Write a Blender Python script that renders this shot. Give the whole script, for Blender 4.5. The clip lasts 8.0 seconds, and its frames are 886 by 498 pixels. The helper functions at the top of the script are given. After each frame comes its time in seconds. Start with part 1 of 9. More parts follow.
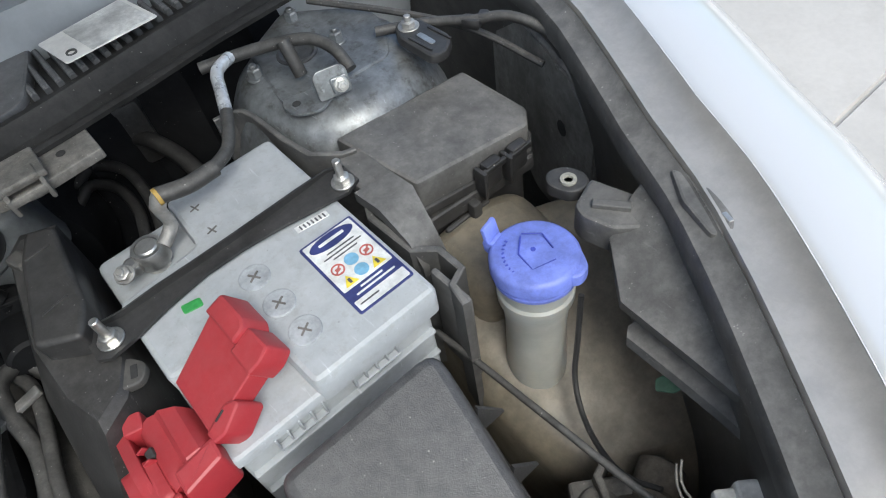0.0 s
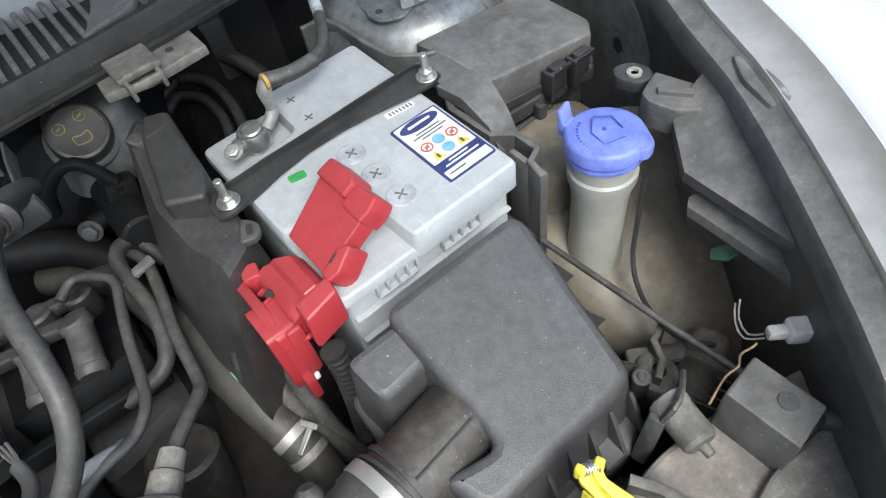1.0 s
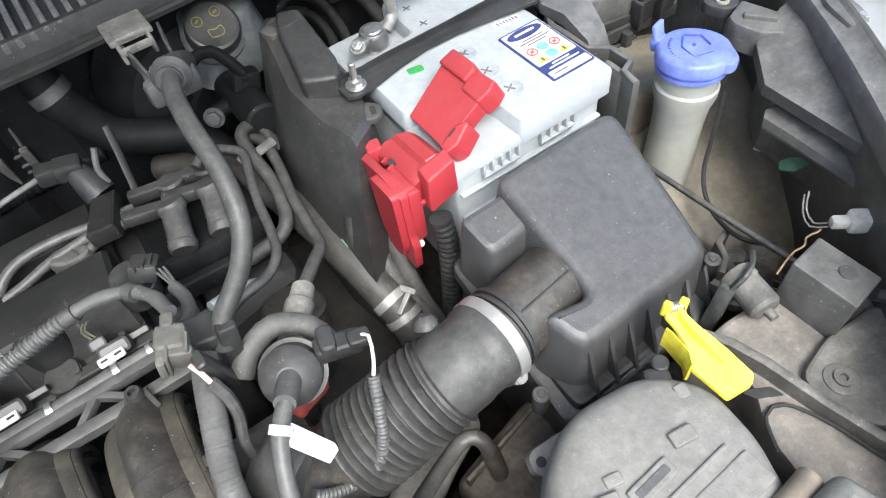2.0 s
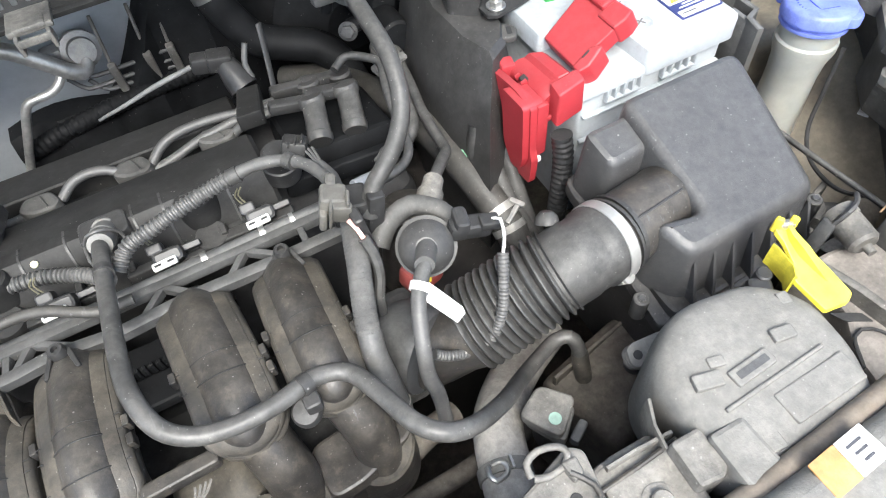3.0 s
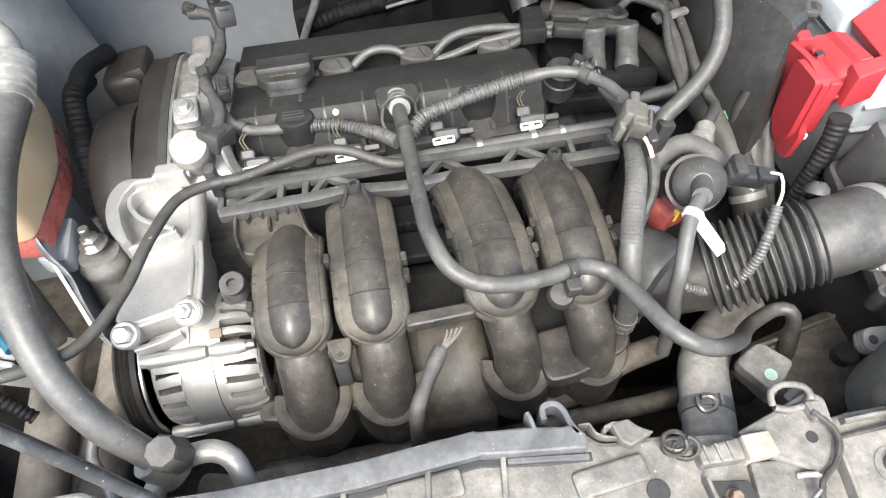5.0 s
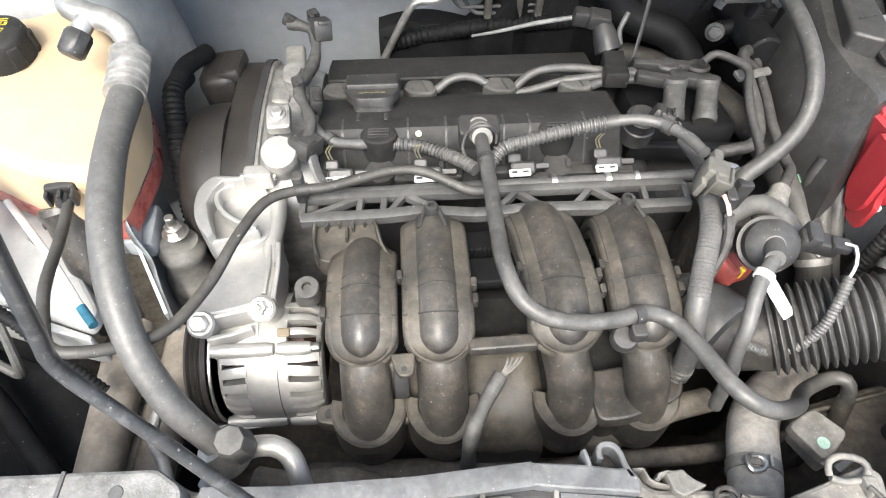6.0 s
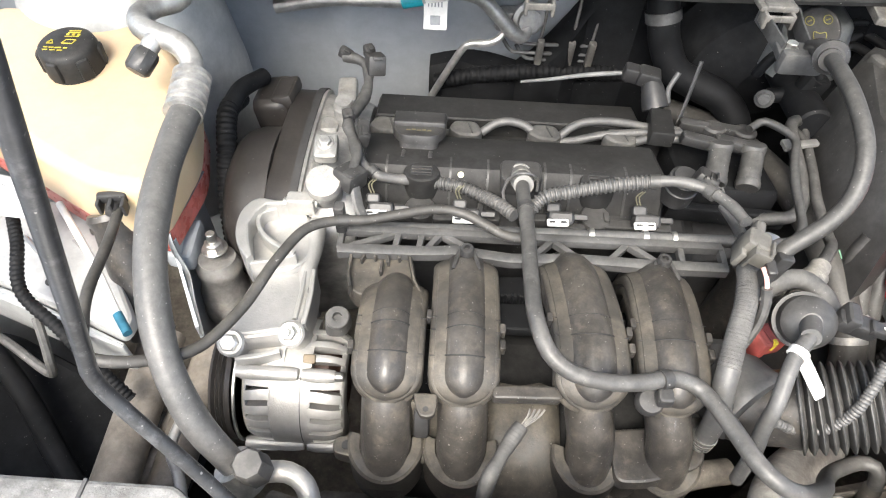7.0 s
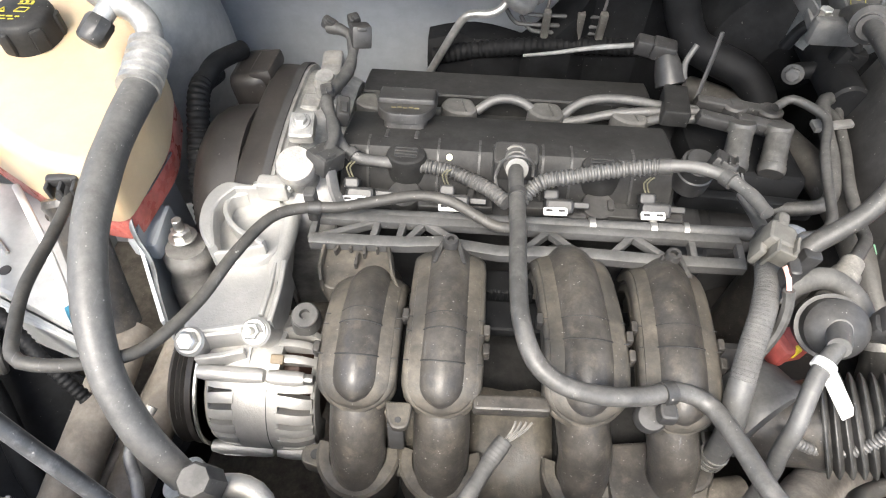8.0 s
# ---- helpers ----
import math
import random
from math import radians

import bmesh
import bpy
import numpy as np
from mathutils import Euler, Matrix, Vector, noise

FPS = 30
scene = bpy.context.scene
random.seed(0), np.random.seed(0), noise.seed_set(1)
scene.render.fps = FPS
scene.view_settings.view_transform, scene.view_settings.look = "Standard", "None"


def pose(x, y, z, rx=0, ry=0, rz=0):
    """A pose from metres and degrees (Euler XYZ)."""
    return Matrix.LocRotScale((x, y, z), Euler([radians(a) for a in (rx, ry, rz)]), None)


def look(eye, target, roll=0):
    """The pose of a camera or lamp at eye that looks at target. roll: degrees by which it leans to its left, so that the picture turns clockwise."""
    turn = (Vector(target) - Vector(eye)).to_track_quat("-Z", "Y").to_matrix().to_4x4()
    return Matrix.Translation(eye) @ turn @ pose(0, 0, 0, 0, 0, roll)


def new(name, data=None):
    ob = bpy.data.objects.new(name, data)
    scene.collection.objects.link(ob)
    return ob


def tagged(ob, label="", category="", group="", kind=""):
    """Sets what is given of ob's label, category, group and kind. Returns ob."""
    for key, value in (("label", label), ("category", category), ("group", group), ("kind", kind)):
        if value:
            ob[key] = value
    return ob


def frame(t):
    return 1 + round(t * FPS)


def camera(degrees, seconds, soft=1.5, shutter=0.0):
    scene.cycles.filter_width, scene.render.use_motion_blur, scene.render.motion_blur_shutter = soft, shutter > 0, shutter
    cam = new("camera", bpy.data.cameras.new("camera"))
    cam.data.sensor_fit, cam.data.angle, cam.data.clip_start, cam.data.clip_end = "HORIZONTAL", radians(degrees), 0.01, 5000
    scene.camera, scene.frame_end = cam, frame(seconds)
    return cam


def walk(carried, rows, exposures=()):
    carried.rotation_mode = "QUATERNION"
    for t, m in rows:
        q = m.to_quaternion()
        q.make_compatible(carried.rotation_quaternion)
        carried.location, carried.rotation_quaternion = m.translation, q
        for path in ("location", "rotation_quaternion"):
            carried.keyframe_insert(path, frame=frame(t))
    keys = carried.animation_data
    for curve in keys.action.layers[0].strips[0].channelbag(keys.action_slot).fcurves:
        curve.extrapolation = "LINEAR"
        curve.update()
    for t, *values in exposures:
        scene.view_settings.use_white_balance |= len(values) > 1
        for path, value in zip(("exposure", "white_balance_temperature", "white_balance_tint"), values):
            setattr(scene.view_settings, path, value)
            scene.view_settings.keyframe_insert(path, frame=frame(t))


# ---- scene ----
cam = camera(69.1, 8.0, 1.1)
METRES, EYE, TILT, LEAN, TURN = 0.634, 1.222, -52.18, 6.66, -41.48
BASE = pose(0.465, -0.270, EYE, TILT, LEAN, TURN)
ROWS = [
    (0.0, 0.0, 0.0, 0.0, -0.0, 0.0, -0.0),
    (0.5, -0.0336, -0.039, -0.063, 0.34, -0.68, -0.21),
    (1.0, -0.0816, -0.0862, -0.1294, 0.92, -1.36, -1.1),
    (1.5, -0.13, -0.1424, -0.2026, 1.69, -1.69, -2.96),
    (3.0, -0.262, -0.2882, -0.3873, 6.2, -4.6, -12.36),
    (3.5, -0.3053, -0.3237, -0.4396, 9.51, -6.07, -15.95),
    (4.0, -0.3458, -0.3555, -0.4862, 12.12, -7.85, -20.09),
    (4.5, -0.3815, -0.3833, -0.5183, 14.82, -9.6, -23.62),
    (6.0, -0.4619, -0.4468, -0.5508, 21.7, -11.36, -33.27),
    (6.5, -0.4743, -0.4642, -0.5459, 23.77, -11.14, -35.75),
    (7.0, -0.4817, -0.459, -0.5408, 25.71, -11.3, -38.28),
    (7.5, -0.4802, -0.41, -0.5267, 27.17, -12.39, -38.94),
    (8.0, -0.4816, -0.3552, -0.5136, 28.32, -14.51, -38.37),
]
walk(cam, [(t, BASE @ pose(METRES * x, METRES * y, METRES * z, 90 + pitch, roll, yaw)) for t, x, y, z, yaw, pitch, roll in ROWS],
     [(0.0, 0.45, 6180, 4), (1.0, 0.86, 6170, 4), (1.7, 1.26, 6180, 4), (3.0, 1.60, 6230, 5), (6.0, 1.82, 6540, 6), (8.0, 1.82, 6620, 7)])

# ---- sky and sun ----
world = bpy.data.worlds.new("sky")
world.use_nodes = True
scene.world = world
_sky = world.node_tree.nodes.new("ShaderNodeTexSky")
_sky.sky_type = "NISHITA"
_sky.sun_disc = False
_sky.sun_elevation, _sky.sun_rotation = radians(54), radians(194)
_sky.air_density, _sky.dust_density, _sky.ozone_density = 1.0, 4.0, 1.0
world.node_tree.links.new(_sky.outputs[0], world.node_tree.nodes["Background"].inputs[0])
world.node_tree.nodes["Background"].inputs[1].default_value = 0.15
sun = new("sun", bpy.data.lights.new("sun", "SUN"))
sun.data.energy, sun.data.angle, sun.data.color = 1.5, radians(30), (1.0, 0.985, 0.965)
sun.matrix_world = look((-0.5, -2.0, 3.64), (0, 0, 0.8))

# ---- mesh helpers ----
TAU = math.tau


class Geo:
    """Collects points and faces of one part, in world metres."""

    def __init__(self):
        self.v, self.f = [], []

    def rings(self, rings, cap=True, ring_closed=True, loop=False):
        base, n = len(self.v), len(rings[0])
        for r in rings:
            self.v.extend(tuple(p) for p in r)
        m = len(rings)
        for i in range(m if loop else m - 1):
            a, b = base + i * n, base + ((i + 1) % m) * n
            for j in range(n if ring_closed else n - 1):
                k = (j + 1) % n
                self.f.append((a + j, a + k, b + k, b + j))
        if cap and not loop:
            self.f.append(tuple(base + j for j in reversed(range(n))))
            self.f.append(tuple(base + (m - 1) * n + j for j in range(n)))
        return self


def axes(p0, p1):
    """A matrix that stands at p0 with its z axis towards p1, and the distance."""
    p0, p1 = Vector(p0), Vector(p1)
    d = p1 - p0
    return Matrix.Translation(p0) @ d.to_track_quat("Z", "Y").to_matrix().to_4x4(), d.length


def rpoly(pts, r=0.004, seg=3):
    """The polygon with its corners rounded."""
    out, n = [], len(pts)
    for i in range(n):
        p, a, b = Vector(pts[i][:2]), Vector(pts[i - 1][:2]), Vector(pts[(i + 1) % n][:2])
        rr = pts[i][2] if len(pts[i]) > 2 else r
        u, w = a - p, b - p
        cut = min(rr, u.length * 0.45, w.length * 0.45)
        s, e = p + u.normalized() * cut, p + w.normalized() * cut
        for k in range(seg + 1):
            t = k / seg
            out.append((1 - t) ** 2 * s + 2 * t * (1 - t) * p + t * t * e)
    return out


def area(poly):
    return sum(poly[i - 1][0] * poly[i][1] - poly[i][0] * poly[i - 1][1] for i in range(len(poly))) / 2


def inset(poly, d):
    """The polygon drawn in by d."""
    n, out, sgn = len(poly), [], 1 if area(poly) > 0 else -1
    for i in range(n):
        p, a, b = Vector(poly[i]), Vector(poly[i - 1]), Vector(poly[(i + 1) % n])
        e, g = (p - a), (b - p)
        if e.length < 1e-7 or g.length < 1e-7:
            out.append(p.copy())
            continue
        e.normalize(), g.normalize()
        n1, n2 = Vector((-e.y, e.x)) * sgn, Vector((-g.y, g.x)) * sgn
        m = n1 + n2
        if m.length < 1e-6:
            out.append(p + n1 * d)
            continue
        m.normalize()
        out.append(p + m * (d / max(0.4, m.dot(n1))))
    for _ in range(4):
        for i in range(n):
            k = (i + 1) % n
            if (out[k] - out[i]).dot(Vector(poly[k]) - Vector(poly[i])) < 0:
                mid = (out[i] + out[k]) / 2
                out[i], out[k] = mid, mid.copy()
    return out


def prism(g, poly, z0, z1, r=0.002, m=None, seg=2, low=0.0, slope=None):
    """A plate or block: the polygon from z0 to z1 with rounded upper edge. low: how far the foot is wider. slope(x, y): added height."""
    poly = [Vector(p[:2]) for p in poly]
    if area(poly) < 0:
        poly.reverse()
    m = m or Matrix()
    rings = [(poly if not low else inset(poly, -low), z0)]
    for k in range(seg + 1):
        a = k / seg * math.pi / 2
        rings.append((inset(poly, r * (1 - math.cos(a))), z1 - r + r * math.sin(a)))
    f = slope or (lambda x, y: 0)
    g.rings([[m @ Vector((p[0], p[1], z + f(p[0], p[1]))) for p in ring] for ring, z in rings])
    return g


def hexa(g, foot, top):
    """A block between four foot points and four top points."""
    return g.rings([foot, top])


def rrect(w, h, r, seg=3):
    return rpoly([(-w / 2, -h / 2), (w / 2, -h / 2), (w / 2, h / 2), (-w / 2, h / 2)], r, seg)


def rbox(g, c, size, r=0.003, rot=(0, 0, 0), seg=2, top=1.0):
    """A block with rounded edges; top: how much narrower it is above."""
    m = pose(*c, *rot)
    w, d, h = size
    r = min(r, w * 0.45, d * 0.45, h * 0.45)
    rings = []
    for k in range(seg + 1):
        a = k / seg * math.pi / 2
        rings.append((r * (1 - math.sin(a)), -h / 2 + r * (1 - math.cos(a))))
    for k in range(seg + 1):
        a = k / seg * math.pi / 2
        rings.append((r * (1 - math.cos(a)), h / 2 - r + r * math.sin(a)))
    out = []
    for ins, z in rings:
        s = 1 + (top - 1) * (z / h + 0.5)
        out.append([m @ Vector((p[0] * s, p[1] * s, z)) for p in rrect(w - 2 * ins, d - 2 * ins, max(r - ins, 0.0004) + r * 0.5, 2)])
    g.rings(out)
    return g


def lathe(g, p0, p1, prof, n=20):
    """Turned round the axis p0-p1; prof: rows of (metres along, radius)."""
    m, _ = axes(p0, p1)
    g.rings([[m @ Vector((max(r, 1e-5) * math.cos(TAU * k / n), max(r, 1e-5) * math.sin(TAU * k / n), z)) for k in range(n)] for z, r in prof])
    return g


def cyl(g, p0, p1, r, r1=None, n=18, bev=0.0012):
    L = (Vector(p1) - Vector(p0)).length
    r1 = r if r1 is None else r1
    return lathe(g, p0, p1, [(0, r - bev), (bev, r), (L - bev, r1), (L, r1 - bev)], n)


def curve(pts, step=0.006):
    """Points along a smooth line through pts."""
    P = [Vector(p) for p in pts]
    if len(P) == 2:
        n = max(2, int((P[1] - P[0]).length / step))
        return [P[0].lerp(P[1], k / n) for k in range(n + 1)]
    P = [2 * P[0] - P[1]] + P + [2 * P[-1] - P[-2]]
    out = []
    for i in range(1, len(P) - 2):
        a, b, c, d = P[i - 1:i + 3]
        n = max(2, int((c - b).length / step))
        for k in range(n):
            t = k / n
            out.append(0.5 * (2 * b + (c - a) * t + (2 * a - 5 * b + 4 * c - d) * t * t + (3 * b - a - 3 * c + d) * t ** 3))
    out.append(P[-2])
    return out


def tube(g, pts, r, n=12, step=0.006, smooth=True, squash=1.0):
    """A hose along pts. r: the radius, or a function of metres along and the whole length."""
    C = curve(pts, step) if smooth else [Vector(p) for p in pts]
    acc = [0.0]
    for a, b in zip(C, C[1:]):
        acc.append(acc[-1] + (b - a).length)
    L = acc[-1]
    rings, up = [], None
    for i, p in enumerate(C):
        t = (C[min(i + 1, len(C) - 1)] - C[max(i - 1, 0)]).normalized()
        if up is None:
            up = t.orthogonal().normalized()
        up = (up - t * up.dot(t)).normalized()
        s = t.cross(up)
        rr = r(acc[i], L) if callable(r) else r
        rings.append([p + up * (rr * math.cos(TAU * k / n)) + s * (rr * squash * math.sin(TAU * k / n)) for k in range(n)])
    g.rings(rings)
    return g


def ribbed(r, pitch, depth=0.12):
    return lambda s, L: r * (1 + depth * (1 if (s / pitch) % 1 < 0.5 else -1))


def bolt(g, p, up=(0, 0, 1), r=0.006, h=0.006, washer=1.5, stud=0.0):
    """A hexagon nut on a washer, with a stud where given."""
    p, u = Vector(p), Vector(up).normalized()
    cyl(g, p, p + u * 0.002, r * washer, n=18, bev=0.0005)
    lathe(g, p + u * 0.002, p + u * (0.002 + h), [(0, r), (h * 0.85, r), (h, r * 0.8)], 6)
    if stud:
        cyl(g, p + u * h, p + u * (h + stud), r * 0.5, n=10, bev=0.0006)
    return g


def wall_along(g, pts, z0, z1, th, z_of=None):
    """An upright sheet of thickness th that follows pts."""
    C = [Vector((x, y, 0)) for x, y in pts]
    rows = []
    for i, p in enumerate(C):
        t = (C[min(i + 1, len(C) - 1)] - C[max(i - 1, 0)]).normalized()
        o = Vector((-t.y, t.x, 0)) * th / 2
        zt = z_of(p.x, p.y) if z_of else z1
        rows.append([(p.x - o.x, p.y - o.y, z0), (p.x + o.x, p.y + o.y, z0), (p.x + o.x, p.y + o.y, zt - 0.001), (p.x + o.x * 0.6, p.y + o.y * 0.6, zt), (p.x - o.x * 0.6, p.y - o.y * 0.6, zt), (p.x - o.x, p.y - o.y, zt - 0.001)])
    g.rings(rows)


# ---- things and parts ----
BASES = {}


def thing(name, at, label, category, group="", kind=""):
    """An Empty at the thing's base."""
    ob = new(name)
    ob.empty_display_size = 0.02
    ob.location = at
    BASES[ob] = Vector(at)
    return tagged(ob, label, category, group, kind)


def part(name, g, material, parent=None, label="", sharp=38, bevel=0.0):
    """Links the collected mesh as ONE object under a thing or under a part."""
    base = BASES.get(parent, Vector((0, 0, 0)))
    me = bpy.data.meshes.new(name)
    me.from_pydata([tuple(Vector(p) - base) for p in g.v], [], g.f)
    bm = bmesh.new()
    bm.from_mesh(me)
    bmesh.ops.recalc_face_normals(bm, faces=bm.faces)
    if bevel:
        hard = [e for e in bm.edges if len(e.link_faces) == 2 and e.calc_face_angle() > 0.5]
        bmesh.ops.bevel(bm, geom=hard, offset=bevel, segments=2, profile=0.6, affect="EDGES", clamp_overlap=True)
    for f in bm.faces:
        f.smooth = len(f.verts) <= 4
    for e in bm.edges:
        e.smooth = len(e.link_faces) == 2 and e.calc_face_angle() < radians(sharp) and all(f.smooth for f in e.link_faces)
    bm.to_mesh(me)
    bm.free()
    me.materials.append(material)
    ob = new(name, me)
    ob.parent = parent
    BASES[ob] = base
    return tagged(ob, label)


def whole(name, g, material, label, category, kind="", group="", sharp=38):
    """A thing that is one mesh, with its origin at the foot of its middle."""
    lo = [min(p[i] for p in g.v) for i in range(3)]
    hi = [max(p[i] for p in g.v) for i in range(3)]
    base = Vector(((lo[0] + hi[0]) / 2, (lo[1] + hi[1]) / 2, lo[2]))
    g.v = [tuple(Vector(p) - base) for p in g.v]
    ob = part(name, g, material, None, "", sharp)
    ob.location = base
    BASES[ob] = base
    return tagged(ob, label, category, group, kind)


# ---- materials ----
def surf(name, col, rough=0.5, metal=0.0, var=0.25, scale=30, dust=0.0, dust_col=(0.25, 0.24, 0.225), bump=0.15, grain=400,
         specks=0.0, speck_col=(0.6, 0.58, 0.54), coat=0.0, spec=0.5, trans=0.0, stain=None, stain_amount=0.0, sss=0.0, grime=0.22, scuff=0.0, wiped=0.0):
    """Procedural surface: cloudy base colour, settled dust on upward faces, specks, stains and fine grain."""
    mt = bpy.data.materials.new(name)
    mt.use_nodes = True
    nt = mt.node_tree
    nodes, links = nt.nodes, nt.links
    bs = nodes["Principled BSDF"]

    def node(kind, **kw):
        nd = nodes.new(kind)
        for k, val in kw.items():
            nd.inputs[k].default_value = val
        return nd

    def mix(fac, a, b):
        nd = nodes.new("ShaderNodeMix")
        nd.data_type = "RGBA"
        for sock, val in ((nd.inputs[0], fac), (nd.inputs[6], a), (nd.inputs[7], b)):
            if hasattr(val, "links"):
                links.new(val, sock)
            else:
                sock.default_value = val
        return nd.outputs[2]

    def ramp(sock, a, b, lo=0.0, hi=1.0):
        nd = nodes.new("ShaderNodeMapRange")
        nd.interpolation_type = "SMOOTHSTEP"
        links.new(sock, nd.inputs[0])
        for i, val in enumerate((a, b, lo, hi)):
            nd.inputs[i + 1].default_value = val
        return nd.outputs[0]

    def times(a, b):
        nd = nodes.new("ShaderNodeMath")
        nd.operation = "MULTIPLY"
        for sock, val in zip(nd.inputs, (a, b)):
            if hasattr(val, "links"):
                links.new(val, sock)
            else:
                sock.default_value = val
        return nd.outputs[0]

    tc = nodes.new("ShaderNodeTexCoord")

    def noise_tex(sc, detail=4.0, rough_=0.6):
        nd = node("ShaderNodeTexNoise", Scale=sc, Detail=detail, Roughness=rough_)
        links.new(tc.outputs["Object"], nd.inputs["Vector"])
        return nd.outputs["Fac"]

    big, fine = noise_tex(scale), noise_tex(grain, 3.0)
    c4 = (*col, 1)
    out = mix(ramp(big, 0.3, 0.7), (*[c * (1 - var) for c in col], 1), (*[min(1, c * (1 + var)) for c in col], 1))
    rgh = ramp(noise_tex(scale * 2.3), 0.25, 0.75, max(0.03, rough - 0.12), min(1, rough + 0.12))
    if stain:
        out = mix(times(ramp(noise_tex(scale * 1.7, 8.0, 0.7), 0.5, 0.66), stain_amount), out, (*stain, 1))
    if dust:
        geo = nodes.new("ShaderNodeNewGeometry")
        sep = nodes.new("ShaderNodeSeparateXYZ")
        links.new(geo.outputs["Normal"], sep.inputs[0])
        lay = times(ramp(sep.outputs[2], -0.2, 0.9, 0.35, 1.0), ramp(noise_tex(14, 7.0, 0.7), 0.3, 0.7, 0.8, 1.0))
        lay = times(lay, ramp(noise_tex(110, 9.0, 0.8), 0.3, 0.7, 0.5, 1.25))
        if wiped:
            lay = times(lay, ramp(noise_tex(21, 5.0, 0.65), 0.36, 0.60, 1 - wiped, 1.0))
        lay = times(lay, dust)
        out = mix(lay, out, (*dust_col, 1))
        rgh = ramp(lay, 0.0, 0.9, rough, 0.8)
    if grime:
        for sc, deep in ((48.0, grime), (9.0, grime * 0.6)):
            nd = nodes.new("ShaderNodeMix")
            nd.data_type, nd.blend_type = "RGBA", "MULTIPLY"
            nd.inputs[0].default_value = 1.0
            links.new(out, nd.inputs[6])
            links.new(ramp(noise_tex(sc, 9.0, 0.72), 0.34, 0.66, 1 - deep, 1 + deep * 0.8), nd.inputs[7])
            out = nd.outputs[2]
    if scuff:
        mp = node("ShaderNodeMapping", Scale=(1.0, 0.12, 0.5), Rotation=(0.3, 0.2, 0.6))
        links.new(tc.outputs["Object"], mp.inputs["Vector"])
        nd = node("ShaderNodeTexNoise", Scale=260.0, Detail=5.0, Roughness=0.7)
        links.new(mp.outputs[0], nd.inputs["Vector"])
        lines = times(ramp(nd.outputs["Fac"], 0.60, 0.68), ramp(noise_tex(22, 3.0), 0.48, 0.62))
        out = mix(times(lines, scuff), out, (*[min(1, c * 1.6 + 0.09) for c in col], 1))
    if specks:
        for sc, reach, deep in ((150.0, 0.17, 0.42), (420.0, 0.32, 0.40)):
            vor = node("ShaderNodeTexVoronoi", Scale=sc, Randomness=1.0)
            links.new(tc.outputs["Object"], vor.inputs["Vector"])
            some = ramp(noise_tex(sc * 0.45, 3.0), 0.66 - specks * 0.08, 0.70 - specks * 0.08)
            out = mix(times(ramp(vor.outputs["Distance"], 0.06, reach, 1.0, 0.0), times(some, deep)), out, (*speck_col, 1))
    links.new(out, bs.inputs["Base Color"])
    if hasattr(rgh, "links"):
        links.new(rgh, bs.inputs["Roughness"])
    bs.inputs["Metallic"].default_value = metal
    bs.inputs["Specular IOR Level"].default_value = spec
    bs.inputs["Coat Weight"].default_value = coat
    bs.inputs["Coat Roughness"].default_value = 0.06
    if trans:
        bs.inputs["Transmission Weight"].default_value = trans
    if sss:
        bs.inputs["Subsurface Weight"].default_value = sss
        bs.inputs["Subsurface Radius"].default_value = (0.03, 0.02, 0.012)
        bs.inputs["Subsurface Scale"].default_value = 0.5
    if bump:
        bp = node("ShaderNodeBump", Strength=bump, Distance=0.0006)
        links.new(fine, bp.inputs["Height"])
        links.new(bp.outputs[0], bs.inputs["Normal"])
    return mt


M_BLACK = surf("dusty_black_plastic", (0.019, 0.019, 0.020), 0.40, dust=0.22, specks=0.45, dust_col=(0.21, 0.20, 0.185), scuff=0.5)
M_BLACK2 = surf("cleaner_black_plastic", (0.02, 0.02, 0.021), 0.4, dust=0.12, specks=0.2)
M_LID = surf("textured_charcoal_plastic", (0.042, 0.042, 0.044), 0.27, dust=0.28, specks=0.5, bump=0.5, grain=900, dust_col=(0.24, 0.235, 0.23), scuff=0.35, var=0.08, grime=0.07)
M_RUNNER = surf("dusty_grey_black_plastic", (0.021, 0.021, 0.0225), 0.30, dust=0.36, specks=0.7, dust_col=(0.185, 0.162, 0.130), scuff=0.6, wiped=0.5, bump=0.35, stain=(0.10, 0.086, 0.068), stain_amount=0.5, scale=45)
M_COVER = surf("flat_dark_plastic", (0.015, 0.015, 0.015), 0.50, dust=0.17, specks=0.3, dust_col=(0.148, 0.143, 0.136), spec=0.22)
M_RUBBER = surf("dusty_rubber", (0.022, 0.022, 0.022), 0.45, dust=0.31, specks=0.6, bump=0.25, grain=600, scuff=0.5)
M_RUBBER_GREY = surf("greyed_rubber_hose", (0.058, 0.058, 0.058), 0.38, dust=0.32, specks=0.8, stain=(0.13, 0.125, 0.115), stain_amount=0.3, scale=160, scuff=0.6, grime=0.12, var=0.12)
M_HOSE = surf("brown_dusted_rubber", (0.034, 0.033, 0.032), 0.5, dust=0.26, specks=0.6, scuff=0.7, bump=0.3, grain=600, dust_col=(0.19, 0.175, 0.15))
# Dark undercar parts; also paints the shade inside holes, slots and recesses.
M_DEEP = surf("dark_undercar_and_recess_shade", (0.024, 0.024, 0.025), 0.7, dust=0.25, dust_col=(0.095, 0.092, 0.088))
M_ALU = surf("cast_aluminium", (0.34, 0.335, 0.325), 0.45, metal=0.5, dust=0.35, dust_col=(0.32, 0.305, 0.275), bump=0.5, grain=500, stain=(0.4, 0.35, 0.28), stain_amount=0.35)
M_ALU_BRIGHT = surf("machined_aluminium", (0.46, 0.455, 0.44), 0.4, metal=0.7, dust=0.25, dust_col=(0.42, 0.40, 0.36), bump=0.2)
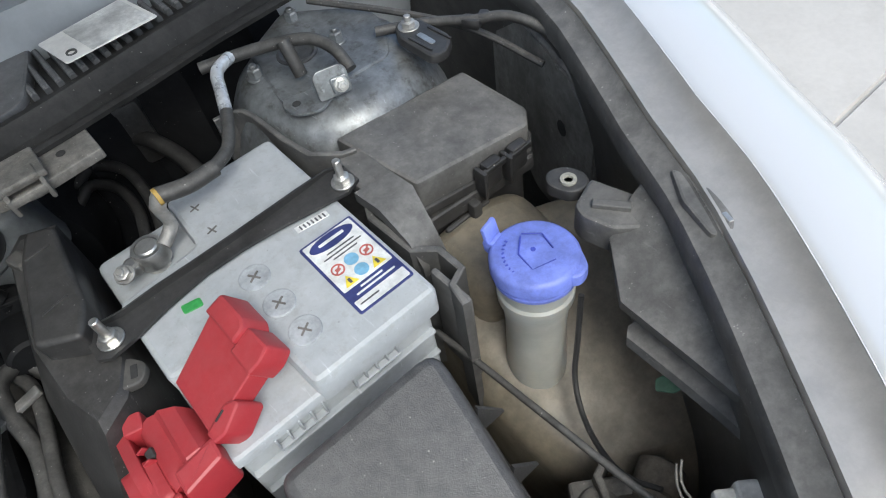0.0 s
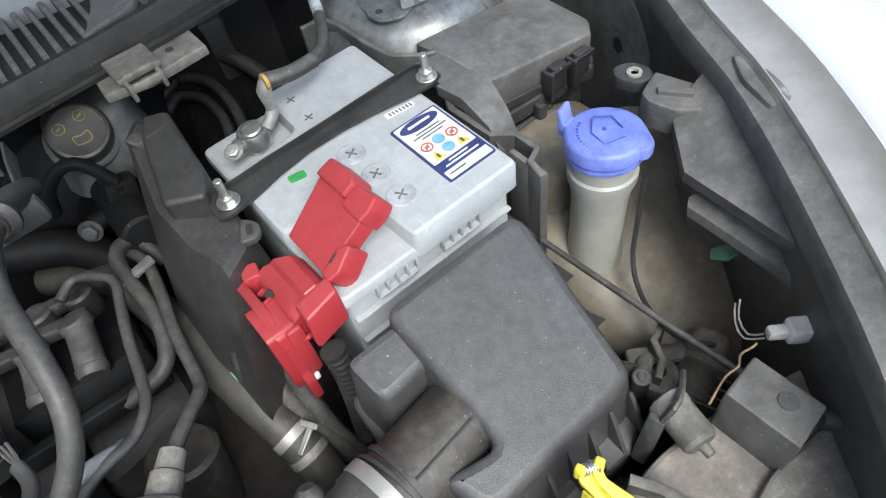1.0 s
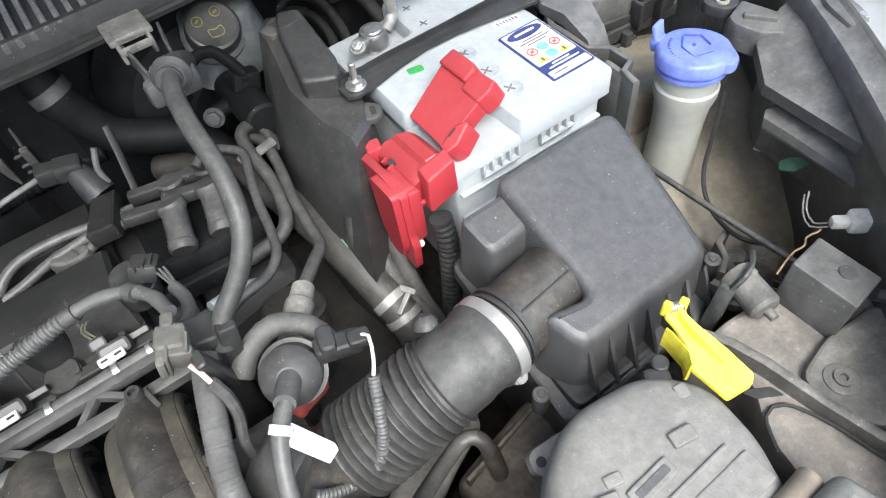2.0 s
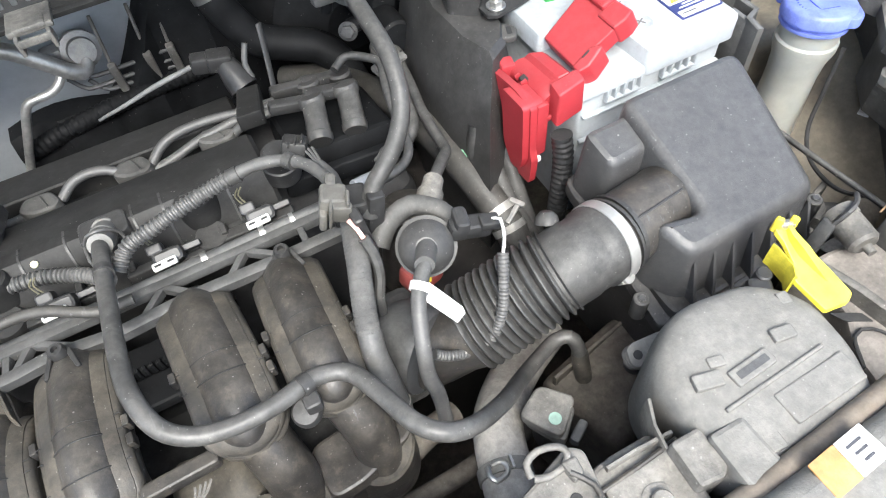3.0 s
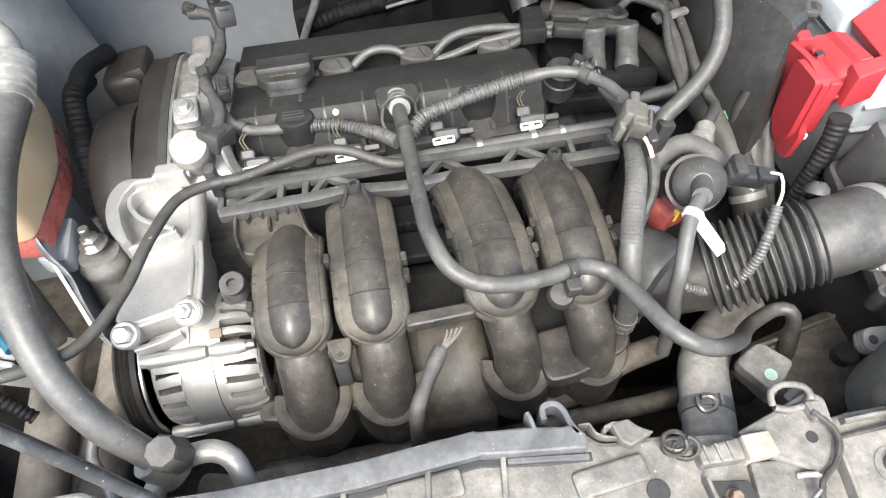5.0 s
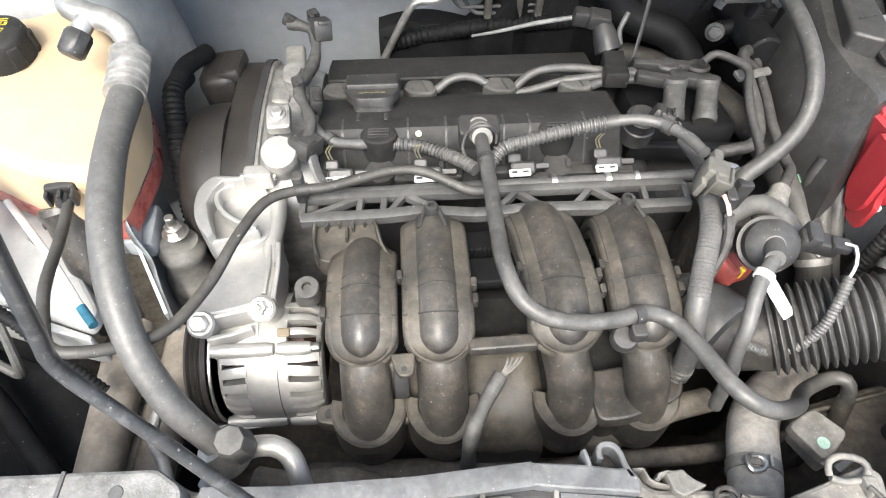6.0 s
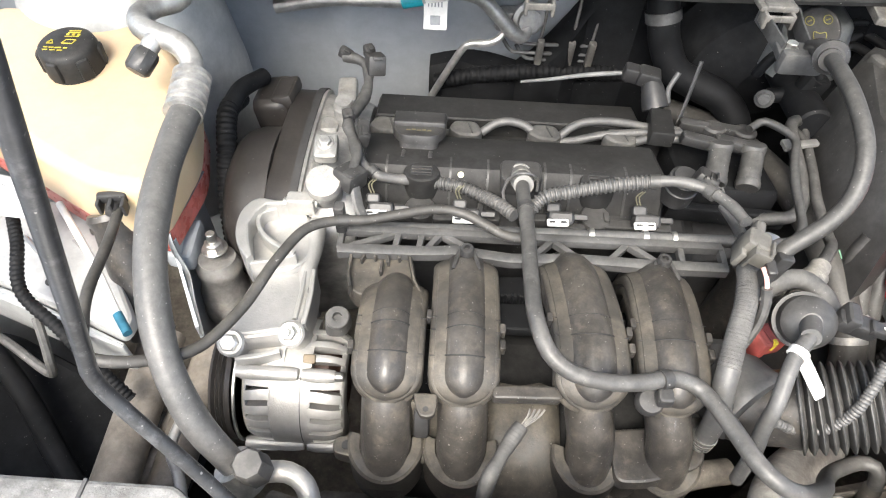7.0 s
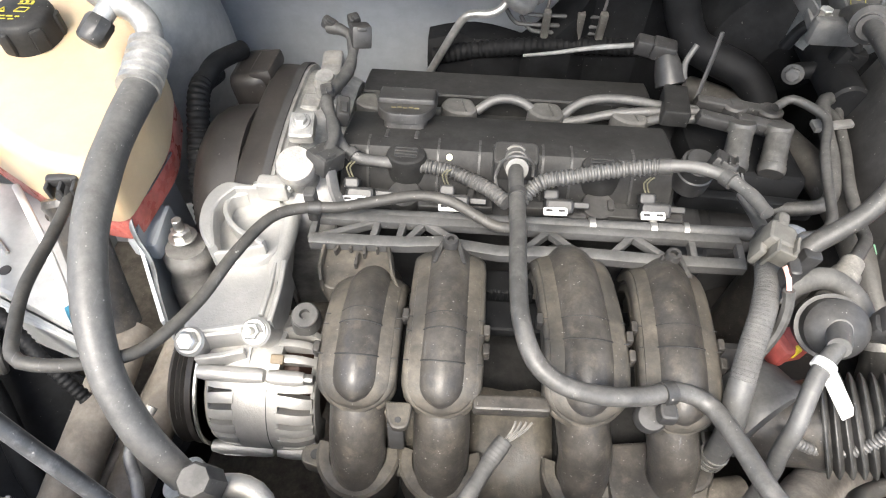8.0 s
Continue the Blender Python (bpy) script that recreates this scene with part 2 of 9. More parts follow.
M_STEEL = surf("zinc_plated_steel", (0.62, 0.61, 0.58), 0.35, metal=0.9, dust=0.2, bump=0.2)
M_PAINT_BAY = surf("grey_bay_paint", (0.395, 0.425, 0.455), 0.40, metal=0.2, dust=0.15, dust_col=(0.34, 0.35, 0.36), grime=0.05, var=0.04)
M_PAINT = surf("silver_blue_car_paint", (0.83, 0.835, 0.83), 0.14, metal=0.32, var=0.02, scale=1.5, coat=1.0, bump=0.0, grime=0.0)
M_PANEL = surf("dirty_grey_panel", (0.105, 0.101, 0.094), 0.5, dust=0.85, wiped=0.62, dust_col=(0.260, 0.245, 0.218), specks=0.7, stain=(0.050, 0.044, 0.036), stain_amount=0.7, bump=0.8, scale=60, grime=0.30, var=0.10, scuff=0.6)
M_HOUSING = surf("dusty_grey_housing", (0.13, 0.127, 0.12), 0.5, dust=0.8, dust_col=(0.26, 0.25, 0.228), specks=0.6, stain=(0.10, 0.094, 0.085), stain_amount=0.3, bump=0.7, scale=110, grime=0.10, var=0.06, scuff=0.4)
M_BATT = surf("grey_battery_plastic", (0.42, 0.45, 0.475), 0.4, dust=0.25, dust_col=(0.34, 0.325, 0.30), var=0.06, stain=(0.24, 0.225, 0.20), stain_amount=0.25, grime=0.05, scuff=0.3, scale=60, specks=0.3, speck_col=(0.16, 0.15, 0.13))
M_RED = surf("red_plastic", (0.36, 0.024, 0.034), 0.40, dust=0.16, dust_col=(0.42, 0.20, 0.19), var=0.03, grime=0.05, scuff=0.2)
M_BLUE = surf("blue_plastic", (0.15, 0.20, 0.60), 0.42, dust=0.12, dust_col=(0.3, 0.32, 0.5), var=0.08)
M_CREAM = surf("translucent_cream_plastic", (0.215, 0.188, 0.142), 0.38, dust=0.45, dust_col=(0.145, 0.125, 0.097), sss=0.15, var=0.12, grime=0.2, wiped=0.5)
M_AMBER = surf("amber_tank_plastic", (0.50, 0.385, 0.245), 0.32, dust=0.25, dust_col=(0.45, 0.38, 0.29), sss=0.5, var=0.04, grime=0.04)
M_COOLANT = surf("tank_with_red_coolant", (0.40, 0.115, 0.095), 0.3, sss=0.3, var=0.15)
M_YELLOW = surf("yellow_plastic", (0.85, 0.72, 0.06), 0.45, dust=0.12, dust_col=(0.5, 0.45, 0.2), var=0.08)
M_WHITE = surf("white_card", (0.80, 0.79, 0.76), 0.6, var=0.05, dust=0.1, grime=0.08)
M_CONCRETE = surf("sunlit_concrete", (0.50, 0.48, 0.45), 0.85, scale=3, grain=120, bump=0.6, stain=(0.36, 0.34, 0.31), stain_amount=0.2, grime=0.03, var=0.05)
M_DARKSTEEL = surf("painted_dark_steel", (0.05, 0.052, 0.055), 0.5, metal=0.2, dust=0.35)
M_STRUT = surf("wiped_grey_steel", (0.22, 0.235, 0.245), 0.36, metal=0.5, dust=0.15, stain=(0.09, 0.085, 0.08), stain_amount=0.75, scale=34, scuff=0.7)
M_CARRIER = surf("grey_glass_filled_plastic", (0.055, 0.055, 0.056), 0.36, dust=0.26, specks=0.5, dust_col=(0.24, 0.23, 0.21))
M_DUSTY = surf("thick_dust_on_plastic", (0.030, 0.029, 0.028), 0.42, dust=0.58, wiped=0.65, dust_col=(0.165, 0.143, 0.110), specks=0.5, stain=(0.10, 0.085, 0.07), stain_amount=0.5, bump=0.4)
M_OLIVE = surf("olive_wire", (0.15, 0.14, 0.09), 0.5)
M_TIMING = surf("brown_dusted_plastic", (0.022, 0.020, 0.019), 0.45, dust=0.11, specks=0.3, dust_col=(0.14, 0.12, 0.10))
M_GREYDUST = surf("grey_dusted_plastic", (0.045, 0.044, 0.043), 0.45, dust=0.5, specks=0.5, dust_col=(0.17, 0.163, 0.15))
# Black parts deep in the bay; shade there is put into the near-zero colour.
M_DIM = surf("shade_dimmed_black", (0.0075, 0.008, 0.009), 0.6, dust=0.02, specks=0.1, spec=0.15)
M_MOUNT = surf("bright_cast_aluminium", (0.47, 0.462, 0.445), 0.42, metal=0.55, dust=0.3, dust_col=(0.43, 0.41, 0.36), bump=0.5, grain=500, grime=0.08, var=0.08)

M_UNDER = surf("road_dusted_undercar", (0.085, 0.074, 0.062), 0.75, dust=0.75, wiped=0.4, dust_col=(0.21, 0.185, 0.152), specks=0.4, grime=0.3)
M_SHEET = surf("dull_grey_sheet", (0.20, 0.195, 0.185), 0.45, metal=0.1, dust=0.35, wiped=0.4, scuff=0.7, stain=(0.06, 0.055, 0.05), stain_amount=0.5)
M_GRILLE = surf("slate_grey_cowl_plastic", (0.085, 0.088, 0.093), 0.42, dust=0.35, dust_col=(0.21, 0.208, 0.202), specks=0.3, scuff=0.3)
M_APRON = surf("bright_apron_paint", (0.40, 0.41, 0.41), 0.34, metal=0.3, dust=0.2, dust_col=(0.4, 0.38, 0.35), grime=0.10, var=0.06)
M_HEADLIGHT = surf("dusty_charcoal_housing", (0.075, 0.074, 0.072), 0.42, dust=0.55, specks=0.5, dust_col=(0.235, 0.228, 0.215), wiped=0.4, scuff=0.5)

# ---- ground and the car's body round the bay ----
g = Geo()
prof = [(-60, 0), (-2.9, 0), (-2.893, -0.012), (-2.887, -0.012), (-2.88, 0), (0.094, 0), (0.098, -0.012), (0.108, -0.012), (0.112, 0),
        (3.1, 0), (3.107, -0.012), (3.113, -0.012), (3.12, 0), (80, 0)]
for xa, xb in ((-60, -0.9), (-0.888, 3.4), (3.412, 60)):
    g.rings([[(x, y, z) for y, z in prof] for x in (xa, xb)], cap=False, ring_closed=False)
g.v += [(-80, -80, -0.02), (80, -80, -0.02), (80, 100, -0.02), (-80, 100, -0.02)]
g.f.append(tuple(range(len(g.v) - 4, len(g.v))))
whole("ground", g, M_CONCRETE, "pale sunlit concrete slabs with narrow joints", "ground", "structure", sharp=20)

# firewall: pressed sheet with a vertical crease and a black sound pad
fw = thing("firewall", (0, 0.40, 0.30), "grey-blue painted steel firewall behind the engine", "firewall", kind="structure")
g = Geo()
rows = []
for x, y in ((-0.75, 0.33), (-0.52, 0.34), (-0.46, 0.385), (-0.245, 0.40), (-0.232, 0.392), (-0.205, 0.392), (-0.19, 0.402), (0.02, 0.405), (0.06, 0.42), (0.30, 0.42), (0.46, 0.40), (0.9, 0.38)):
    rows.append([(x, y - 0.03, 0.96), (x, y - 0.02, 0.80), (x, y, 0.70), (x, y - 0.01, 0.45), (x, y - 0.05, 0.30), (x, y + 0.03, 0.30), (x, y + 0.04, 0.96)])
g.rings(rows)
part("panel", g, M_PAINT_BAY, fw)
g = Geo()
rows = []
for k in range(40):
    x = -0.10 + k * 0.021
    y = 0.372 + 0.006 * math.sin(k * 1.3) - (0.006 if k % 2 else 0)
    top = 0.70 + 0.012 * math.sin(k * 0.55) + 0.155 * min(1, max(0, (x - 0.03) / 0.10))
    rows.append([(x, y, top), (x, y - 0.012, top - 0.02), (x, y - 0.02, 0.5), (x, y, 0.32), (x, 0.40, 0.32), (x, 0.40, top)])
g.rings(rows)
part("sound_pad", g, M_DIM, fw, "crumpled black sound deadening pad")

# cowl with its slotted grille
cowl = thing("cowl", (0.1, 0.27, 0.86), "grey plastic windscreen cowl with a slotted grille", "cowl", kind="structure")
g = Geo()
rows = []
for x, yf, yt in ((-0.62, 0.238, 0.272), (-0.3, 0.237, 0.270), (0.0, 0.237, 0.268), (0.2, 0.238, 0.266), (0.30, 0.243, 0.268), (0.40, 0.249, 0.275), (0.47, 0.254, 0.282), (0.55, 0.262, 0.296), (0.62, 0.272, 0.306), (0.72, 0.278, 0.315)):
    d = yt - yf
    rows.append([(x, yt + 0.10, 0.880), (x, yf + 0.010, 0.896), (x, yf, 0.8995), (x, yf, 0.9035), (x, yf + 0.12 * d, 0.9055), (x, yf + 0.24 * d, 0.9050), (x, yf + 0.32 * d, 0.9000), (x, yf + 0.75 * d, 0.904), (x, yf + 0.92 * d, 0.918), (x, yt, 0.921),
                 (x, yt + 0.006, 0.921), (x, yt + 0.010, 0.916), (x, yt + 0.10, 0.905)])
g.rings(rows)
part("front_lip", g, M_COVER, cowl)
g = Geo()
prism(g, rpoly([(-0.62, 0.262), (0.47, 0.285), (0.64, 0.32), (0.72, 0.34), (0.72, 0.47), (-0.62, 0.47)], 0.02), 0.898, 0.905, 0.002)
part("trough", g, M_DEEP, cowl)
g = Geo()
prism(g, [(-0.62, 0.43), (0.60, 0.43), (0.66, 0.405), (0.72, 0.33), (0.80, 0.33), (0.80, 0.75), (-0.62, 0.75)], 0.92, 0.934, 0.004, slope=lambda x, y: 0.25 * max(0, y - 0.43))
part("scuttle", g, M_COVER, cowl)
g = Geo()
prism(g, rpoly([(0.402, 0.284), (0.430, 0.335, 0.03), (0.438, 0.44), (0.512, 0.44), (0.474, 0.338, 0.03), (0.457, 0.297)], 0.010, 5), 0.903, 0.922, 0.003)
part("grille_bridge", g, M_GRILLE, cowl, "smooth grey panel between the two grilles")


def slats(x0, n, pitch, low, high):
    """Bars of one grille; low and high give the ends in depth at a place across."""
    first = None
    for k in range(n):
        x = x0 + k * pitch
        a, b = low(x), high(x)
        if b - a < 0.008:
            continue
        if first is None:
            bar = Geo()
            rbox(bar, BASES[cowl] + Vector((0, 0, 0.914)), (0.0056, 1.0, 0.013), 0.0020)
            first = part("slat", bar, M_GRILLE, cowl)
            ob = first
        else:
            ob = new("slat", first.data)
            ob.parent = cowl
        ob.location = Vector((x, (a + b) / 2, 0)) - BASES[cowl]
        ob.scale = (1, b - a, 1)


slats(-0.02, 38, 0.0125, lambda x: 0.262 + max(0, x - 0.2) * 0.10, lambda x: 0.435 if x < 0.425 else 0.0)
slats(0.466, 15, 0.0115, lambda x: 0.300 + max(0, x - 0.5) * 0.25, lambda x: min(0.435, 0.322 + (x - 0.460) * 1.65))
g = Geo()
prism(g, rpoly([(0.386, 0.228), (0.424, 0.218), (0.482, 0.222), (0.482, 0.262), (0.389, 0.268)], 0.002), 0.890, 0.8985, 0.002)
plate = part("cowl_plate", g, M_PANEL, cowl, "dusty grey mounting plate")
g = Geo()
cyl(g, (0.455, 0.243, 0.8980), (0.455, 0.243, 0.8992), 0.004, n=14, bev=0.0003)
part("plate_hole", g, M_DEEP, plate)
for bx in (0.024, 0.274, 0.420):
    g = Geo()
    rbox(g, (bx, 0.240, 0.9050), (0.040, 0.046, 0.006), 0.0015, (-6, 0, 0))
    rbox(g, (bx, 0.226, 0.9085), (0.028, 0.020, 0.005), 0.0015, (-6, 0, 0))
    rbox(g, (bx - 0.014, 0.216, 0.8985), (0.004, 0.018, 0.016), 0.0012)
    rbox(g, (bx + 0.014, 0.216, 0.8985), (0.004, 0.018, 0.016), 0.0012)
    rbox(g, (bx, 0.209, 0.9020), (0.030, 0.004, 0.007), 0.0012)
    part("cowl_clip", g, M_PANEL, cowl, "dusty grey plastic clip")

# wing: the painted fender beside the bay, with a black channel along its inner edge
line = [(0.90, 0.75), (0.895, 0.45), (0.875, 0.22), (0.843, 0.082), (0.7975, -0.012), (0.7635, -0.073), (0.735, -0.1305), (0.707, -0.1755), (0.676, -0.2195), (0.639, -0.268),
        (0.615, -0.298), (0.56, -0.37), (0.45, -0.47), (0.30, -0.54)]
path = curve([(x, y, 0) for x, y in line], 0.03)


def along(sec):
    """The cross-section (metres outward, height) carried along the wing's edge."""
    rows = []
    for i, p in enumerate(path):
        t = (path[min(i + 1, len(path) - 1)] - path[max(i - 1, 0)]).normalized()
        out = Vector((-t.y, t.x, 0))
        drop = 0.25 * max(0, -0.30 - p.y)
        rows.append([(p.x + out.x * o, p.y + out.y * o, z - drop) for o, z in sec])
    return rows


wing = thing("fender", (0.95, -0.1, 0.25), "silver-blue painted car fender beside the engine bay", "fender", kind="structure")
g = Geo()
g.rings(along([(0.0485, 0.9150), (0.0490, 0.9172), (0.0500, 0.9165), (0.0515, 0.9178), (0.056, 0.9195), (0.072, 0.9215), (0.092, 0.9200), (0.112, 0.9130), (0.129, 0.9000), (0.142, 0.880), (0.150, 0.845), (0.156, 0.76), (0.156, 0.60),
               (0.148, 0.30), (0.125, 0.30), (0.125, 0.60), (0.11, 0.80), (0.06, 0.885)]))
part("skin", g, M_PAINT, wing, "glossy silver-blue paint")
# Inner flange: the skin's paint, dusty, made darker and warmer for its shade.
g = Geo()
g.rings(along([(0.013, 0.892), (0.0145, 0.9085), (0.0155, 0.9112), (0.0168, 0.9085), (0.022, 0.9066), (0.030, 0.9062), (0.037, 0.9078), (0.043, 0.9112), (0.0470, 0.9152), (0.0486, 0.9168), (0.0488, 0.892)]))
part("gutter", g, surf("shaded_dusty_silver_paint", (0.44, 0.425, 0.40), 0.30, metal=0.45, dust=0.35, dust_col=(0.43, 0.40, 0.36), var=0.05, grime=0.08, coat=0.3), wing, "dusty silver inner flange, its shade put into a darker paint")
g = Geo()
g.rings(along([(-0.003, 0.878), (-0.005, 0.897), (-0.003, 0.9015), (0.008, 0.904), (0.0125, 0.909), (0.0145, 0.906), (0.015, 0.890), (0.006, 0.878)]))
part("edge_channel", g, M_HEADLIGHT, wing, "dusty black plastic edge channel")
g = Geo()
prism(g, rpoly([(0.7480, -0.120), (0.7530, -0.136), (0.7475, -0.157, 0.008), (0.7385, -0.1745, 0.006), (0.7290, -0.1790, 0.003), (0.7180, -0.1720), (0.730, -0.142)], 0.004, 4), 0.898, 0.9075, 0.002)
tab = part("edge_tab", g, M_HEADLIGHT, wing)
g = Geo()
rbox(g, (0.7365, -0.1700, 0.9073), (0.0035, 0.008, 0.0016), 0.0004, (0, 0, -20))
part("tab_slot", g, M_STEEL, tab)
for (xa, ya), (xb, yb) in (((0.743, -0.126), (0.7425, -0.139)), ((0.737, -0.136), (0.737, -0.147))):
    g = Geo()
    wall_along(g, [(xa, ya), (xb, yb)], 0.886, 0.8975, 0.0024)
    part("edge_fin", g, M_GREYDUST, wing)
g = Geo()
g.rings(along([(0.0, 0.885), (0.03, 0.885), (0.05, 0.70), (0.05, 0.30), (0.02, 0.30), (0.02, 0.70)]))
part("inner_panel", g, M_GREYDUST, wing, "dusty dark inner panel")

# far side wall, floor pan and front closing panel
g = Geo()
prism(g, [(-0.78, -0.5), (-0.70, -0.5), (-0.66, -0.2), (-0.66, 0.5), (-0.78, 0.5)], 0.30, 0.93, 0.01)
whole("inner_wing", g, M_PAINT_BAY, "grey painted inner wing panel", "inner wing", "structure")
g = Geo()
prism(g, [(-0.75, -0.55), (0.95, -0.55), (0.95, 0.45), (-0.75, 0.45)], 0.27, 0.30, 0.004)
whole("undertray", g, M_UNDER, "brown dusty undertray below the engine", "undertray", "structure")
g = Geo()
prism(g, [(-0.75, -0.56), (0.62, -0.56), (0.40, -0.44), (-0.75, -0.44)], 0.25, 0.76, 0.01)
whole("bumper", g, M_PAINT, "silver-blue painted front bumper", "bumper", "structure")

# Added block: closes the front corner and keeps sun off the wheel arch.
g = Geo()
prism(g, rpoly([(-0.74, -0.52), (-0.37, -0.52), (-0.37, -0.318), (-0.62, -0.30), (-0.74, -0.24)], 0.02), 0.45, 0.865, 0.012, seg=3)
whole("front_corner_shade_block", g, M_PAINT_BAY, "plain grey block added in the front corner to shade the bay's side", "corner panel", "structure")

# the raised bonnet that stands over the bay
bon = thing("bonnet", (0.05, 0.42, 0.96), "raised silver-blue bonnet, its grey underside over the bay", "bonnet", kind="structure")
g = Geo()
m = Matrix.Translation((0.05, 0.46, 0.97)) @ Matrix.Rotation(radians(-43), 4, "X") @ Matrix.Rotation(radians(180), 4, "Z")
prism(g, rpoly([(-0.75, 0), (0.75, 0), (0.66, 0.88), (0.45, 1.06), (-0.45, 1.06), (-0.66, 0.88)], 0.05), -0.012, 0.012, 0.006, m)
part("panel", g, M_PAINT_BAY, bon)

# ---- battery corner ----
bat = thing("battery", (0.508, 0.055, 0.68), "pale grey car battery, dusty, with a paper label on its lid", "battery")
g = Geo()
prism(g, rrect(0.160, 0.210, 0.006), 0.68, 0.843, 0.003, Matrix.Translation((0.508, 0.055, 0)))
part("case", g, M_BATT, bat)
g = Geo()
prism(g, rpoly([(0.424, -0.054), (0.594, -0.054), (0.594, 0.166), (0.424, 0.166)], 0.008), 0.8390, 0.8485, 0.0035)
prism(g, rpoly([(0.492, -0.056), (0.594, -0.056), (0.594, 0.166), (0.494, 0.166), (0.492, 0.106), (0.424, 0.098), (0.424, 0.014), (0.488, 0.012)], 0.006), 0.840, 0.866, 0.004)
part("lid", g, M_BATT, bat)
rib = Geo()
rbox(rib, (0.4535, -0.0520, 0.8335), (0.0018, 0.0060, 0.0150), 0.0005)
r0 = part("lip_rib", rib, M_BATT, bat)
for x in [0.0092 * k for k in range(1, 5)] + [0.0625 + 0.0092 * k for k in range(5)]:
    ob = new("lip_rib", r0.data)
    ob.parent = bat
    ob.location.x = x
for xa, xb in ((0.4525, 0.4915), (0.5150, 0.5540)):
    g = Geo()
    rbox(g, ((xa + xb) / 2, -0.0530, 0.8262), (xb - xa, 0.0055, 0.0024), 0.0008)
    part("rib_rail", g, M_BATT, bat)
for z in (0.8160, 0.7860):
    g = Geo()
    rbox(g, (0.508, -0.0520, z), (0.156, 0.0060, 0.0030), 0.0012)
    part("front_ledge", g, M_BATT, bat)
m_mark = surf("worn_mark", (0.16, 0.15, 0.14), 0.7)
m_ring = surf("moulded_ring", (0.40, 0.43, 0.46), 0.5, dust=0.3)
for cx, cy in ((0.508, 0.045), (0.509, 0.013), (0.510, -0.018)):
    g = Geo()
    lathe(g, (cx, cy, 0.8655), (cx, cy, 0.8672), [(0, 0.0118), (0.0012, 0.0118), (0.0017, 0.011), (0.0017, 0.0105)], 28)
    plug = part("cell_plug", g, m_ring, bat)
    g = Geo()
    for a in (20, 110):
        rbox(g, (cx, cy, 0.8674), (0.0105, 0.0015, 0.0008), 0.0002, (0, 0, a + 200 * cx))
    part("plug_cross", g, m_mark, plug)
for cx, cy in ((0.509, 0.140), (0.508, 0.109)):
    g = Geo()
    for a in (15, 105):
        rbox(g, (cx, cy, 0.8664), (0.0095, 0.0013, 0.0006), 0.0002, (0, 0, a))
    part("plug_cross", g, m_mark, bat)
# paper label
m_navy = surf("navy_print", (0.035, 0.045, 0.16), 0.5, var=0.1)
m_paper = surf("label_paper", (0.74, 0.75, 0.74), 0.5, var=0.04, dust=0.12)
m_redink = surf("red_ink", (0.50, 0.13, 0.11), 0.5)
m_blueink = surf("blue_ink", (0.20, 0.42, 0.60), 0.5)
m_yelink = surf("yellow_ink", (0.75, 0.60, 0.06), 0.5)
m_blackink = surf("black_ink", (0.09, 0.09, 0.10), 0.5)
g = Geo()
prism(g, rpoly([(0.5435, -0.036), (0.590, -0.036), (0.590, 0.041), (0.5435, 0.041)], 0.002), 0.8655, 0.8672, 0.0003)
lab = part("label", g, m_navy, bat, "rectangular paper label with navy border and warning signs")
g = Geo()
prism(g, rpoly([(0.5455, -0.0145), (0.588, -0.0145), (0.588, 0.039), (0.5455, 0.039)], 0.001), 0.8670, 0.8677, 0.0002)
prism(g, rpoly([(0.5455, -0.0345), (0.588, -0.0345), (0.588, -0.0255), (0.5455, -0.0255)], 0.001), 0.8670, 0.8677, 0.0002)
part("label_field", g, m_paper, lab)
g = Geo()
prism(g, [(0.5668 + 0.019 * math.cos(TAU * k / 32), 0.0315 + 0.0068 * math.sin(TAU * k / 32)) for k in range(32)], 0.8675, 0.8681, 0.0002)
part("maker_oval", g, m_navy, lab, "plain navy oval badge")
g = Geo()
rbox(g, (0.5668, 0.0315, 0.8683), (0.022, 0.0026, 0.0006), 0.0002)
part("maker_bar", g, m_paper, lab)
for y, a, b in ((0.0215, 0.556, 0.580), (0.0180, 0.551, 0.584), (0.0145, 0.557, 0.578), (-0.030, 0.548, 0.564)):
    g = Geo()
    rbox(g, ((a + b) / 2, y, 0.8679), (b - a, 0.0011, 0.0005), 0.0001)
    part("print_bar", g, m_blackink, lab)
for y, a, b in ((-0.0180, 0.557, 0.576), (-0.0218, 0.551, 0.584)):
    g = Geo()
    rbox(g, ((a + b) / 2, y, 0.8676), (b - a, 0.0011, 0.0012), 0.0001)
    part("print_bar", g, m_paper, lab)
for cx, cy, mt in ((0.554, 0.005, m_redink), (0.579, 0.0045, m_redink), (0.5665, 0.006, m_blueink), (0.5665, -0.0065, m_blueink)):
    g = Geo()
    if mt is m_redink:
        lathe(g, (cx, cy, 0.8676), (cx, cy, 0.8682), [(0, 0.0052), (0.0006, 0.0052), (0.0006, 0.0040), (0, 0.0040)], 20)
        rbox(g, (cx, cy, 0.8679), (0.009, 0.0012, 0.0006), 0.0001, (0, 0, 45))
        rbox(g, (cx, cy, 0.8678), (0.004, 0.003, 0.0005), 0.0001, (0, 0, 10))
    else:
        cyl(g, (cx, cy, 0.8676), (cx, cy, 0.8682), 0.0055, n=20, bev=0.0002)
    part("warning_sign", g, mt, lab)
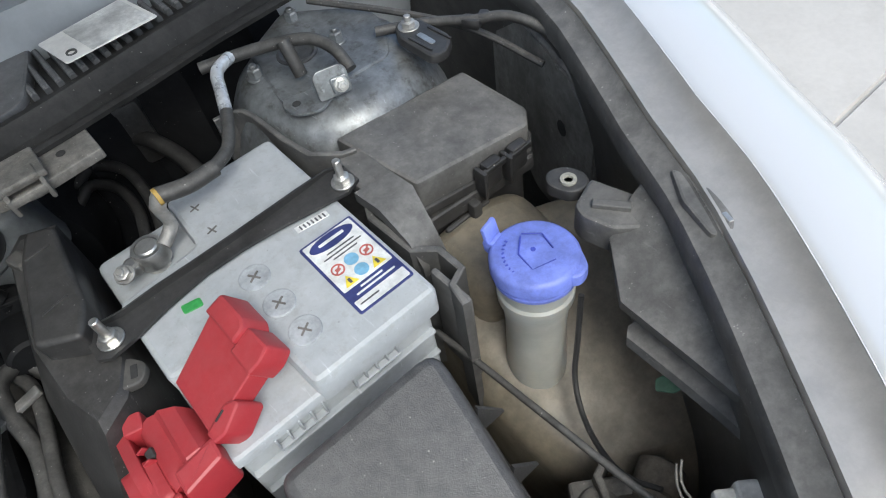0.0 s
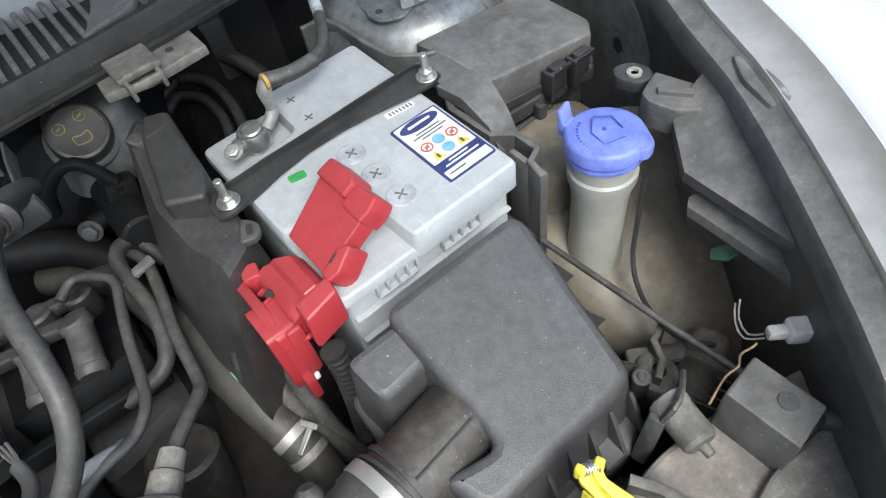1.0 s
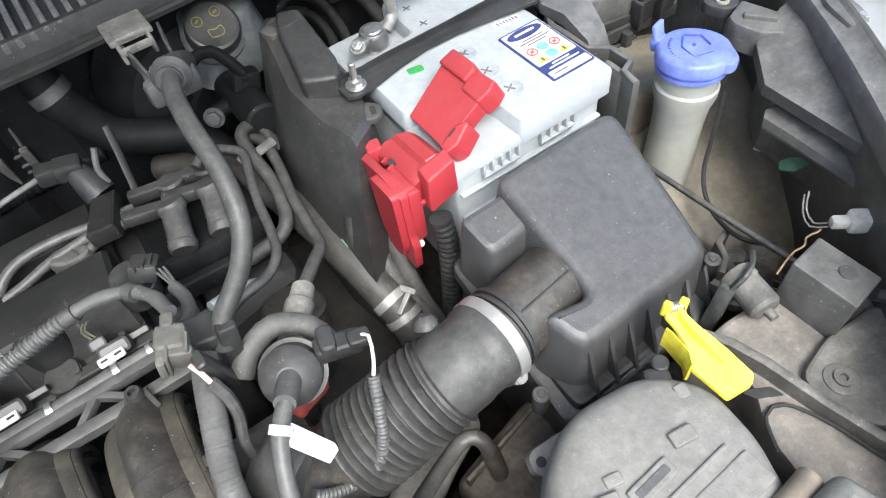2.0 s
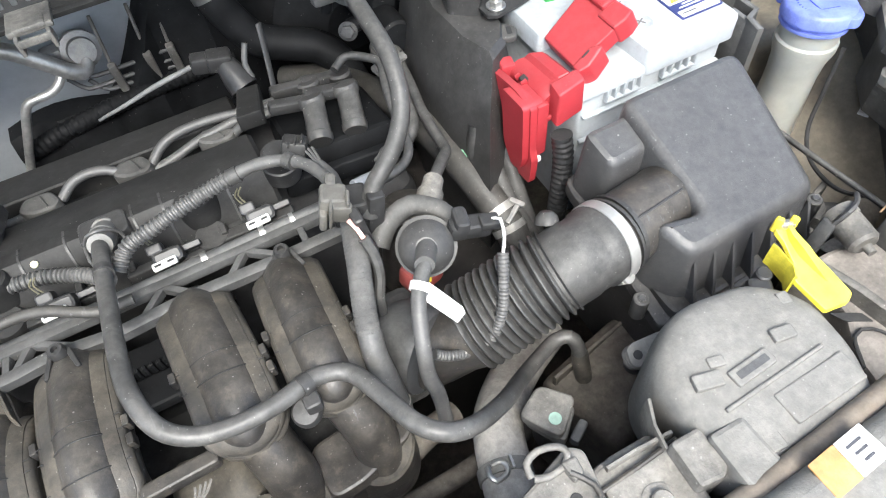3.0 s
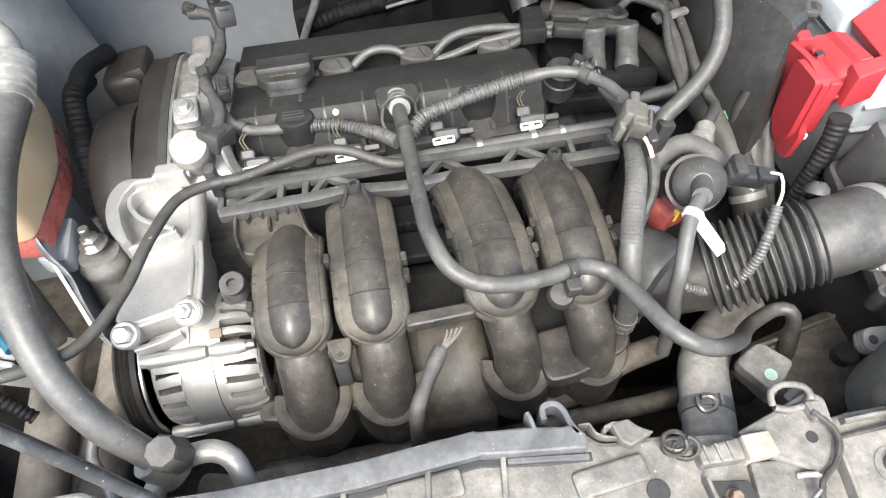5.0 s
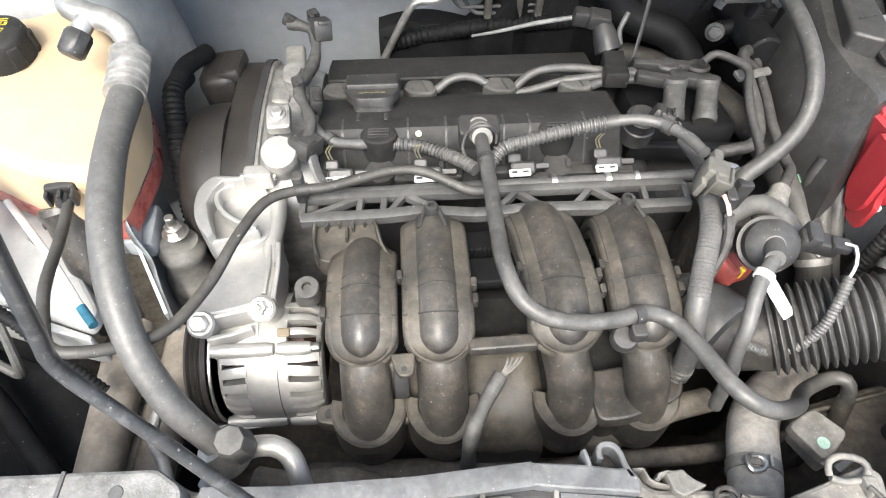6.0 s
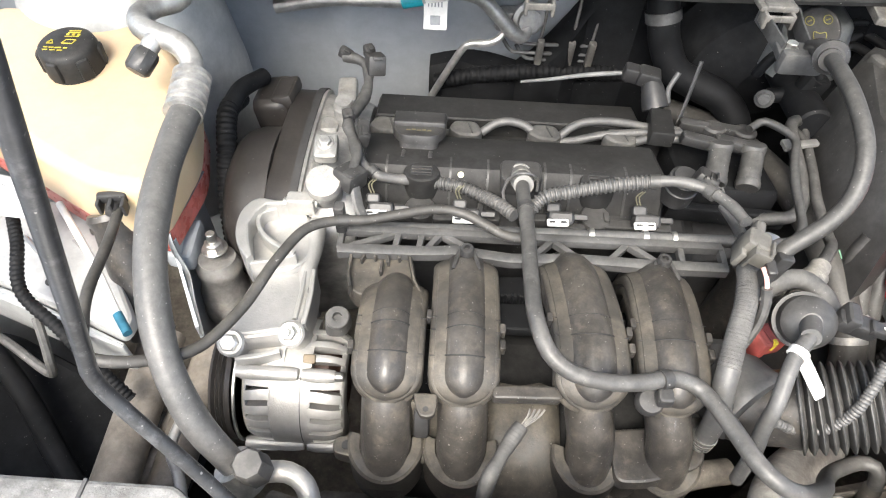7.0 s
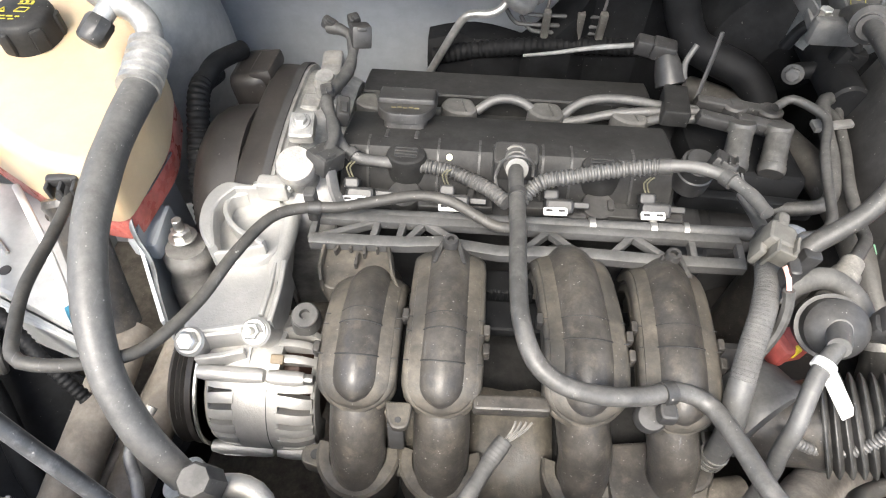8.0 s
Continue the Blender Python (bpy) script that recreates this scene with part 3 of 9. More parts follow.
for cx, cy in ((0.5545, -0.0085), (0.5785, -0.0085)):
    g = Geo()
    prism(g, [(cx - 0.0055, cy - 0.004), (cx + 0.0055, cy - 0.004), (cx, cy + 0.0055)], 0.8676, 0.8681, 0.0002)
    sgn = part("warning_sign", g, m_yelink, lab)
    g = Geo()
    rbox(g, (cx, cy - 0.0005, 0.8683), (0.0022, 0.0045, 0.0005), 0.0001)
    part("sign_mark", g, m_blackink, sgn)
g = Geo()
prism(g, rpoly([(0.553, 0.056), (0.580, 0.053), (0.5805, 0.059), (0.5535, 0.062)], 0.0005), 0.8655, 0.8670, 0.0002)
st = part("strip_label", g, m_paper, bat)
for k in range(7):
    g = Geo()
    rbox(g, (0.557 + k * 0.0033, 0.0578 - k * 0.00035, 0.8672), (0.0013, 0.0045, 0.0005), 0.0001)
    part("print_bar", g, m_blackink, st)
g = Geo()
prism(g, rpoly([(0.456, 0.054), (0.470, 0.051), (0.471, 0.059), (0.457, 0.062)], 0.002), 0.8655, 0.8672, 0.0003)
part("green_sticker", g, surf("green_sticker_paper", (0.06, 0.36, 0.09), 0.5), bat, "small bright green sticker")
g = Geo()
cyl(g, (0.463, 0.128, 0.846), (0.463, 0.128, 0.872), 0.0095, 0.0088)
part("negative_post", g, M_STEEL, bat)

# strap across the battery
bar = thing("battery_clamp", (0.508, 0.066, 0.862), "dark metal hold-down strap over the battery with two studs", "battery clamp")
g = Geo()
g.rings([[(x, ya, z - 0.003), (x, ya, z), (x, yb, z), (x, yb, z + up), (x, yb + 0.002, z + up), (x, yb + 0.002, z - 0.003)] for x, ya, yb, z, up in
         ((0.396, 0.060, 0.082, 0.871, 0.001), (0.404, 0.055, 0.085, 0.871, 0.003), (0.425, 0.058, 0.0805, 0.871, 0.005), (0.452, 0.064, 0.0800, 0.872, 0.006), (0.484, 0.0690, 0.0800, 0.872, 0.006), (0.515, 0.0690, 0.0805, 0.872, 0.006),
          (0.545, 0.0660, 0.0815, 0.872, 0.006), (0.580, 0.0600, 0.0835, 0.872, 0.005), (0.602, 0.0565, 0.0855, 0.872, 0.003), (0.616, 0.0620, 0.0810, 0.872, 0.001))])
part("strap", g, M_BLACK2, bar, sharp=30)
for p in ((0.410, 0.0685, 0.871), (0.605, 0.0675, 0.872)):
    g = Geo()
    bolt(g, p, (0, 0, 1), 0.0065, 0.006, 1.45, 0.018)
    part("stud_and_nut", g, M_STEEL, bar, "bright zinc nut and stud")

# negative clamp and cable
neg = thing("battery_cable", (0.48, 0.13, 0.85), "black negative battery cable with a metal clamp on the post", "cable")
g = Geo()
lathe(g, (0.463, 0.128, 0.856), (0.463, 0.128, 0.874), [(0, 0.0135), (0.012, 0.0135), (0.015, 0.012), (0.015, 0.0092), (0.011, 0.0092)], 24)
rbox(g, (0.4475, 0.124, 0.864), (0.012, 0.014, 0.011), 0.003, (0, 0, -10))
part("clamp", g, M_STEEL, neg)
g = Geo()
bolt(g, (0.440, 0.117, 0.868), (-0.2, -0.3, 0.9), 0.006, 0.005, 1.3, 0.004)
part("clamp_nut", g, M_ALU_BRIGHT, neg)
g = Geo()
tube(g, [(0.474, 0.122, 0.868), (0.487, 0.128, 0.876), (0.486, 0.128, 0.896), (0.494, 0.128, 0.906)], lambda s, L: 0.0055 if s < L * 0.7 else 0.0062, squash=0.6)
part("lug", g, M_ALU, neg)
g = Geo()
tube(g, [(0.490, 0.128, 0.905), (0.512, 0.124, 0.902), (0.536, 0.127, 0.900)], 0.0066)
part("sleeve", g, M_RUBBER, neg)
g = Geo()
lathe(g, (0.4885, 0.127, 0.905), (0.496, 0.127, 0.905), [(0, 0.0068), (0.003, 0.0069)], 14)
part("tape_ring", g, surf("ochre_tape", (0.42, 0.28, 0.07), 0.6), neg)
g = Geo()
tube(g, [(0.534, 0.127, 0.900), (0.553, 0.140, 0.898), (0.566, 0.160, 0.900), (0.575, 0.178, 0.902)], 0.0052)
part("lead", g, M_RUBBER, neg)
g = Geo()
tube(g, [(0.574, 0.176, 0.902), (0.583, 0.198, 0.906), (0.592, 0.218, 0.910), (0.612, 0.236, 0.905)], 0.0054)
part("bare_wrap", g, surf("shiny_tape_wrap", (0.62, 0.64, 0.66), 0.3, metal=0.4), neg, "shiny grey taped wrap")

# red cover of the positive pole
red = thing("terminal_cover", (0.41, -0.02, 0.76), "bright red plastic cover over the positive pole, flap half open", "terminal cover")
g = Geo()
cols = ((0.3895, 0.8440), (0.3905, 0.8500), (0.3935, 0.8545), (0.4000, 0.8580), (0.4050, 0.8600), (0.4085, 0.8648), (0.4180, 0.8662), (0.4215, 0.8640), (0.4258, 0.8590), (0.4270, 0.8520))
rows = []
for k in range(11):
    f = k / 10
    drop = 0.008 * max(0, 1 - f / 0.10) ** 2 + 0.004 * max(0, (f - 0.92) / 0.08) ** 2
    ring = []
    for x, z in cols:
        back = 0.0180 - 0.75 * max(0, x - 0.4010)
        ring.append((x, back + (-0.0440 - back) * f, z - drop - 0.006 * (1 - f)))
    rows.append([(ring[0][0], ring[0][1], 0.822)] + ring + [(ring[-1][0], ring[-1][1], 0.822)])
g.rings(rows)
part("body", g, M_RED, red, sharp=32)
g = Geo()
rbox(g, (0.3905, 0.0165, 0.8345), (0.0135, 0.0150, 0.034), 0.0018, (0, 0, -14))
part("ear", g, M_RED, red)
g = Geo()
prism(g, rpoly([(0.3985, -0.0405), (0.4275, -0.0385), (0.4262, -0.0540), (0.3975, -0.0580)], 0.0025), 0.8310, 0.8640, 0.0025, low=0.001, slope=lambda x, y: 0.12 * (y + 0.040) + 0.10 * (x - 0.40) if y > -0.09 else 0)
part("front_box", g, M_RED, red)
g = Geo()
mm = Matrix(((0, 0, 1, 0.3800), (1, 0, 0, 0), (0, 1, 0, 0), (0, 0, 0, 1)))
prism(g, rpoly([(0.0240, 0.846), (0.0225, 0.815), (0.0170, 0.772), (-0.0080, 0.761), (-0.0300, 0.756), (-0.0520, 0.758), (-0.0545, 0.790), (-0.0500, 0.800), (-0.0480, 0.850), (-0.020, 0.853)], 0.004), -0.004, 0.004, 0.002, mm)
part("skirt", g, M_RED, red)
g = Geo()
prism(g, rpoly([(-0.0100, 0.850), (-0.0150, 0.790), (-0.0300, 0.770), (-0.0440, 0.775), (-0.0480, 0.790), (-0.0460, 0.852)], 0.005), -0.0105, 0.012, 0.003, mm)
part("skirt_panel", g, M_RED, red)
g = Geo()
rbox(g, (0.3885, -0.0470, 0.820), (0.012, 0.006, 0.060), 0.002)
part("skirt_return", g, M_RED, red)
g = Geo()
rbox(g, (0.3770, -0.0330, 0.8330), (0.004, 0.016, 0.005), 0.0012, (24, 0, 0))
rbox(g, (0.3905, -0.0480, 0.8330), (0.014, 0.004, 0.004), 0.0012, (0, 0, -8))
part("skirt_clip", g, M_RED, red)
g = Geo()
rbox(g, (0.3855, -0.0500, 0.7860), (0.006, 0.004, 0.006), 0.001)
part("clip_pin", g, M_WHITE, red)
g = Geo()
rbox(g, (0.3918, -0.0120, 0.8500), (0.006, 0.0070, 0.006), 0.0006, (0, -25, 0))
part("slot", g, M_DEEP, red)
g = Geo()
for dy in (-0.0050, 0.0050):
    rbox(g, (0.3885, -0.0120 + dy, 0.8515), (0.006, 0.0014, 0.007), 0.0005, (0, -25, 0))
part("slot_cheek", g, M_RED, red)
g = Geo()
fm = Matrix.Translation((0.4265, -0.012, 0.8650)) @ Matrix.Rotation(radians(-29), 4, "Y")
prism(g, rpoly([(0.0, 0.024), (0.0500, 0.0345), (0.0520, 0.030), (0.0520, -0.0220), (0.0, -0.025)], 0.0015), -0.016, 0.0, 0.0016, fm)
flap = part("flap", g, M_RED, red)
g = Geo()
prism(g, rpoly([(0.0490, 0.0350), (0.0655, 0.0325), (0.0665, 0.0050), (0.0625, -0.0010), (0.0500, -0.0010)], 0.0025), -0.018, 0.0050, 0.0026, fm)
part("flap_step", g, M_RED, flap)
g = Geo()
prism(g, rpoly([(0.0440, 0.0010), (0.0640, 0.0000), (0.0660, -0.0220), (0.0560, -0.0250), (0.0440, -0.0235)], 0.0025), -0.019, 0.0022, 0.0024, fm)
part("flap_corner", g, M_RED, flap)
g = Geo()
prism(g, rpoly([(-0.001, -0.0225), (0.0205, -0.0195), (0.0280, -0.0245), (0.0280, -0.0290), (0.0090, -0.0345), (-0.001, -0.0320)], 0.002), -0.020, 0.0016, 0.002, fm, slope=lambda x, y: -0.10 * max(0, -0.0225 - y))
part("flap_lug", g, M_RED, flap)
g = Geo()
prism(g, rrect(0.0085, 0.0014, 0.0004), 0.0020, 0.0027, 0.0002, fm @ Matrix.Translation((0.014, -0.0235, 0)) @ Matrix.Rotation(radians(6), 4, "Z"))
part("flap_slot", g, M_DEEP, flap)

# black shield beside the battery and the tray round it
sh = thing("battery_shield", (0.385, 0.09, 0.70), "black plastic shield wall beside the battery", "battery shield")
g = Geo()
top = [(0.362, 0.112), (0.380, 0.205), (0.394, 0.218), (0.420, 0.208), (0.412, 0.110), (0.410, 0.052), (0.398, 0.030), (0.376, 0.016), (0.366, 0.05)]
bot = [(0.330, 0.100), (0.352, 0.200), (0.380, 0.216), (0.420, 0.208), (0.418, 0.110), (0.416, 0.052), (0.402, 0.000), (0.340, -0.040), (0.330, 0.02)]
mid = [(0.345, 0.106), (0.368, 0.203), (0.389, 0.217), (0.420, 0.208), (0.415, 0.110), (0.413, 0.052), (0.401, 0.015), (0.358, -0.010), (0.346, 0.04)]
g.rings([[(x, y, 0.66) for x, y in bot], [(x, y, 0.76) for x, y in bot], [(x, y, 0.82) for x, y in mid], [(x, y, 0.858 + 0.10 * max(0, y - 0.10)) for x, y in top], [(x * 0.9 + 0.039, y * 0.9 + 0.011, 0.862 + 0.10 * max(0, y - 0.10)) for x, y in top]])
part("wall", g, M_BLACK, sh)
g = Geo()
prism(g, rpoly([(0.400, 0.200), (0.420, 0.190), (0.411, 0.100), (0.398, 0.074), (0.370, 0.090), (0.388, 0.172)], 0.005, 3), 0.850, 0.884, 0.004, seg=3)
cp = part("cap_piece", g, M_BLACK, sh)
for x, y, a in ((0.401, 0.170, 6), (0.394, 0.112, 12)):
    g = Geo()
    rbox(g, (x, y, 0.8840), (0.020, 0.002, 0.0024), 0.0006, (0, 0, a))
    part("cap_rib", g, M_BLACK, cp)
g = Geo()
rbox(g, (0.386, 0.188, 0.868), (0.014, 0.020, 0.016), 0.003, (0, 0, 20))
part("cap_clip", g, M_GREYDUST, cp)
g = Geo()
prism(g, rpoly([(0.390, 0.060), (0.411, 0.058), (0.4195, 0.044), (0.411, 0.0315), (0.390, 0.038)], 0.006, 4), 0.855, 0.8605, 0.002)
ear = part("strap_tab", g, M_GREYDUST, sh)
g = Geo()
rbox(g, (0.4095, 0.0435, 0.8603), (0.0050, 0.0110, 0.0012), 0.0005, (0, 0, -20))
part("tab_slot", g, M_DEEP, ear)
g = Geo()
tube(g, [(0.352, 0.006, 0.80), (0.345, -0.004, 0.77), (0.348, -0.03, 0.70)], 0.008)
part("edge_bead", g, M_BLACK, sh)

tray = thing("battery_tray", (0.61, 0.07, 0.68), "dusty dark grey plastic battery tray wall", "battery tray")
g = Geo()
wall_along(g, [(0.572, 0.223), (0.588, 0.222), (0.597, 0.214), (0.600, 0.200), (0.602, 0.153), (0.607, 0.120), (0.626, 0.100), (0.637, 0.096)], 0.69, 0.868, 0.005)
wall_along(g, [(0.632, 0.05), (0.612, 0.052), (0.604, 0.036), (0.606, -0.012), (0.620, -0.026), (0.620, -0.050), (0.606, -0.056), (0.602, -0.075)], 0.69, 0.858, 0.006)
part("rim", g, M_HEADLIGHT, tray)
g = Geo()
g.rings([[(0.640, 0.052, 0.868), (0.606, 0.056, 0.868), (0.606, 0.056, 0.858), (0.640, 0.052, 0.858)], [(0.640, 0.025, 0.872), (0.607, 0.024, 0.872), (0.607, 0.024, 0.860), (0.640, 0.025, 0.860)],
         [(0.632, -0.004, 0.862), (0.606, -0.010, 0.862), (0.606, -0.010, 0.85), (0.632, -0.004, 0.85)], [(0.630, -0.020, 0.842), (0.606, -0.022, 0.842), (0.606, -0.022, 0.83), (0.630, -0.020, 0.83)]])
rbox(g, (0.628, 0.076, 0.858), (0.03, 0.05, 0.012), 0.003)
rbox(g, (0.606, -0.054, 0.80), (0.006, 0.04, 0.11), 0.002)
part("shoulder", g, M_HEADLIGHT, tray)

# ---- right front corner: air box, washer tank, headlight, fuse box ----
def lid_z(x, y):
    return 0.858 + 0.27 * (y + 0.085)


air = thing("air_filter_box", (0.49, -0.15, 0.70), "charcoal plastic air filter box with a ribbed skirt, dusty", "air filter box")
g = Geo()
prism(g, rpoly([(0.440, -0.083, 0.012), (0.566, -0.083, 0.016), (0.541, -0.219, 0.012), (0.412, -0.222, 0.012), (0.400, -0.186, 0.012), (0.442, -0.194, 0.010)], 0.01, 4), -0.085, 0.0, 0.008, low=0.010, seg=3, slope=lid_z)
prism(g, rpoly([(0.400, -0.090, 0.008), (0.446, -0.090), (0.446, -0.124), (0.404, -0.128, 0.010)], 0.006), -0.085, -0.010, 0.006, low=0.006, slope=lid_z)
lid = part("lid", g, M_LID, air)
g = Geo()
prism(g, rpoly([(0.392, -0.082), (0.574, -0.080), (0.548, -0.228), (0.522, -0.243), (0.386, -0.240)], 0.01), -0.012, 0.0, 0.003, slope=lambda x, y: 0.785 + 0.20 * (y + 0.085) + 0.12 * (x - 0.40))
part("flange", g, M_BLACK, air)
g = Geo()
prism(g, rpoly([(0.400, -0.088), (0.572, -0.085), (0.546, -0.236), (0.398, -0.238)], 0.01), 0.60, 0.765, 0.004)
part("lower_box", g, M_BLACK, air)
for k in range(7):
    x = 0.418 + k * 0.0195
    g = Geo()
    a, b = lid_z(x, -0.222) - 0.012, 0.785 + 0.20 * -0.155 + 0.12 * (x - 0.40)
    y0 = -0.222
    g.rings([[(x - 0.0015, y0, a), (x - 0.0015, y0 - 0.018, b), (x - 0.0015, y0 + 0.004, b)], [(x + 0.0015, y0, a), (x + 0.0015, y0 - 0.018, b), (x + 0.0015, y0 + 0.004, b)]])
    part("skirt_rib", g, M_LID, air)
for k in range(3):
    y = -0.205 + k * 0.04
    x = 0.5435 + (y + 0.219) * 0.19
    g = Geo()
    a, b = lid_z(x, y) - 0.012, 0.785 + 0.20 * (y + 0.085) + 0.12 * (x - 0.40)
    g.rings([[(x, y - 0.0015, a), (x + 0.022, y - 0.0015, b), (x - 0.004, y - 0.0015, b)], [(x, y + 0.0015, a), (x + 0.022, y + 0.0015, b), (x - 0.004, y + 0.0015, b)]])
    part("skirt_rib", g, M_LID, air)
for p in ((0.381, -0.214, 0.774), (0.556, -0.216, 0.794)):
    g = Geo()
    cyl(g, (p[0], p[1], p[2] - 0.026), p, 0.0068, n=20)
    lug = part("screw_lug", g, M_GREYDUST, air)
    g = Geo()
    cyl(g, p, (p[0], p[1], p[2] + 0.0016), 0.0036, n=14)
    part("screw", g, M_LID, lug)
g = Geo()
tube(g, [(0.470, -0.152, 0.800), (0.430, -0.160, 0.804), (0.364, -0.1705, 0.808)], lambda s, L: 0.0315 if s > 0.02 else 0.036, n=28)
nk = part("outlet_neck", g, M_RUNNER, air)
g = Geo()
tube(g, [(0.386, -0.167, 0.8065), (0.382, -0.1675, 0.8068)], 0.0340, n=28)
part("neck_rib", g, M_BLACK, nk)
g = Geo()
tube(g, [(0.379, -0.168, 0.8070), (0.3765, -0.1685, 0.8072)], 0.0345, n=28)
part("neck_rib", g, M_BLACK, nk)
g = Geo()
tube(g, [(0.440, -0.172, 0.8325), (0.386, -0.180, 0.8365)], 0.0013, n=6)
part("neck_line", g, M_BLACK, nk)

# intake hose with bellows
hose = thing("intake_hose", (0.29, -0.17, 0.75), "black rubber intake hose with bellows and a steel band clamp", "hose")
g = Geo()
tube(g, [(0.374, -0.169, 0.8075), (0.360, -0.1715, 0.8085), (0.345, -0.173, 0.8085), (0.332, -0.173, 0.8055), (0.322, -0.172, 0.801)], lambda s, L: 0.0345 if s < 0.020 else (0.0325 if s < 0.030 else 0.0335), n=32, step=0.003)
part("elbow", g, M_RUBBER, hose)
g = Geo()


def bellows(s, L):
    f = (s / 0.0071) % 1
    return 0.0295 + 0.003 * s / L + 0.0072 * (0.5 + 0.5 * math.cos(TAU * f)) ** 0.6


tube(g, [(0.326, -0.1725, 0.803), (0.306, -0.170, 0.794), (0.284, -0.167, 0.782), (0.262, -0.164, 0.770), (0.250, -0.162, 0.764)], bellows, n=32, step=0.0008)
part("bellows", g, M_RUBBER, hose)
g = Geo()
tube(g, [(0.253, -0.1625, 0.765), (0.238, -0.160, 0.758), (0.215, -0.155, 0.748), (0.195, -0.145, 0.738)], lambda s, L: 0.0330 + 0.002 * (s < 0.01), n=26)
part("throttle_elbow", g, M_RUNNER, hose)
g = Geo()
lathe(g, (0.334, -0.140, 0.822), (0.338, -0.132, 0.832), [(0, 0.010), (0.006, 0.009), (0.010, 0.005)], 16)
part("hose_knob", g, M_RUBBER, hose)
g = Geo()
tube(g, [(0.3735, -0.1695, 0.8076), (0.3640, -0.1708, 0.8083)], 0.0356, n=32)
band = part("band_clamp", g, M_MOUNT, hose, "pale steel band clamp")
g = Geo()
cyl(g, (0.3695, -0.198, 0.797), (0.369, -0.206, 0.803), 0.0055, n=16)
rbox(g, (0.370, -0.199, 0.793), (0.012, 0.010, 0.012), 0.002, (30, 0, 0))
part("clamp_screw", g, M_ALU_BRIGHT, band)

# washer tank
wt = thing("washer_tank", (0.66, -0.08, 0.50), "cream translucent washer tank with a blue cap", "washer tank")
g = Geo()
prism(g, rpoly([(0.610, -0.205), (0.715, -0.262), (0.795, -0.19), (0.80, -0.02), (0.70, 0.035), (0.615, 0.02), (0.600, -0.09)], 0.035, 5), 0.45, 0.712, 0.035, seg=4, slope=lambda x, y: 0.35 * (y + 0.15) + 0.32 * max(0, x - 0.67))
part("tank_body", g, M_CREAM, wt)
g = Geo()
prism(g, rpoly([(0.640, -0.052), (0.735, -0.050), (0.745, 0.02), (0.70, 0.038), (0.632, 0.030)], 0.022, 5), 0.60, 0.80, 0.02, seg=4)
part("tank_shoulder", g, M_CREAM, wt)
g = Geo()
lathe(g, (0.652, -0.092, 0.665), (0.657, -0.086, 0.852), [(0, 0.034), (0.040, 0.0275), (0.070, 0.0250), (0.095, 0.0240), (0.13, 0.0236), (0.150, 0.025), (0.162, 0.0285), (0.170, 0.0285), (0.172, 0.0265), (0.186, 0.0265)], 32)
part("filler_neck", g, surf("clear_neck_plastic", (0.37, 0.375, 0.345), 0.32, dust=0.15, sss=0.3, var=0.06, grime=0.06), wt)
g = Geo()
lathe(g, (0.6567, -0.0861, 0.8500), (0.6576, -0.0845, 0.872), [(0, 0.0285), (0.001, 0.0302), (0.0035, 0.0302), (0.004, 0.0280), (0.0080, 0.0280), (0.0085, 0.0318), (0.0180, 0.0318), (0.0205, 0.0302), (0.0215, 0.028), (0.0215, 0.012), (0.0218, 0.003)], 40)
prism(g, rpoly([(0.655, -0.110), (0.662, -0.1215), (0.674, -0.1195), (0.683, -0.104), (0.680, -0.090)], 0.009, 4), 0.8610, 0.8705, 0.0025)
cap = part("cap", g, M_BLUE, wt, "blue hinged filler cap")
g = Geo()
rbox(g, (0.6475, -0.0545, 0.864), (0.014, 0.010, 0.012), 0.002, (-10, 0, 14))
rbox(g, (0.6475, -0.0520, 0.874), (0.015, 0.004, 0.016), 0.0012, (-14, 0, 14))
part("cap_hinge", g, M_BLUE, cap)
m_bluedark = surf("blue_relief_line", (0.05, 0.07, 0.38), 0.5)
g = Geo()
cyl(g, (0.658, -0.083, 0.8712), (0.658, -0.083, 0.8726), 0.0018, n=10, bev=0.0002)
for a, b in (((0.645, -0.095), (0.662, -0.100)), ((0.645, -0.095), (0.648, -0.079)), ((0.668, -0.092), (0.672, -0.078)), ((0.648, -0.079), (0.660, -0.069)), ((0.672, -0.078), (0.662, -0.068))):
    tube(g, [(*a, 0.8722), (*b, 0.8722)], 0.0006, n=5)
for k in range(9):
    a = 1.9 + k * 0.16
    rbox(g, (0.657 + 0.022 * math.cos(a), -0.086 + 0.022 * math.sin(a), 0.8722), (0.0022, 0.0012, 0.0007), 0.0002, (0, 0, math.degrees(a) + 40 * (k % 2)))
part("cap_relief", g, m_bluedark, cap)
g = Geo()
tube(g, [(0.672, -0.116, 0.835), (0.662, -0.124, 0.79), (0.652, -0.132, 0.76), (0.640, -0.150, 0.745), (0.628, -0.176, 0.745), (0.622, -0.205, 0.752), (0.628, -0.230, 0.765)], 0.0022, n=8)
whole("washer_wire", g, M_BLACK2, "thin black wire beside the washer tank", "wire")
g = Geo()
tube(g, [(0.597, -0.035, 0.778), (0.602, -0.070, 0.775), (0.607, -0.130, 0.774), (0.612, -0.200, 0.775), (0.618, -0.265, 0.775)], 0.0029, n=10)
whole("wiring_loom", g, M_RUBBER, "dusty black wiring loom along the washer tank", "wiring loom")
g = Geo()
prism(g, rpoly([(0.734, -0.143), (0.743, -0.138), (0.739, -0.128), (0.729, -0.133)], 0.001), 0.738, 0.741, 0.0005)
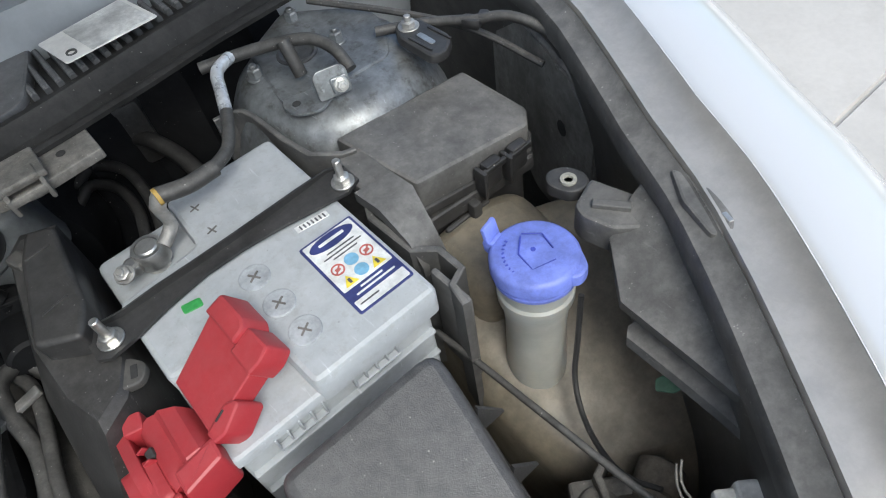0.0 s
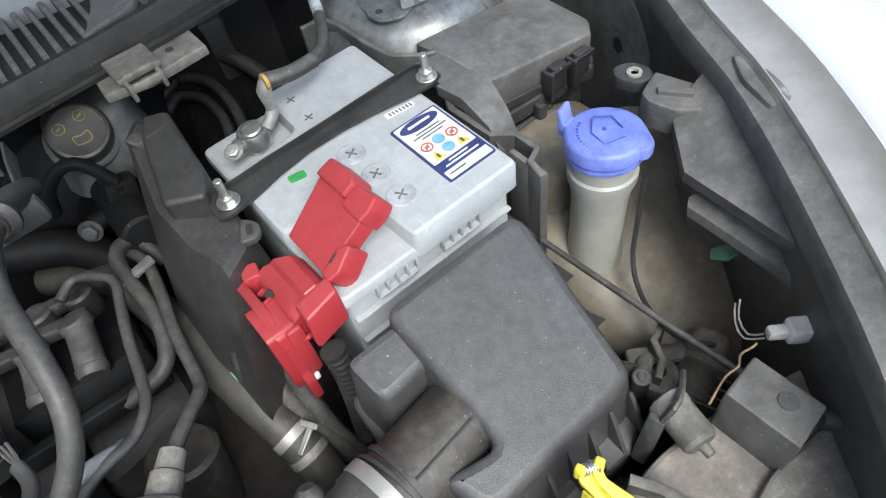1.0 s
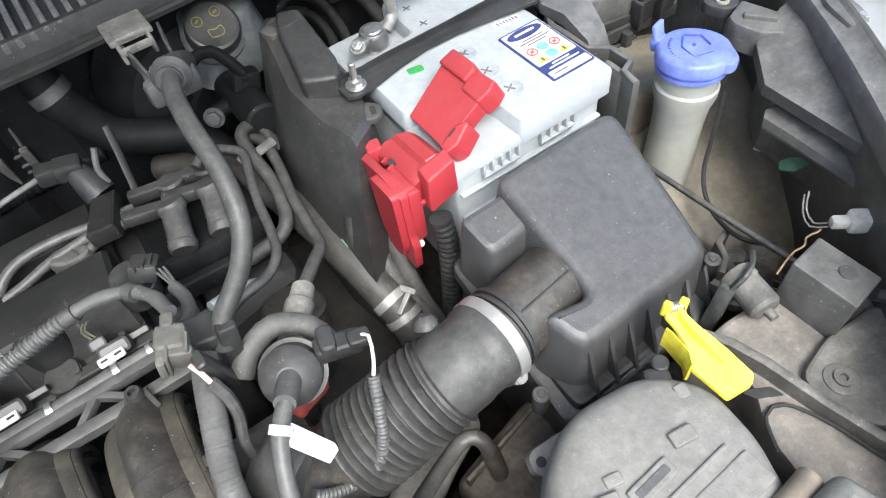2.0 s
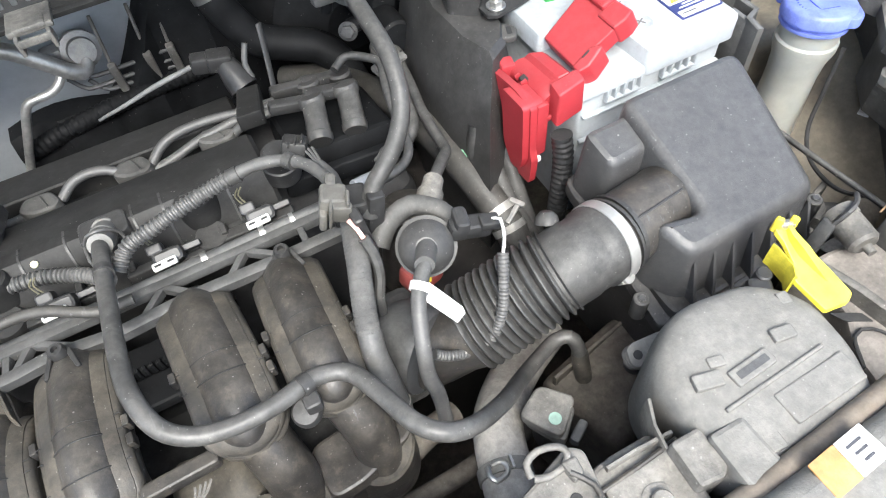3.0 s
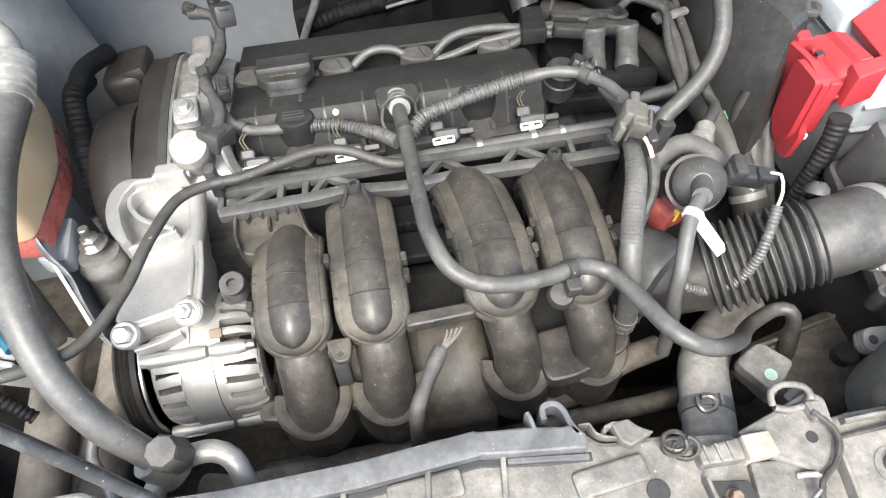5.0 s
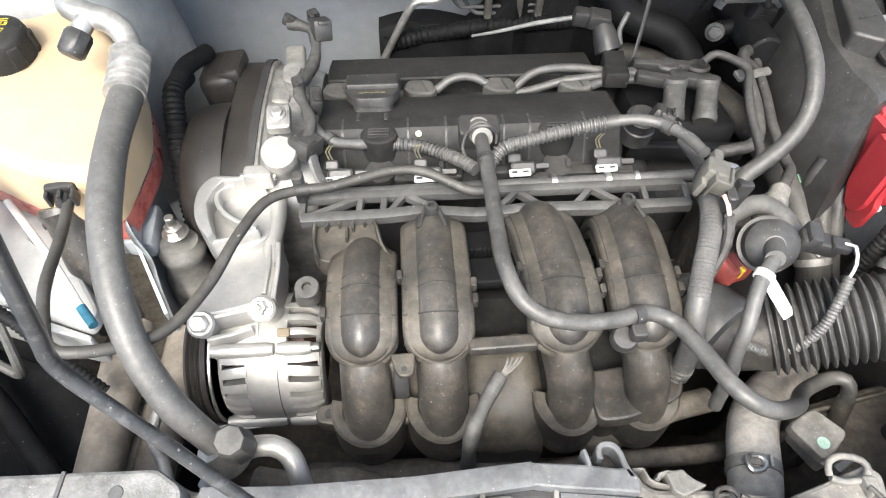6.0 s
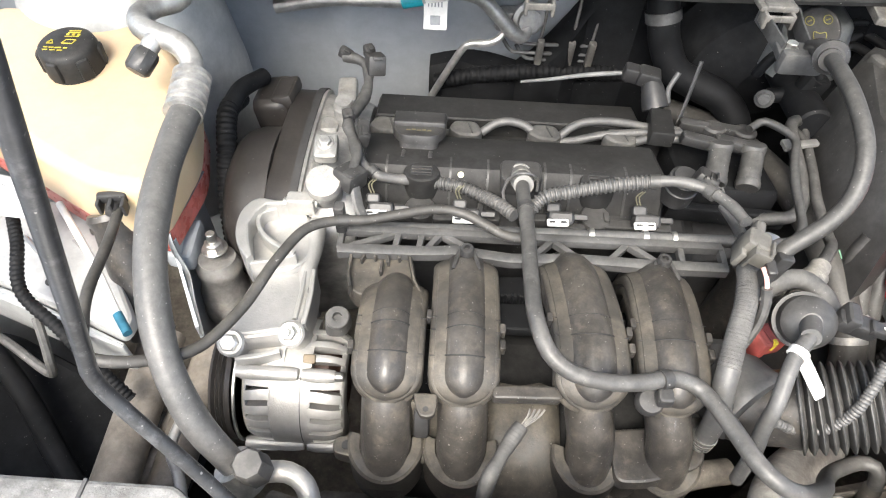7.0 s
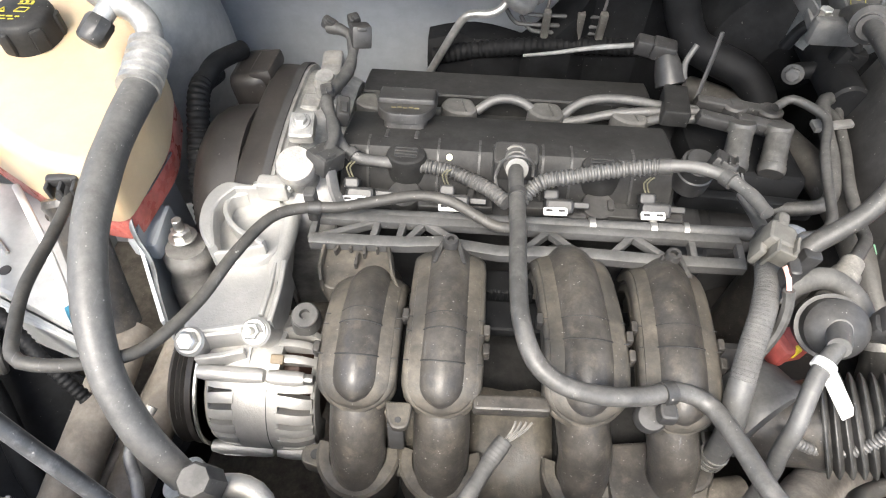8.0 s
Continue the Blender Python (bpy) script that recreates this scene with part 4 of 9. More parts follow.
whole("paper_scrap", g, M_WHITE, "small pale paper tag on the washer tank", "label tag")

# headlight housing
hl = thing("headlight", (0.69, -0.18, 0.62), "black plastic back of the headlight housing", "headlight")
g = Geo()
HL = (((0.775, -0.100), (0.735, -0.104, 0.880), (0.709, -0.109, 0.871), (0.704, -0.111, 0.866)),
      ((0.790, -0.110), (0.730, -0.130, 0.884), (0.7085, -0.138, 0.874), (0.671, -0.148, 0.862)),
      ((0.765, -0.180), (0.726, -0.190, 0.886), (0.703, -0.205, 0.877), (0.667, -0.205, 0.864)),
      ((0.730, -0.245), (0.708, -0.245, 0.885), (0.690, -0.255, 0.876), (0.663, -0.257, 0.866)),
      ((0.700, -0.300), (0.680, -0.298, 0.878), (0.668, -0.300, 0.870), (0.652, -0.292, 0.860)))
g.rings([[(a[0], a[1], 0.890), b, c, d, (d[0] + 0.0015, d[1] + 0.001, d[2] - 0.004), (d[0] + 0.003, d[1] + 0.002, d[2] - 0.013), (d[0] + 0.030, d[1] + 0.004, d[2] - 0.016), (d[0] + 0.040, d[1] + 0.006, 0.76), (a[0] + 0.01, a[1], 0.74)] for a, b, c, d in HL])
part("housing", g, M_HEADLIGHT, hl, sharp=14)
g = Geo()
g.rings([[(0.712, y, 0.8395), (x + 0.0075, y + 0.004, 0.8395), (x + 0.0015, y, 0.8375), (x, y - 0.002, 0.8300), (x + 0.004, y, 0.8240), (0.712, y, 0.8240)] for x, y in ((0.6645, -0.160), (0.6640, -0.195), (0.6625, -0.232), (0.6600, -0.260))])
part("ledge", g, M_HEADLIGHT, hl, sharp=25)
g = Geo()
g.rings([[(0.672, -0.258, 0.865), (0.659, -0.259, 0.864), (0.657, -0.260, 0.82), (0.672, -0.258, 0.82)], [(0.668, -0.262, 0.866), (0.655, -0.266, 0.863), (0.650, -0.268, 0.80), (0.668, -0.262, 0.80)], [(0.66, -0.31, 0.858), (0.645, -0.312, 0.852), (0.64, -0.315, 0.79), (0.66, -0.31, 0.79)]])
part("end_block", g, M_HEADLIGHT, hl, sharp=25)
g = Geo()
prism(g, rpoly([(0.699, -0.090), (0.7035, -0.079), (0.7310, -0.0700), (0.7450, -0.1220), (0.742, -0.140), (0.720, -0.128), (0.704, -0.112)], 0.004), 0.852, 0.8765, 0.003)
prism(g, rpoly([(0.709, -0.090), (0.714, -0.086), (0.730, -0.108), (0.724, -0.112)], 0.001), 0.874, 0.8805, 0.001)
part("mount_arm", g, M_HEADLIGHT, hl, "scuffed grey mounting arm")
g = Geo()
prism(g, rpoly([(0.706, -0.050), (0.716, -0.040), (0.730, -0.046), (0.736, -0.062), (0.728, -0.074), (0.712, -0.070)], 0.008, 4), 0.864, 0.874, 0.002)
ear = part("mount_ear", g, M_BLACK, hl)
g = Geo()
lathe(g, (0.720, -0.059, 0.873), (0.720, -0.059, 0.877), [(0, 0.0062), (0.003, 0.0062), (0.003, 0.0035), (0.001, 0.0030)], 20)
part("bush", g, surf("pale_bush", (0.30, 0.295, 0.25), 0.5, dust=0.3), ear, "pale plastic bush")
g = Geo()
lathe(g, (0.782, -0.078, 0.846), (0.768, -0.116, 0.868), [(0, 0.010), (0.004, 0.015), (0.020, 0.0175), (0.045, 0.0195)], 24)
part("rear_cap", g, M_GREYDUST, hl)

# fuse box
fb = thing("fuse_box", (0.71, 0.085, 0.68), "dusty black fuse box with a clipped lid", "fuse box")
g = Geo()
prism(g, rpoly([(0.648, 0.032), (0.764, 0.024), (0.781, 0.042), (0.776, 0.120), (0.632, 0.120)], 0.004), -0.030, 0.0, 0.004, slope=lambda x, y: 0.866 - 0.10 * (x - 0.64) - 0.05 * (0.12 - y))
part("lid", g, M_HEADLIGHT, fb)
g = Geo()
prism(g, rpoly([(0.6455, 0.0285), (0.765, 0.0205), (0.7845, 0.040), (0.779, 0.123), (0.629, 0.123)], 0.004), -0.036, -0.028, 0.002, slope=lambda x, y: 0.866 - 0.10 * (x - 0.64) - 0.05 * (0.12 - y))
part("lid_rim", g, M_BLACK, fb)
g = Geo()
prism(g, rpoly([(0.652, 0.036), (0.761, 0.028), (0.776, 0.046), (0.772, 0.116), (0.638, 0.116)], 0.005), 0.68, 0.832, 0.003)
prism(g, rpoly([(0.646, 0.026), (0.764, 0.017), (0.776, 0.036), (0.646, 0.05)], 0.004), 0.804, 0.818, 0.003)
part("body", g, M_BLACK, fb)
for x in (0.716, 0.744):
    g = Geo()
    y = 0.020 - (x - 0.722) * 0.07
    rbox(g, (x, y, 0.832), (0.018, 0.010, 0.026), 0.002)
    rbox(g, (x, y - 0.004, 0.840), (0.026, 0.004, 0.006), 0.001)
    rbox(g, (x - 0.013, y - 0.001, 0.828), (0.004, 0.014, 0.030), 0.001)
    part("latch", g, M_BLACK2, fb)
g = Geo()
rbox(g, (0.686, 0.022, 0.79), (0.05, 0.006, 0.022), 0.002)
rbox(g, (0.692, 0.018, 0.77), (0.010, 0.010, 0.09), 0.002)
part("side_rib", g, M_BLACK, fb)
g = Geo()
for k in range(3):
    rbox(g, (0.672 + 0.010 * k, 0.075 + 0.006 * (k % 2), 0.8600 - 0.0008 * k), (0.006, 0.0012, 0.0010), 0.0003, (0, 5.7, 30 - 50 * (k % 2)))
part("moulded_mark", g, M_HEADLIGHT, fb)

# suspension tower behind the fuse box
tw = thing("strut_tower", (0.69, 0.20, 0.60), "grey steel suspension tower top with studs and a bracket", "strut tower", kind="structure")
g = Geo()
lathe(g, (0.685, 0.205, 0.62), (0.688, 0.208, 0.888), [(0, 0.125), (0.16, 0.118), (0.20, 0.110), (0.222, 0.100), (0.240, 0.090), (0.250, 0.080), (0.256, 0.062), (0.256, 0.030), (0.252, 0.010)], 48)
part("dome", g, M_STRUT, tw)
g = Geo()
prism(g, rpoly([(0.622, 0.182), (0.632, 0.160), (0.682, 0.162), (0.728, 0.160, 0.012), (0.757, 0.206), (0.762, 0.245), (0.70, 0.305), (0.64, 0.27)], 0.012, 4), 0.866, 0.878, 0.003)
part("reinforcement", g, M_STRUT, tw)
g = Geo()
lathe(g, (0.672, 0.232, 0.877), (0.672, 0.232, 0.880), [(0, 0.020), (0.002, 0.0195), (0.003, 0.017), (0.0015, 0.014)], 28)
part("strut_cap", g, M_DARKSTEEL, tw)
for p in ((0.708, 0.217, 0.878), (0.628, 0.236, 0.874), (0.700, 0.284, 0.876)):
    g = Geo()
    bolt(g, p, (0, 0, 1), 0.0068, 0.009, 1.45, 0.005)
    part("stud_nut", g, M_STRUT, tw)
g = Geo()
prism(g, rpoly([(0.617, 0.168), (0.624, 0.182), (0.652, 0.172), (0.660, 0.152), (0.640, 0.142), (0.622, 0.152)], 0.007, 4), 0.878, 0.8805, 0.0008)
br = part("hose_bracket", g, M_STRUT, tw)
g = Geo()
cyl(g, (0.629, 0.166, 0.8800), (0.629, 0.166, 0.8811), 0.0038, n=16, bev=0.0003)
part("bracket_hole", g, M_DEEP, br)
g = Geo()
bm_ = Matrix.Translation((0.6575, 0.1465, 0.8815)) @ Matrix.Rotation(radians(-14), 4, "Z") @ Matrix.Rotation(radians(70), 4, "X")
prism(g, rpoly([(-0.014, 0.0), (0.016, 0.0), (0.016, 0.020), (0.012, 0.025), (-0.010, 0.025), (-0.014, 0.021)], 0.003), -0.001, 0.0015, 0.0006, bm_)
part("bracket_plate", g, M_STRUT, br)
g = Geo()
prism(g, rpoly([(-0.001, 0.002), (0.014, 0.002), (0.014, 0.016), (-0.001, 0.016)], 0.002), 0.001, 0.0045, 0.001, bm_)
part("bracket_pad", g, M_STRUT, br)
g = Geo()
bolt(g, bm_ @ Vector((0.007, 0.009, 0.004)), bm_.to_3x3() @ Vector((0, 0, 1)), 0.0050, 0.005, 1.35, 0.003)
part("bracket_bolt", g, M_STEEL, br)
g = Geo()
prism(g, rpoly([(0.738, 0.162), (0.752, 0.180), (0.770, 0.172), (0.772, 0.122), (0.752, 0.108), (0.738, 0.112)], 0.010, 4), 0.883, 0.891, 0.003)
strap = part("earth_strap", g, M_BLACK2, tw, "black plastic strap with a bright nut")
g = Geo()
prism(g, rrect(0.006, 0.022, 0.0028), 0.8905, 0.8916, 0.0003, Matrix.Translation((0.753, 0.137, 0)))
part("strap_slot", g, M_STEEL, strap)
for dx in (-0.010, 0.012):
    g = Geo()
    rbox(g, (0.754 + dx, 0.134, 0.8915), (0.0022, 0.030, 0.002), 0.0006, (0, 0, 3))
    part("strap_rib", g, M_BLACK2, strap)
g = Geo()
bolt(g, (0.755, 0.164, 0.890), (0, 0, 1), 0.0065, 0.005, 1.55, 0.007)
part("strap_nut", g, M_ALU_BRIGHT, strap)
g = Geo()
tube(g, [(0.588, 0.250, 0.900), (0.612, 0.240, 0.902), (0.634, 0.227, 0.905), (0.658, 0.210, 0.908), (0.674, 0.192, 0.909), (0.681, 0.171, 0.904), (0.681, 0.152, 0.893)], 0.0056, n=12)
part("taped_lead", g, M_RUBBER, tw)
g = Geo()
tube(g, [(0.652, 0.206, 0.913), (0.652, 0.200, 0.903), (0.6525, 0.192, 0.884)], 0.0062, n=14)
part("rubber_peg", g, M_RUBBER, tw)
ws = thing("wiring_clip_rail", (0.81, 0.06, 0.75), "grey sheet bracket with a round hole and a clipped lead", "bracket")
g = Geo()
gm = Matrix(((-0.35, 0, 0.94, 0.822), (-0.94, 0, -0.35, 0.03), (0, 1, 0, 0.787), (0, 0, 0, 1)))
prism(g, rpoly([(-0.17, 0.020), (-0.10, 0.074), (-0.05, 0.074), (0.000, 0.072), (0.036, 0.052), (0.050, 0.035), (0.050, -0.10), (-0.06, -0.12), (-0.17, -0.06)], 0.006), -0.0015, 0.0015, 0.0008, gm)
part("sheet", g, M_SHEET, ws)
g = Geo()
fold = [gm @ Vector((u, v, w)) for u, v, w in ((-0.10, 0.075, 0.004), (-0.05, 0.075, 0.004), (0.000, 0.073, 0.004), (0.036, 0.053, 0.004), (0.050, 0.035, 0.004), (0.050, -0.10, 0.004))]
tube(g, fold, 0.0042, n=10)
part("folded_edge", g, M_SHEET, ws)
g = Geo()
cyl(g, gm @ Vector((-0.008, 0.010, 0.001)), gm @ Vector((-0.008, 0.010, 0.0021)), 0.0085, n=18, bev=0.0003)
cyl(g, gm @ Vector((-0.008, 0.010, -0.001)), gm @ Vector((-0.008, 0.010, -0.0021)), 0.0085, n=18, bev=0.0003)
part("round_hole", g, M_DEEP, ws)
g = Geo()
tube(g, [(0.735, 0.19, 0.885), (0.775, 0.165, 0.884), (0.805, 0.130, 0.886), (0.824, 0.105, 0.890), (0.838, 0.072, 0.880), (0.834, 0.035, 0.856)], 0.0050, n=10)
tube(g, [(0.72, 0.28, 0.89), (0.775, 0.20, 0.880), (0.812, 0.135, 0.868), (0.832, 0.07, 0.85)], 0.0035, n=8)
part("lead", g, M_RUBBER, ws)
g = Geo()
rbox(g, (0.803, 0.132, 0.884), (0.012, 0.018, 0.010), 0.002, (0, 0, 30))
rbox(g, (0.812, 0.126, 0.888), (0.014, 0.010, 0.006), 0.002, (0, 0, 30))
part("clip", g, M_BLACK2, ws)

# relay box, small motor, plug and yellow lever in the front corner
rb = thing("relay_box", (0.58, -0.29, 0.77), "square black relay box with a round button mark", "relay box")
g = Geo()
prism(g, rpoly([(0.564, -0.266), (0.598, -0.263), (0.600, -0.311), (0.566, -0.315)], 0.002), 0.768, 0.836, 0.002)
part("box", g, M_HEADLIGHT, rb)
g = Geo()
cyl(g, (0.586, -0.294, 0.8355), (0.586, -0.294, 0.8372), 0.0062, n=20, bev=0.0004)
part("button_mark", g, M_LID, rb, "round button mark")
g = Geo()
tube(g, [(0.600, -0.312, 0.818), (0.614, -0.326, 0.812), (0.625, -0.345, 0.80)], 0.0055)
part("lead", g, M_RUBBER, rb)
mo = thing("purge_pump", (0.54, -0.25, 0.77), "small dusty round motor in a wire bracket", "motor")
g = Geo()
lathe(g, (0.549, -0.238, 0.806), (0.541, -0.276, 0.806), [(0, 0.010), (0.002, 0.0135), (0.010, 0.0135), (0.011, 0.0125), (0.034, 0.0125), (0.037, 0.010), (0.038, 0.004), (0.045, 0.0035)], 24)
part("motor_body", g, M_PANEL, mo)
g = Geo()
tube(g, [(0.530, -0.246, 0.798), (0.540, -0.250, 0.822), (0.553, -0.246, 0.822), (0.570, -0.236, 0.812)], 0.0022, n=6)
rbox(g, (0.528, -0.246, 0.785), (0.008, 0.012, 0.05), 0.002, (0, 15, 10))
rbox(g, (0.552, -0.243, 0.78), (0.03, 0.006, 0.02), 0.002)
part("bracket", g, M_DARKSTEEL, mo)
m_plug = surf("grimy_pale_plastic", (0.78, 0.76, 0.71), 0.5, dust=0.3, grime=0.2)
pl = thing("plug_connector", (0.63, -0.27, 0.81), "dull pale plastic plug on thin wires", "connector")
g = Geo()
rbox(g, (0.637, -0.270, 0.829), (0.015, 0.014, 0.015), 0.002, (0, 0, -38))
rbox(g, (0.634, -0.2745, 0.829), (0.012, 0.002, 0.009), 0.0006, (0, 0, -38))
part("socket", g, m_plug, pl)
g = Geo()
rbox(g, (0.6455, -0.2775, 0.831), (0.004, 0.026, 0.024), 0.0012, (0, 0, -38))
rbox(g, (0.6520, -0.2790, 0.838), (0.016, 0.003, 0.004), 0.0008, (0, 0, -38))
part("socket_flange", g, m_plug, pl)
g = Geo()
rbox(g, (0.627, -0.262, 0.828), (0.013, 0.008, 0.009), 0.0015, (0, 0, -38))
part("plug", g, m_plug, pl)
g = Geo()
tube(g, [(0.620, -0.257, 0.828), (0.614, -0.250, 0.826), (0.616, -0.240, 0.832), (0.622, -0.234, 0.842)], 0.0008, n=6)
part("wire", g, M_PANEL, pl)
g = Geo()
tube(g, [(0.619, -0.259, 0.826), (0.611, -0.250, 0.824), (0.613, -0.240, 0.830), (0.619, -0.233, 0.840)], 0.0008, n=6)
part("wire", g, M_PANEL, pl)
g = Geo()
rbox(g, (0.651, -0.281, 0.826), (0.022, 0.026, 0.024), 0.006, (0, 0, -38))
part("grommet", g, M_BLACK2, pl)
g = Geo()
tube(g, [(0.611, -0.258, 0.828), (0.606, -0.258, 0.829), (0.597, -0.256, 0.828), (0.587, -0.2605, 0.831), (0.577, -0.259, 0.829), (0.556, -0.263, 0.826)], 0.0008, n=6, step=0.003)
whole("copper_wire", g, surf("bare_copper", (0.50, 0.34, 0.20), 0.45, metal=0.5), "bare copper-coloured wire beside the relay box", "wire")
ylw = thing("release_lever", (0.475, -0.27, 0.80), "bright yellow plastic release lever by the front panel", "lever")
rise = lambda x, y: 0.8485 + 0.50 * (y + 0.250) if y > -0.280 else 0.8335 + 0.25 * (y + 0.280)
g = Geo()
prism(g, rpoly([(0.4565, -0.2450), (0.4630, -0.2420), (0.4735, -0.2455), (0.4700, -0.2540), (0.4755, -0.2690), (0.4795, -0.2810), (0.4820, -0.3040), (0.4750, -0.3080), (0.4555, -0.3055), (0.4500, -0.2780), (0.4560, -0.2705), (0.4580, -0.2540)], 0.0022, 3), -0.0045, 0.0, 0.0010, slope=rise)
part("lever_blade", g, M_YELLOW, ylw)
g = Geo()
g.rings([[(x - w, y, z - 0.004), (x - w * 0.6, y, z + h), (x + w * 0.6, y, z + h), (x + w, y, z - 0.004)] for x, y, z, w, h in
         ((0.4665, -0.2460, 0.8500, 0.002, 0.004), (0.4650, -0.2550, 0.8450, 0.0035, 0.007), (0.4665, -0.2670, 0.8390, 0.0045, 0.009), (0.4690, -0.2790, 0.8330, 0.0040, 0.007), (0.4710, -0.2910, 0.8300, 0.0010, 0.0015))])
part("lever_rib", g, M_YELLOW, ylw)
for px, py, z0, z1 in ((0.4600, -0.2430, 0.846, 0.8600), (0.4715, -0.2470, 0.844, 0.8580)):
    g = Geo()
    prism(g, rrect(0.0050, 0.0062, 0.0018), z0, z1, 0.0022, Matrix.Translation((px, py, 0)) @ Matrix.Rotation(radians(20), 4, "Z"))
    part("lever_prong", g, M_YELLOW, ylw)
g = Geo()
wall_along(g, [(0.4575, -0.2490), (0.4580, -0.2540), (0.4560, -0.2705), (0.4505, -0.2780)], 0.815, 0.8380, 0.002)
part("lever_side", g, M_YELLOW, ylw)
g = Geo()
tube(g, [(0.4610, -0.2435, 0.8520), (0.4705, -0.2470, 0.8505)], ribbed(0.0036, 0.0016, 0.12), n=12, step=0.0004)
part("spring", g, M_STEEL, ylw)
wp_ = thing("washer_pump", (0.63, -0.225, 0.66), "brown dusty ribbed pump low beside the washer tank", "pump")
g = Geo()
lathe(g, (0.600, -0.238, 0.706), (0.668, -0.212, 0.712), [(0, 0.010), (0.004, 0.019), (0.030, 0.019), (0.034, 0.0225), (0.040, 0.0225), (0.044, 0.018), (0.066, 0.018), (0.070, 0.010)], 24)
part("pump_body", g, M_UNDER, wp_)
for k in range(5):
    g = Geo()
    rbox(g, (0.606 + k * 0.0085, -0.252 + k * 0.0030, 0.704), (0.0022, 0.030, 0.036), 0.0006, (0, 0, 21))
    part("pump_rib", g, M_UNDER, wp_)
g = Geo()
wall_along(g, [(0.588, -0.214), (0.604, -0.206), (0.612, -0.190), (0.628, -0.186)], 0.690, 0.742, 0.006)
prism(g, rpoly([(0.583, -0.222), (0.600, -0.226), (0.606, -0.240), (0.592, -0.248), (0.580, -0.238)], 0.005), 0.715, 0.724, 0.002)
part("pump_fork", g, M_PANEL, wp_)
g = Geo()
lathe(g, (0.598, -0.205, 0.716), (0.60, -0.208, 0.730), [(0, 0.02), (0.010, 0.018), (0.014, 0.012), (0.014, 0.006), (0.008, 0.005)], 20)
rbox(g, (0.612, -0.196, 0.722), (0.05, 0.016, 0.008), 0.003, (0, 0, -35))
whole("pump_bracket", g, M_PANEL, "dusty cast bracket below the washer tank", "bracket")
g = Geo()
gl = pose(0.679, -0.193, 0.800, 15, -15, -40)
prism(g, rpoly([(-0.012, -0.004), (0.0, -0.008), (0.013, -0.003), (0.009, 0.004), (-0.002, 0.006), (-0.010, 0.004)], 0.002), -0.001, 0.0015, 0.0008, gl)
tube(g, [(0.679, -0.193, 0.800), (0.690, -0.198, 0.792)], 0.0012, n=6)
whole("green_leaf", g, surf("dusty_green_leaf", (0.05, 0.16, 0.09), 0.6, dust=0.2), "small green leaf caught beside the headlight", "leaf")

# ---- engine ----
head = thing("engine_block", (0.0, 0.09, 0.40), "dark engine block and head below the cover", "engine")
g = Geo()
prism(g, rpoly([(-0.16, 0.0), (0.20, 0.0), (0.20, 0.215), (-0.16, 0.215)], 0.01), 0.42, 0.745, 0.006)
prism(g, rpoly([(0.20, 0.02), (0.30, 0.04), (0.30, 0.17), (0.20, 0.19)], 0.02), 0.42, 0.72, 0.02)
part("cylinder_head", g, M_DEEP, head)

vc = thing("valve_cover", (0.0, 0.10, 0.75), "flat black plastic valve cover with a cable trough, dusty", "valve cover")
g = Geo()
rows = []
for x in (-0.152, -0.149, -0.10, 0.0, 0.10, 0.155, 0.159):
    e = 0.004 if x in (-0.152, 0.159) else 0
    rows.append([(x, 0.002, 0.735), (x, 0.004, 0.768), (x, 0.020 + e, 0.772), (x, 0.034 + e, 0.778), (x, 0.044 + e, 0.797 - e), (x, 0.050 + e, 0.8075 - e), (x, 0.056, 0.8122 - e), (x, 0.064, 0.8125 - e), (x, 0.119, 0.7955 - e), (x, 0.1220, 0.7930 - e),
                 (x, 0.1235, 0.764), (x, 0.166, 0.758), (x, 0.1680, 0.7785 - e), (x, 0.1695, 0.7805 - e), (x, 0.222 - e, 0.7665 - e), (x, 0.228 - e, 0.760 - e), (x, 0.232, 0.73), (x, 0.232, 0.715)])
g.rings(rows)
part("shell", g, M_COVER, vc, sharp=30)
for x in (-0.125, -0.060, -0.022, 0.036, 0.062, 0.118):
    g = Geo()
    g.rings([[(x + o, 0.032, 0.777), (x + o, 0.043, 0.7975), (x + o, 0.050, 0.8095), (x + o, 0.058, 0.8135), (x + o, 0.072, 0.8110), (x + o, 0.044, 0.778)] for o in (-0.0011, 0.0011)])
    part("front_rib", g, M_BLACK, vc)
for x in (-0.089, 0.089):
    g = Geo()
    prism(g, [(x + 0.0185 * math.cos(TAU * k / 28), 0.0485 + 0.0150 * math.sin(TAU * k / 28)) for k in range(28)], 0.785, 0.8130, 0.003)
    boss = part("plug_boss", g, M_COVER, vc)
    g = Geo()
    prism(g, rrect(0.022, 0.0125, 0.003), 0.8127, 0.8137, 0.0003, Matrix.Translation((x, 0.0490, 0)))
    part("boss_recess", g, M_DEEP, boss)
    for k in (-1, 0, 1):
        g = Geo()
        rbox(g, (x, 0.0490 + k * 0.0040, 0.8142), (0.020, 0.0016, 0.0022), 0.0005)
        part("boss_slat", g, M_BLACK, boss)
    g = Geo()
    lathe(g, (x, 0.026, 0.770), (x, 0.024, 0.786), [(0, 0.0165), (0.012, 0.0160), (0.0155, 0.0145), (0.016, 0.004)], 22)
    part("coil_seat", g, M_BLACK, vc)
